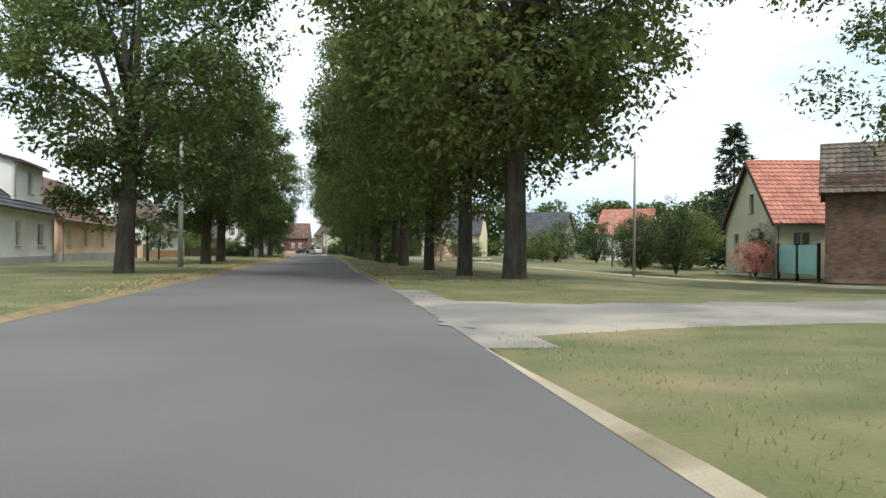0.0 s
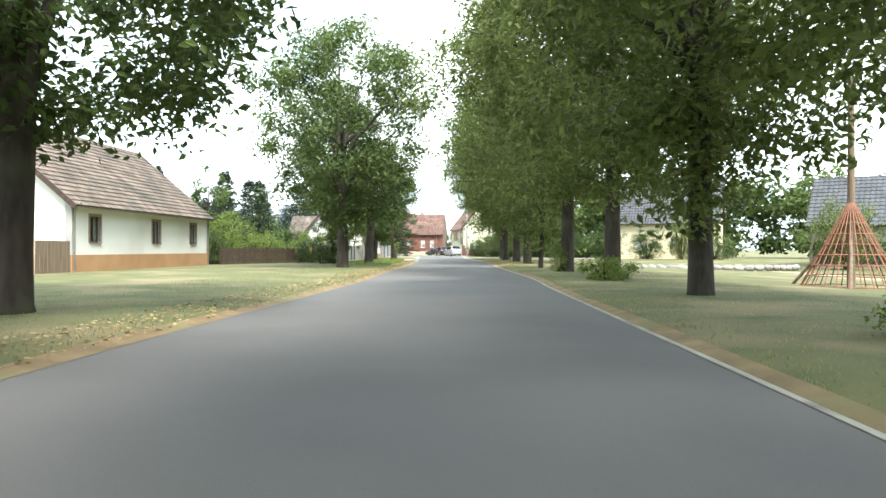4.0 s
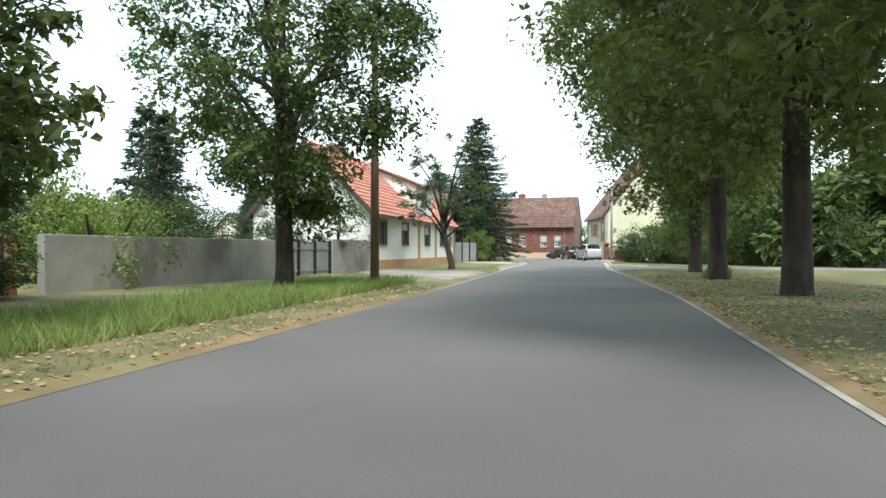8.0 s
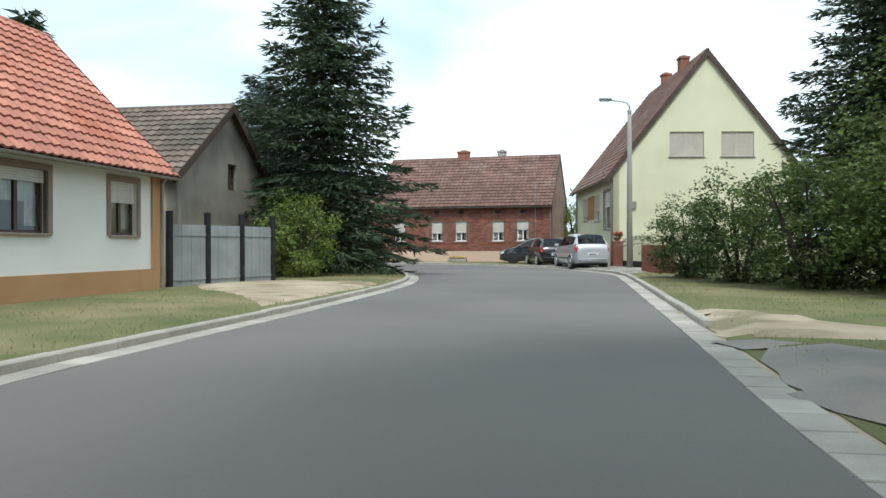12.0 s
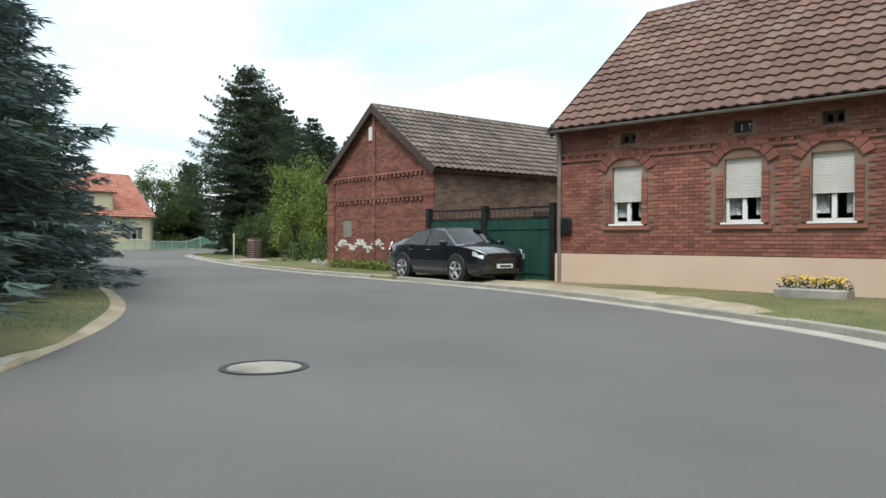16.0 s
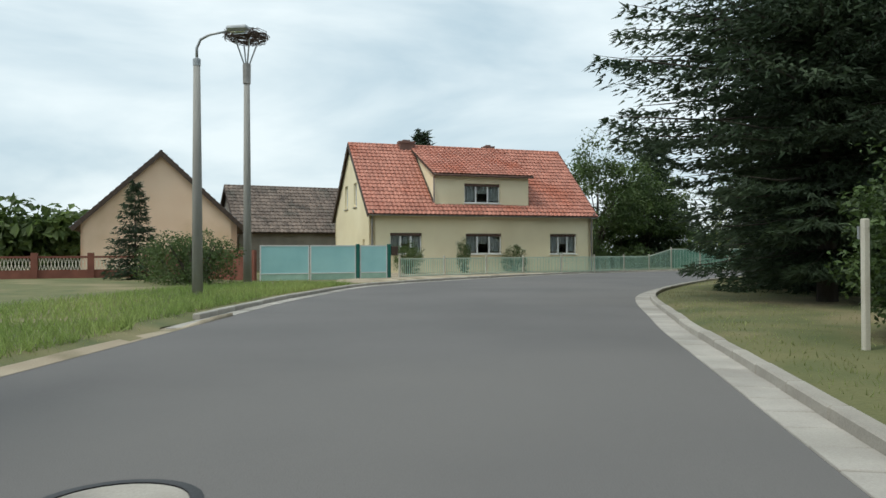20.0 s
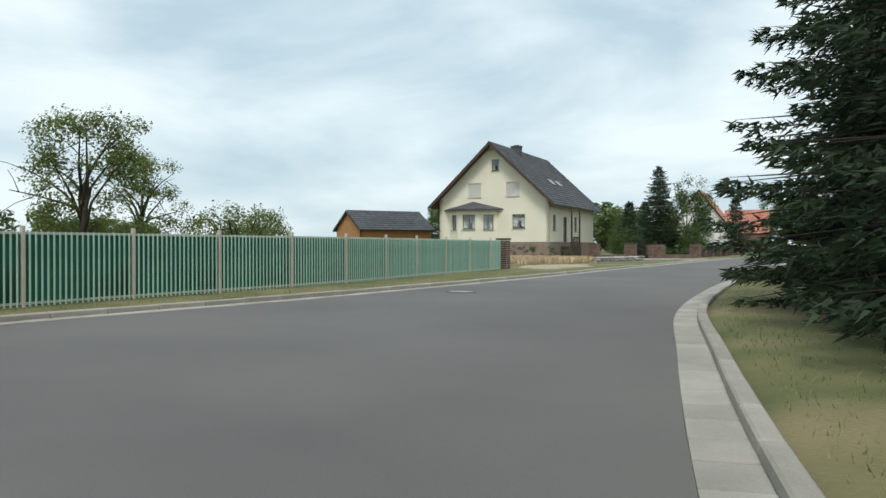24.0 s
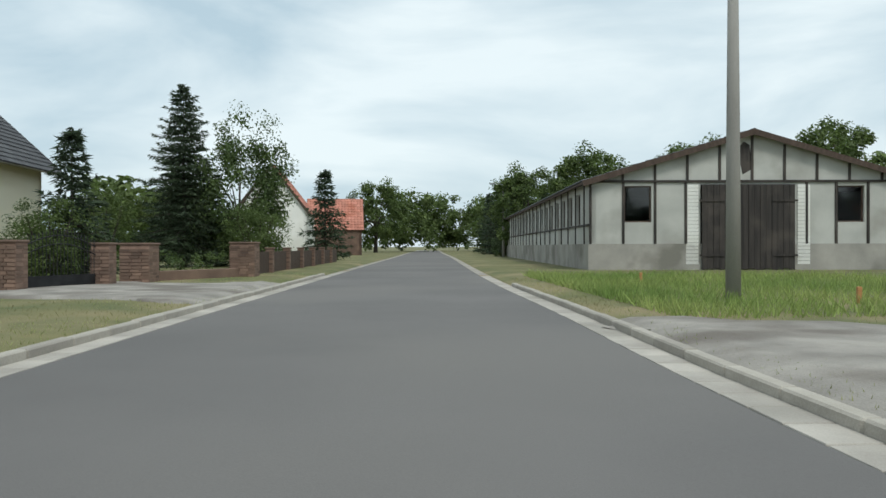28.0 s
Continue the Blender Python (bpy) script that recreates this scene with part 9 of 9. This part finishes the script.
# grass blades on the verges near the road
def blades(name, line, sign, d0, d1, n, h0, h1, seed, i0=0, i1=None, mat=None, label="short uneven grass blades on the verge"):
    rng = np.random.default_rng(seed)
    seg = line[i0:i1]
    k = rng.integers(0, len(seg) - 1, n)
    d = d0 + (d1 - d0) * rng.random(n) ** 1.4
    t = np.gradient(seg, axis=0)
    t /= np.hypot(*t.T)[:, None]
    u = rng.random(n)[:, None]
    p = seg[k] * (1 - u) + seg[k + 1] * u + np.stack([t[k, 1], -t[k, 0]], 1) * (sign * d)[:, None]
    other = np.concatenate([HOLE_L, HOLE_R])[::3]
    ok = np.ones(n, bool)
    for a in range(0, n, 4000):
        dd = np.sqrt(((p[a:a + 4000, None] - other[None]) ** 2).sum(2)).min(1)
        ok[a:a + 4000] = dd > d0 * 0.7
    p = p[ok]
    z = lawn_height(p)
    m = len(p)
    h = rng.uniform(h0, h1, m)
    a = rng.uniform(0, 2 * math.pi, m)
    w = 0.005 + 0.04 * h
    dx, dy = np.cos(a) * w, np.sin(a) * w
    lx, ly = rng.normal(size=m) * h * 0.5, rng.normal(size=m) * h * 0.5
    v = np.stack([np.c_[p[:, 0] - dx, p[:, 1] - dy, z - 0.01], np.c_[p[:, 0] + dx, p[:, 1] + dy, z - 0.01], np.c_[p[:, 0] + lx, p[:, 1] + ly, z + h]], 1).reshape(-1, 3)
    solo(name, npmesh(name, v, np.arange(m * 3).reshape(-1, 3)), mat or BLADE, label, "grass", kind="stuff")


blades("grass", HOLE_R, 1, 0.25, 6, 90000, 0.02, 0.055, 1, 60, near(EDGE_R, (-119, 288)))
blades("grass", HOLE_L, -1, 0.25, 6, 90000, 0.02, 0.055, 2, 60, near(EDGE_L, (-126, 292)))
blades("tall_grass", HOLE_L, -1, 1.2, 4.5, 14000, 0.1, 0.32, 3, near(EDGE_L, (-23.0, 117)), near(EDGE_L, (-27.0, 138)), mat=BLADE_G, label="long uncut grass under the wall")
blades("tall_grass", HOLE_L, -1, 0.4, 5, 14000, 0.08, 0.2, 4, near(EDGE_L, (-78, 200)), near(EDGE_L, (-98, 204)), mat=BLADE_G, label="long green grass beside the bend")
blades("tall_grass", HOLE_R, 1, 1.0, 12, 16000, 0.1, 0.3, 5, near(EDGE_R, (-117, 273)), near(EDGE_R, (-120, 290)), mat=BLADE_G, label="long meadow grass before the stable")


def fallen(name, line, sign, i0, i1, d0, d1, n, seed, label):
    """Dry leaves lying flat on the grass."""
    rng = np.random.default_rng(seed)
    seg = line[i0:i1]
    k = rng.integers(0, len(seg) - 1, n)
    t = np.gradient(seg, axis=0)
    t /= np.hypot(*t.T)[:, None]
    u = rng.random(n)[:, None]
    p = seg[k] * (1 - u) + seg[k + 1] * u + np.stack([t[k, 1], -t[k, 0]], 1) * (sign * (d0 + (d1 - d0) * rng.random(n) ** 1.3))[:, None]
    z = lawn_height(p) + 0.02
    c = np.c_[p, z]
    a, s_ = rng.uniform(0, 6.28, n), rng.uniform(0.02, 0.055, n)[:, None]
    e = np.c_[np.cos(a), np.sin(a), rng.normal(size=n) * 0.2]
    w = np.c_[-np.sin(a), np.cos(a), rng.normal(size=n) * 0.2] * 0.7
    v = np.stack([c - e * s_, c + w * s_, c + e * s_, c - w * s_], 1).reshape(-1, 3)
    solo(name, npmesh(name, v, np.arange(n * 4).reshape(-1, 4)), DRY_LEAF, label, "leaf litter", kind="stuff")


DRY_LEAF = M("dry_fallen_leaf", (0.3, 0.2, 0.08), (0.5, 0.4, 0.2), 0.7, 8, 0.8, bump=0, island=0.35, translucent=0.2)
fallen("leaf_litter", HOLE_R, 1, near(EDGE_R, (-3.5, 40)), near(EDGE_R, (-8, 66)), 0.15, 6, 5000, 1, "dry yellow-brown leaves scattered on the verge")
fallen("leaf_litter", HOLE_R, 1, near(EDGE_R, (-16.2, 117)), near(EDGE_R, (-22.5, 148)), 0.15, 6, 9000, 2, "dry yellow-brown leaves scattered on the verge")
fallen("leaf_litter", HOLE_L, -1, near(EDGE_L, (-9, 33)), near(EDGE_L, (-26, 136)), 0.1, 1.4, 7000, 3, "dry leaves and blossom gathered along the road edge")


def wheat():
    rng = np.random.default_rng(6)
    n = 11000
    u, w = rng.random(n), rng.random(n)
    x = -127.5 - 14 * u
    y = 259.0 + 11 * w + (x + 127) * -0.2
    ok = (x < -124.5 - (y - 258) * 0.3)
    x, y = x[ok], y[ok]
    h = rng.uniform(0.3, 0.48, len(x))
    a = rng.uniform(0, math.pi, len(x))
    v = np.stack([np.c_[x - 0.02 * np.cos(a), y - 0.02 * np.sin(a), 0 * x], np.c_[x + 0.02 * np.cos(a), y + 0.02 * np.sin(a), 0 * x], np.c_[x + rng.normal(size=len(x)) * 0.06 + 0.02, y + rng.normal(size=len(x)) * 0.06, h], np.c_[x + rng.normal(size=len(x)) * 0.06 - 0.02, y, h]], 1).reshape(-1, 3)
    solo("wheat", npmesh("wheat", v, np.arange(len(x) * 4).reshape(-1, 4)), WHEAT, "strip of ripe golden wheat before the house", "crop", kind="stuff")


wheat()


# ---- brickwork ----
bricks(hr, dist(pr, qr), 0.84, 4.18, [(a - 0.2, b_ + 0.2, c - 0.16, d + 0.3) for a, b_, c, d in WR] + AT + [(0, 13.05, 3.13, 3.35)], pose(0, 0, 0), BRICK, BRICK_O, 300)
bricks(hb, LB, 0.0, 6.0, [(0.0, 0.5, 0, 3.45), (LB - 0.5, LB, 0, 3.45), (LB * 0.47, LB * 0.47 + 0.16, 0, 5.7), (1.15, 1.75, 1.25, 1.85), (0, LB, 2.49, 2.68), (0, LB, 3.34, 3.53)], pose(0, 0, 0), BRICK, BRICK_O, 300,
       top=lambda x: 3.6 + 2.3 * (x / (LB * 0.49) if x < LB * 0.49 else (LB - x) / (LB * 0.51)))
bricks(hb, 12.0, 0.0, 3.5, [(7.2, 8.2, 2.4, 3.15), (4.5, 9.7, 0.0, 2.2)], pose(LB, 0, 0, 0, 0, 90), BRICK_B, BRICK_B, 0)
bricks(hbb, 15.0, 0.0, 5.1, [(3.6, 4.3, 2.3, 3.1)], pose(0, 0, 0), BRICK_B, BRICK_B, 0)
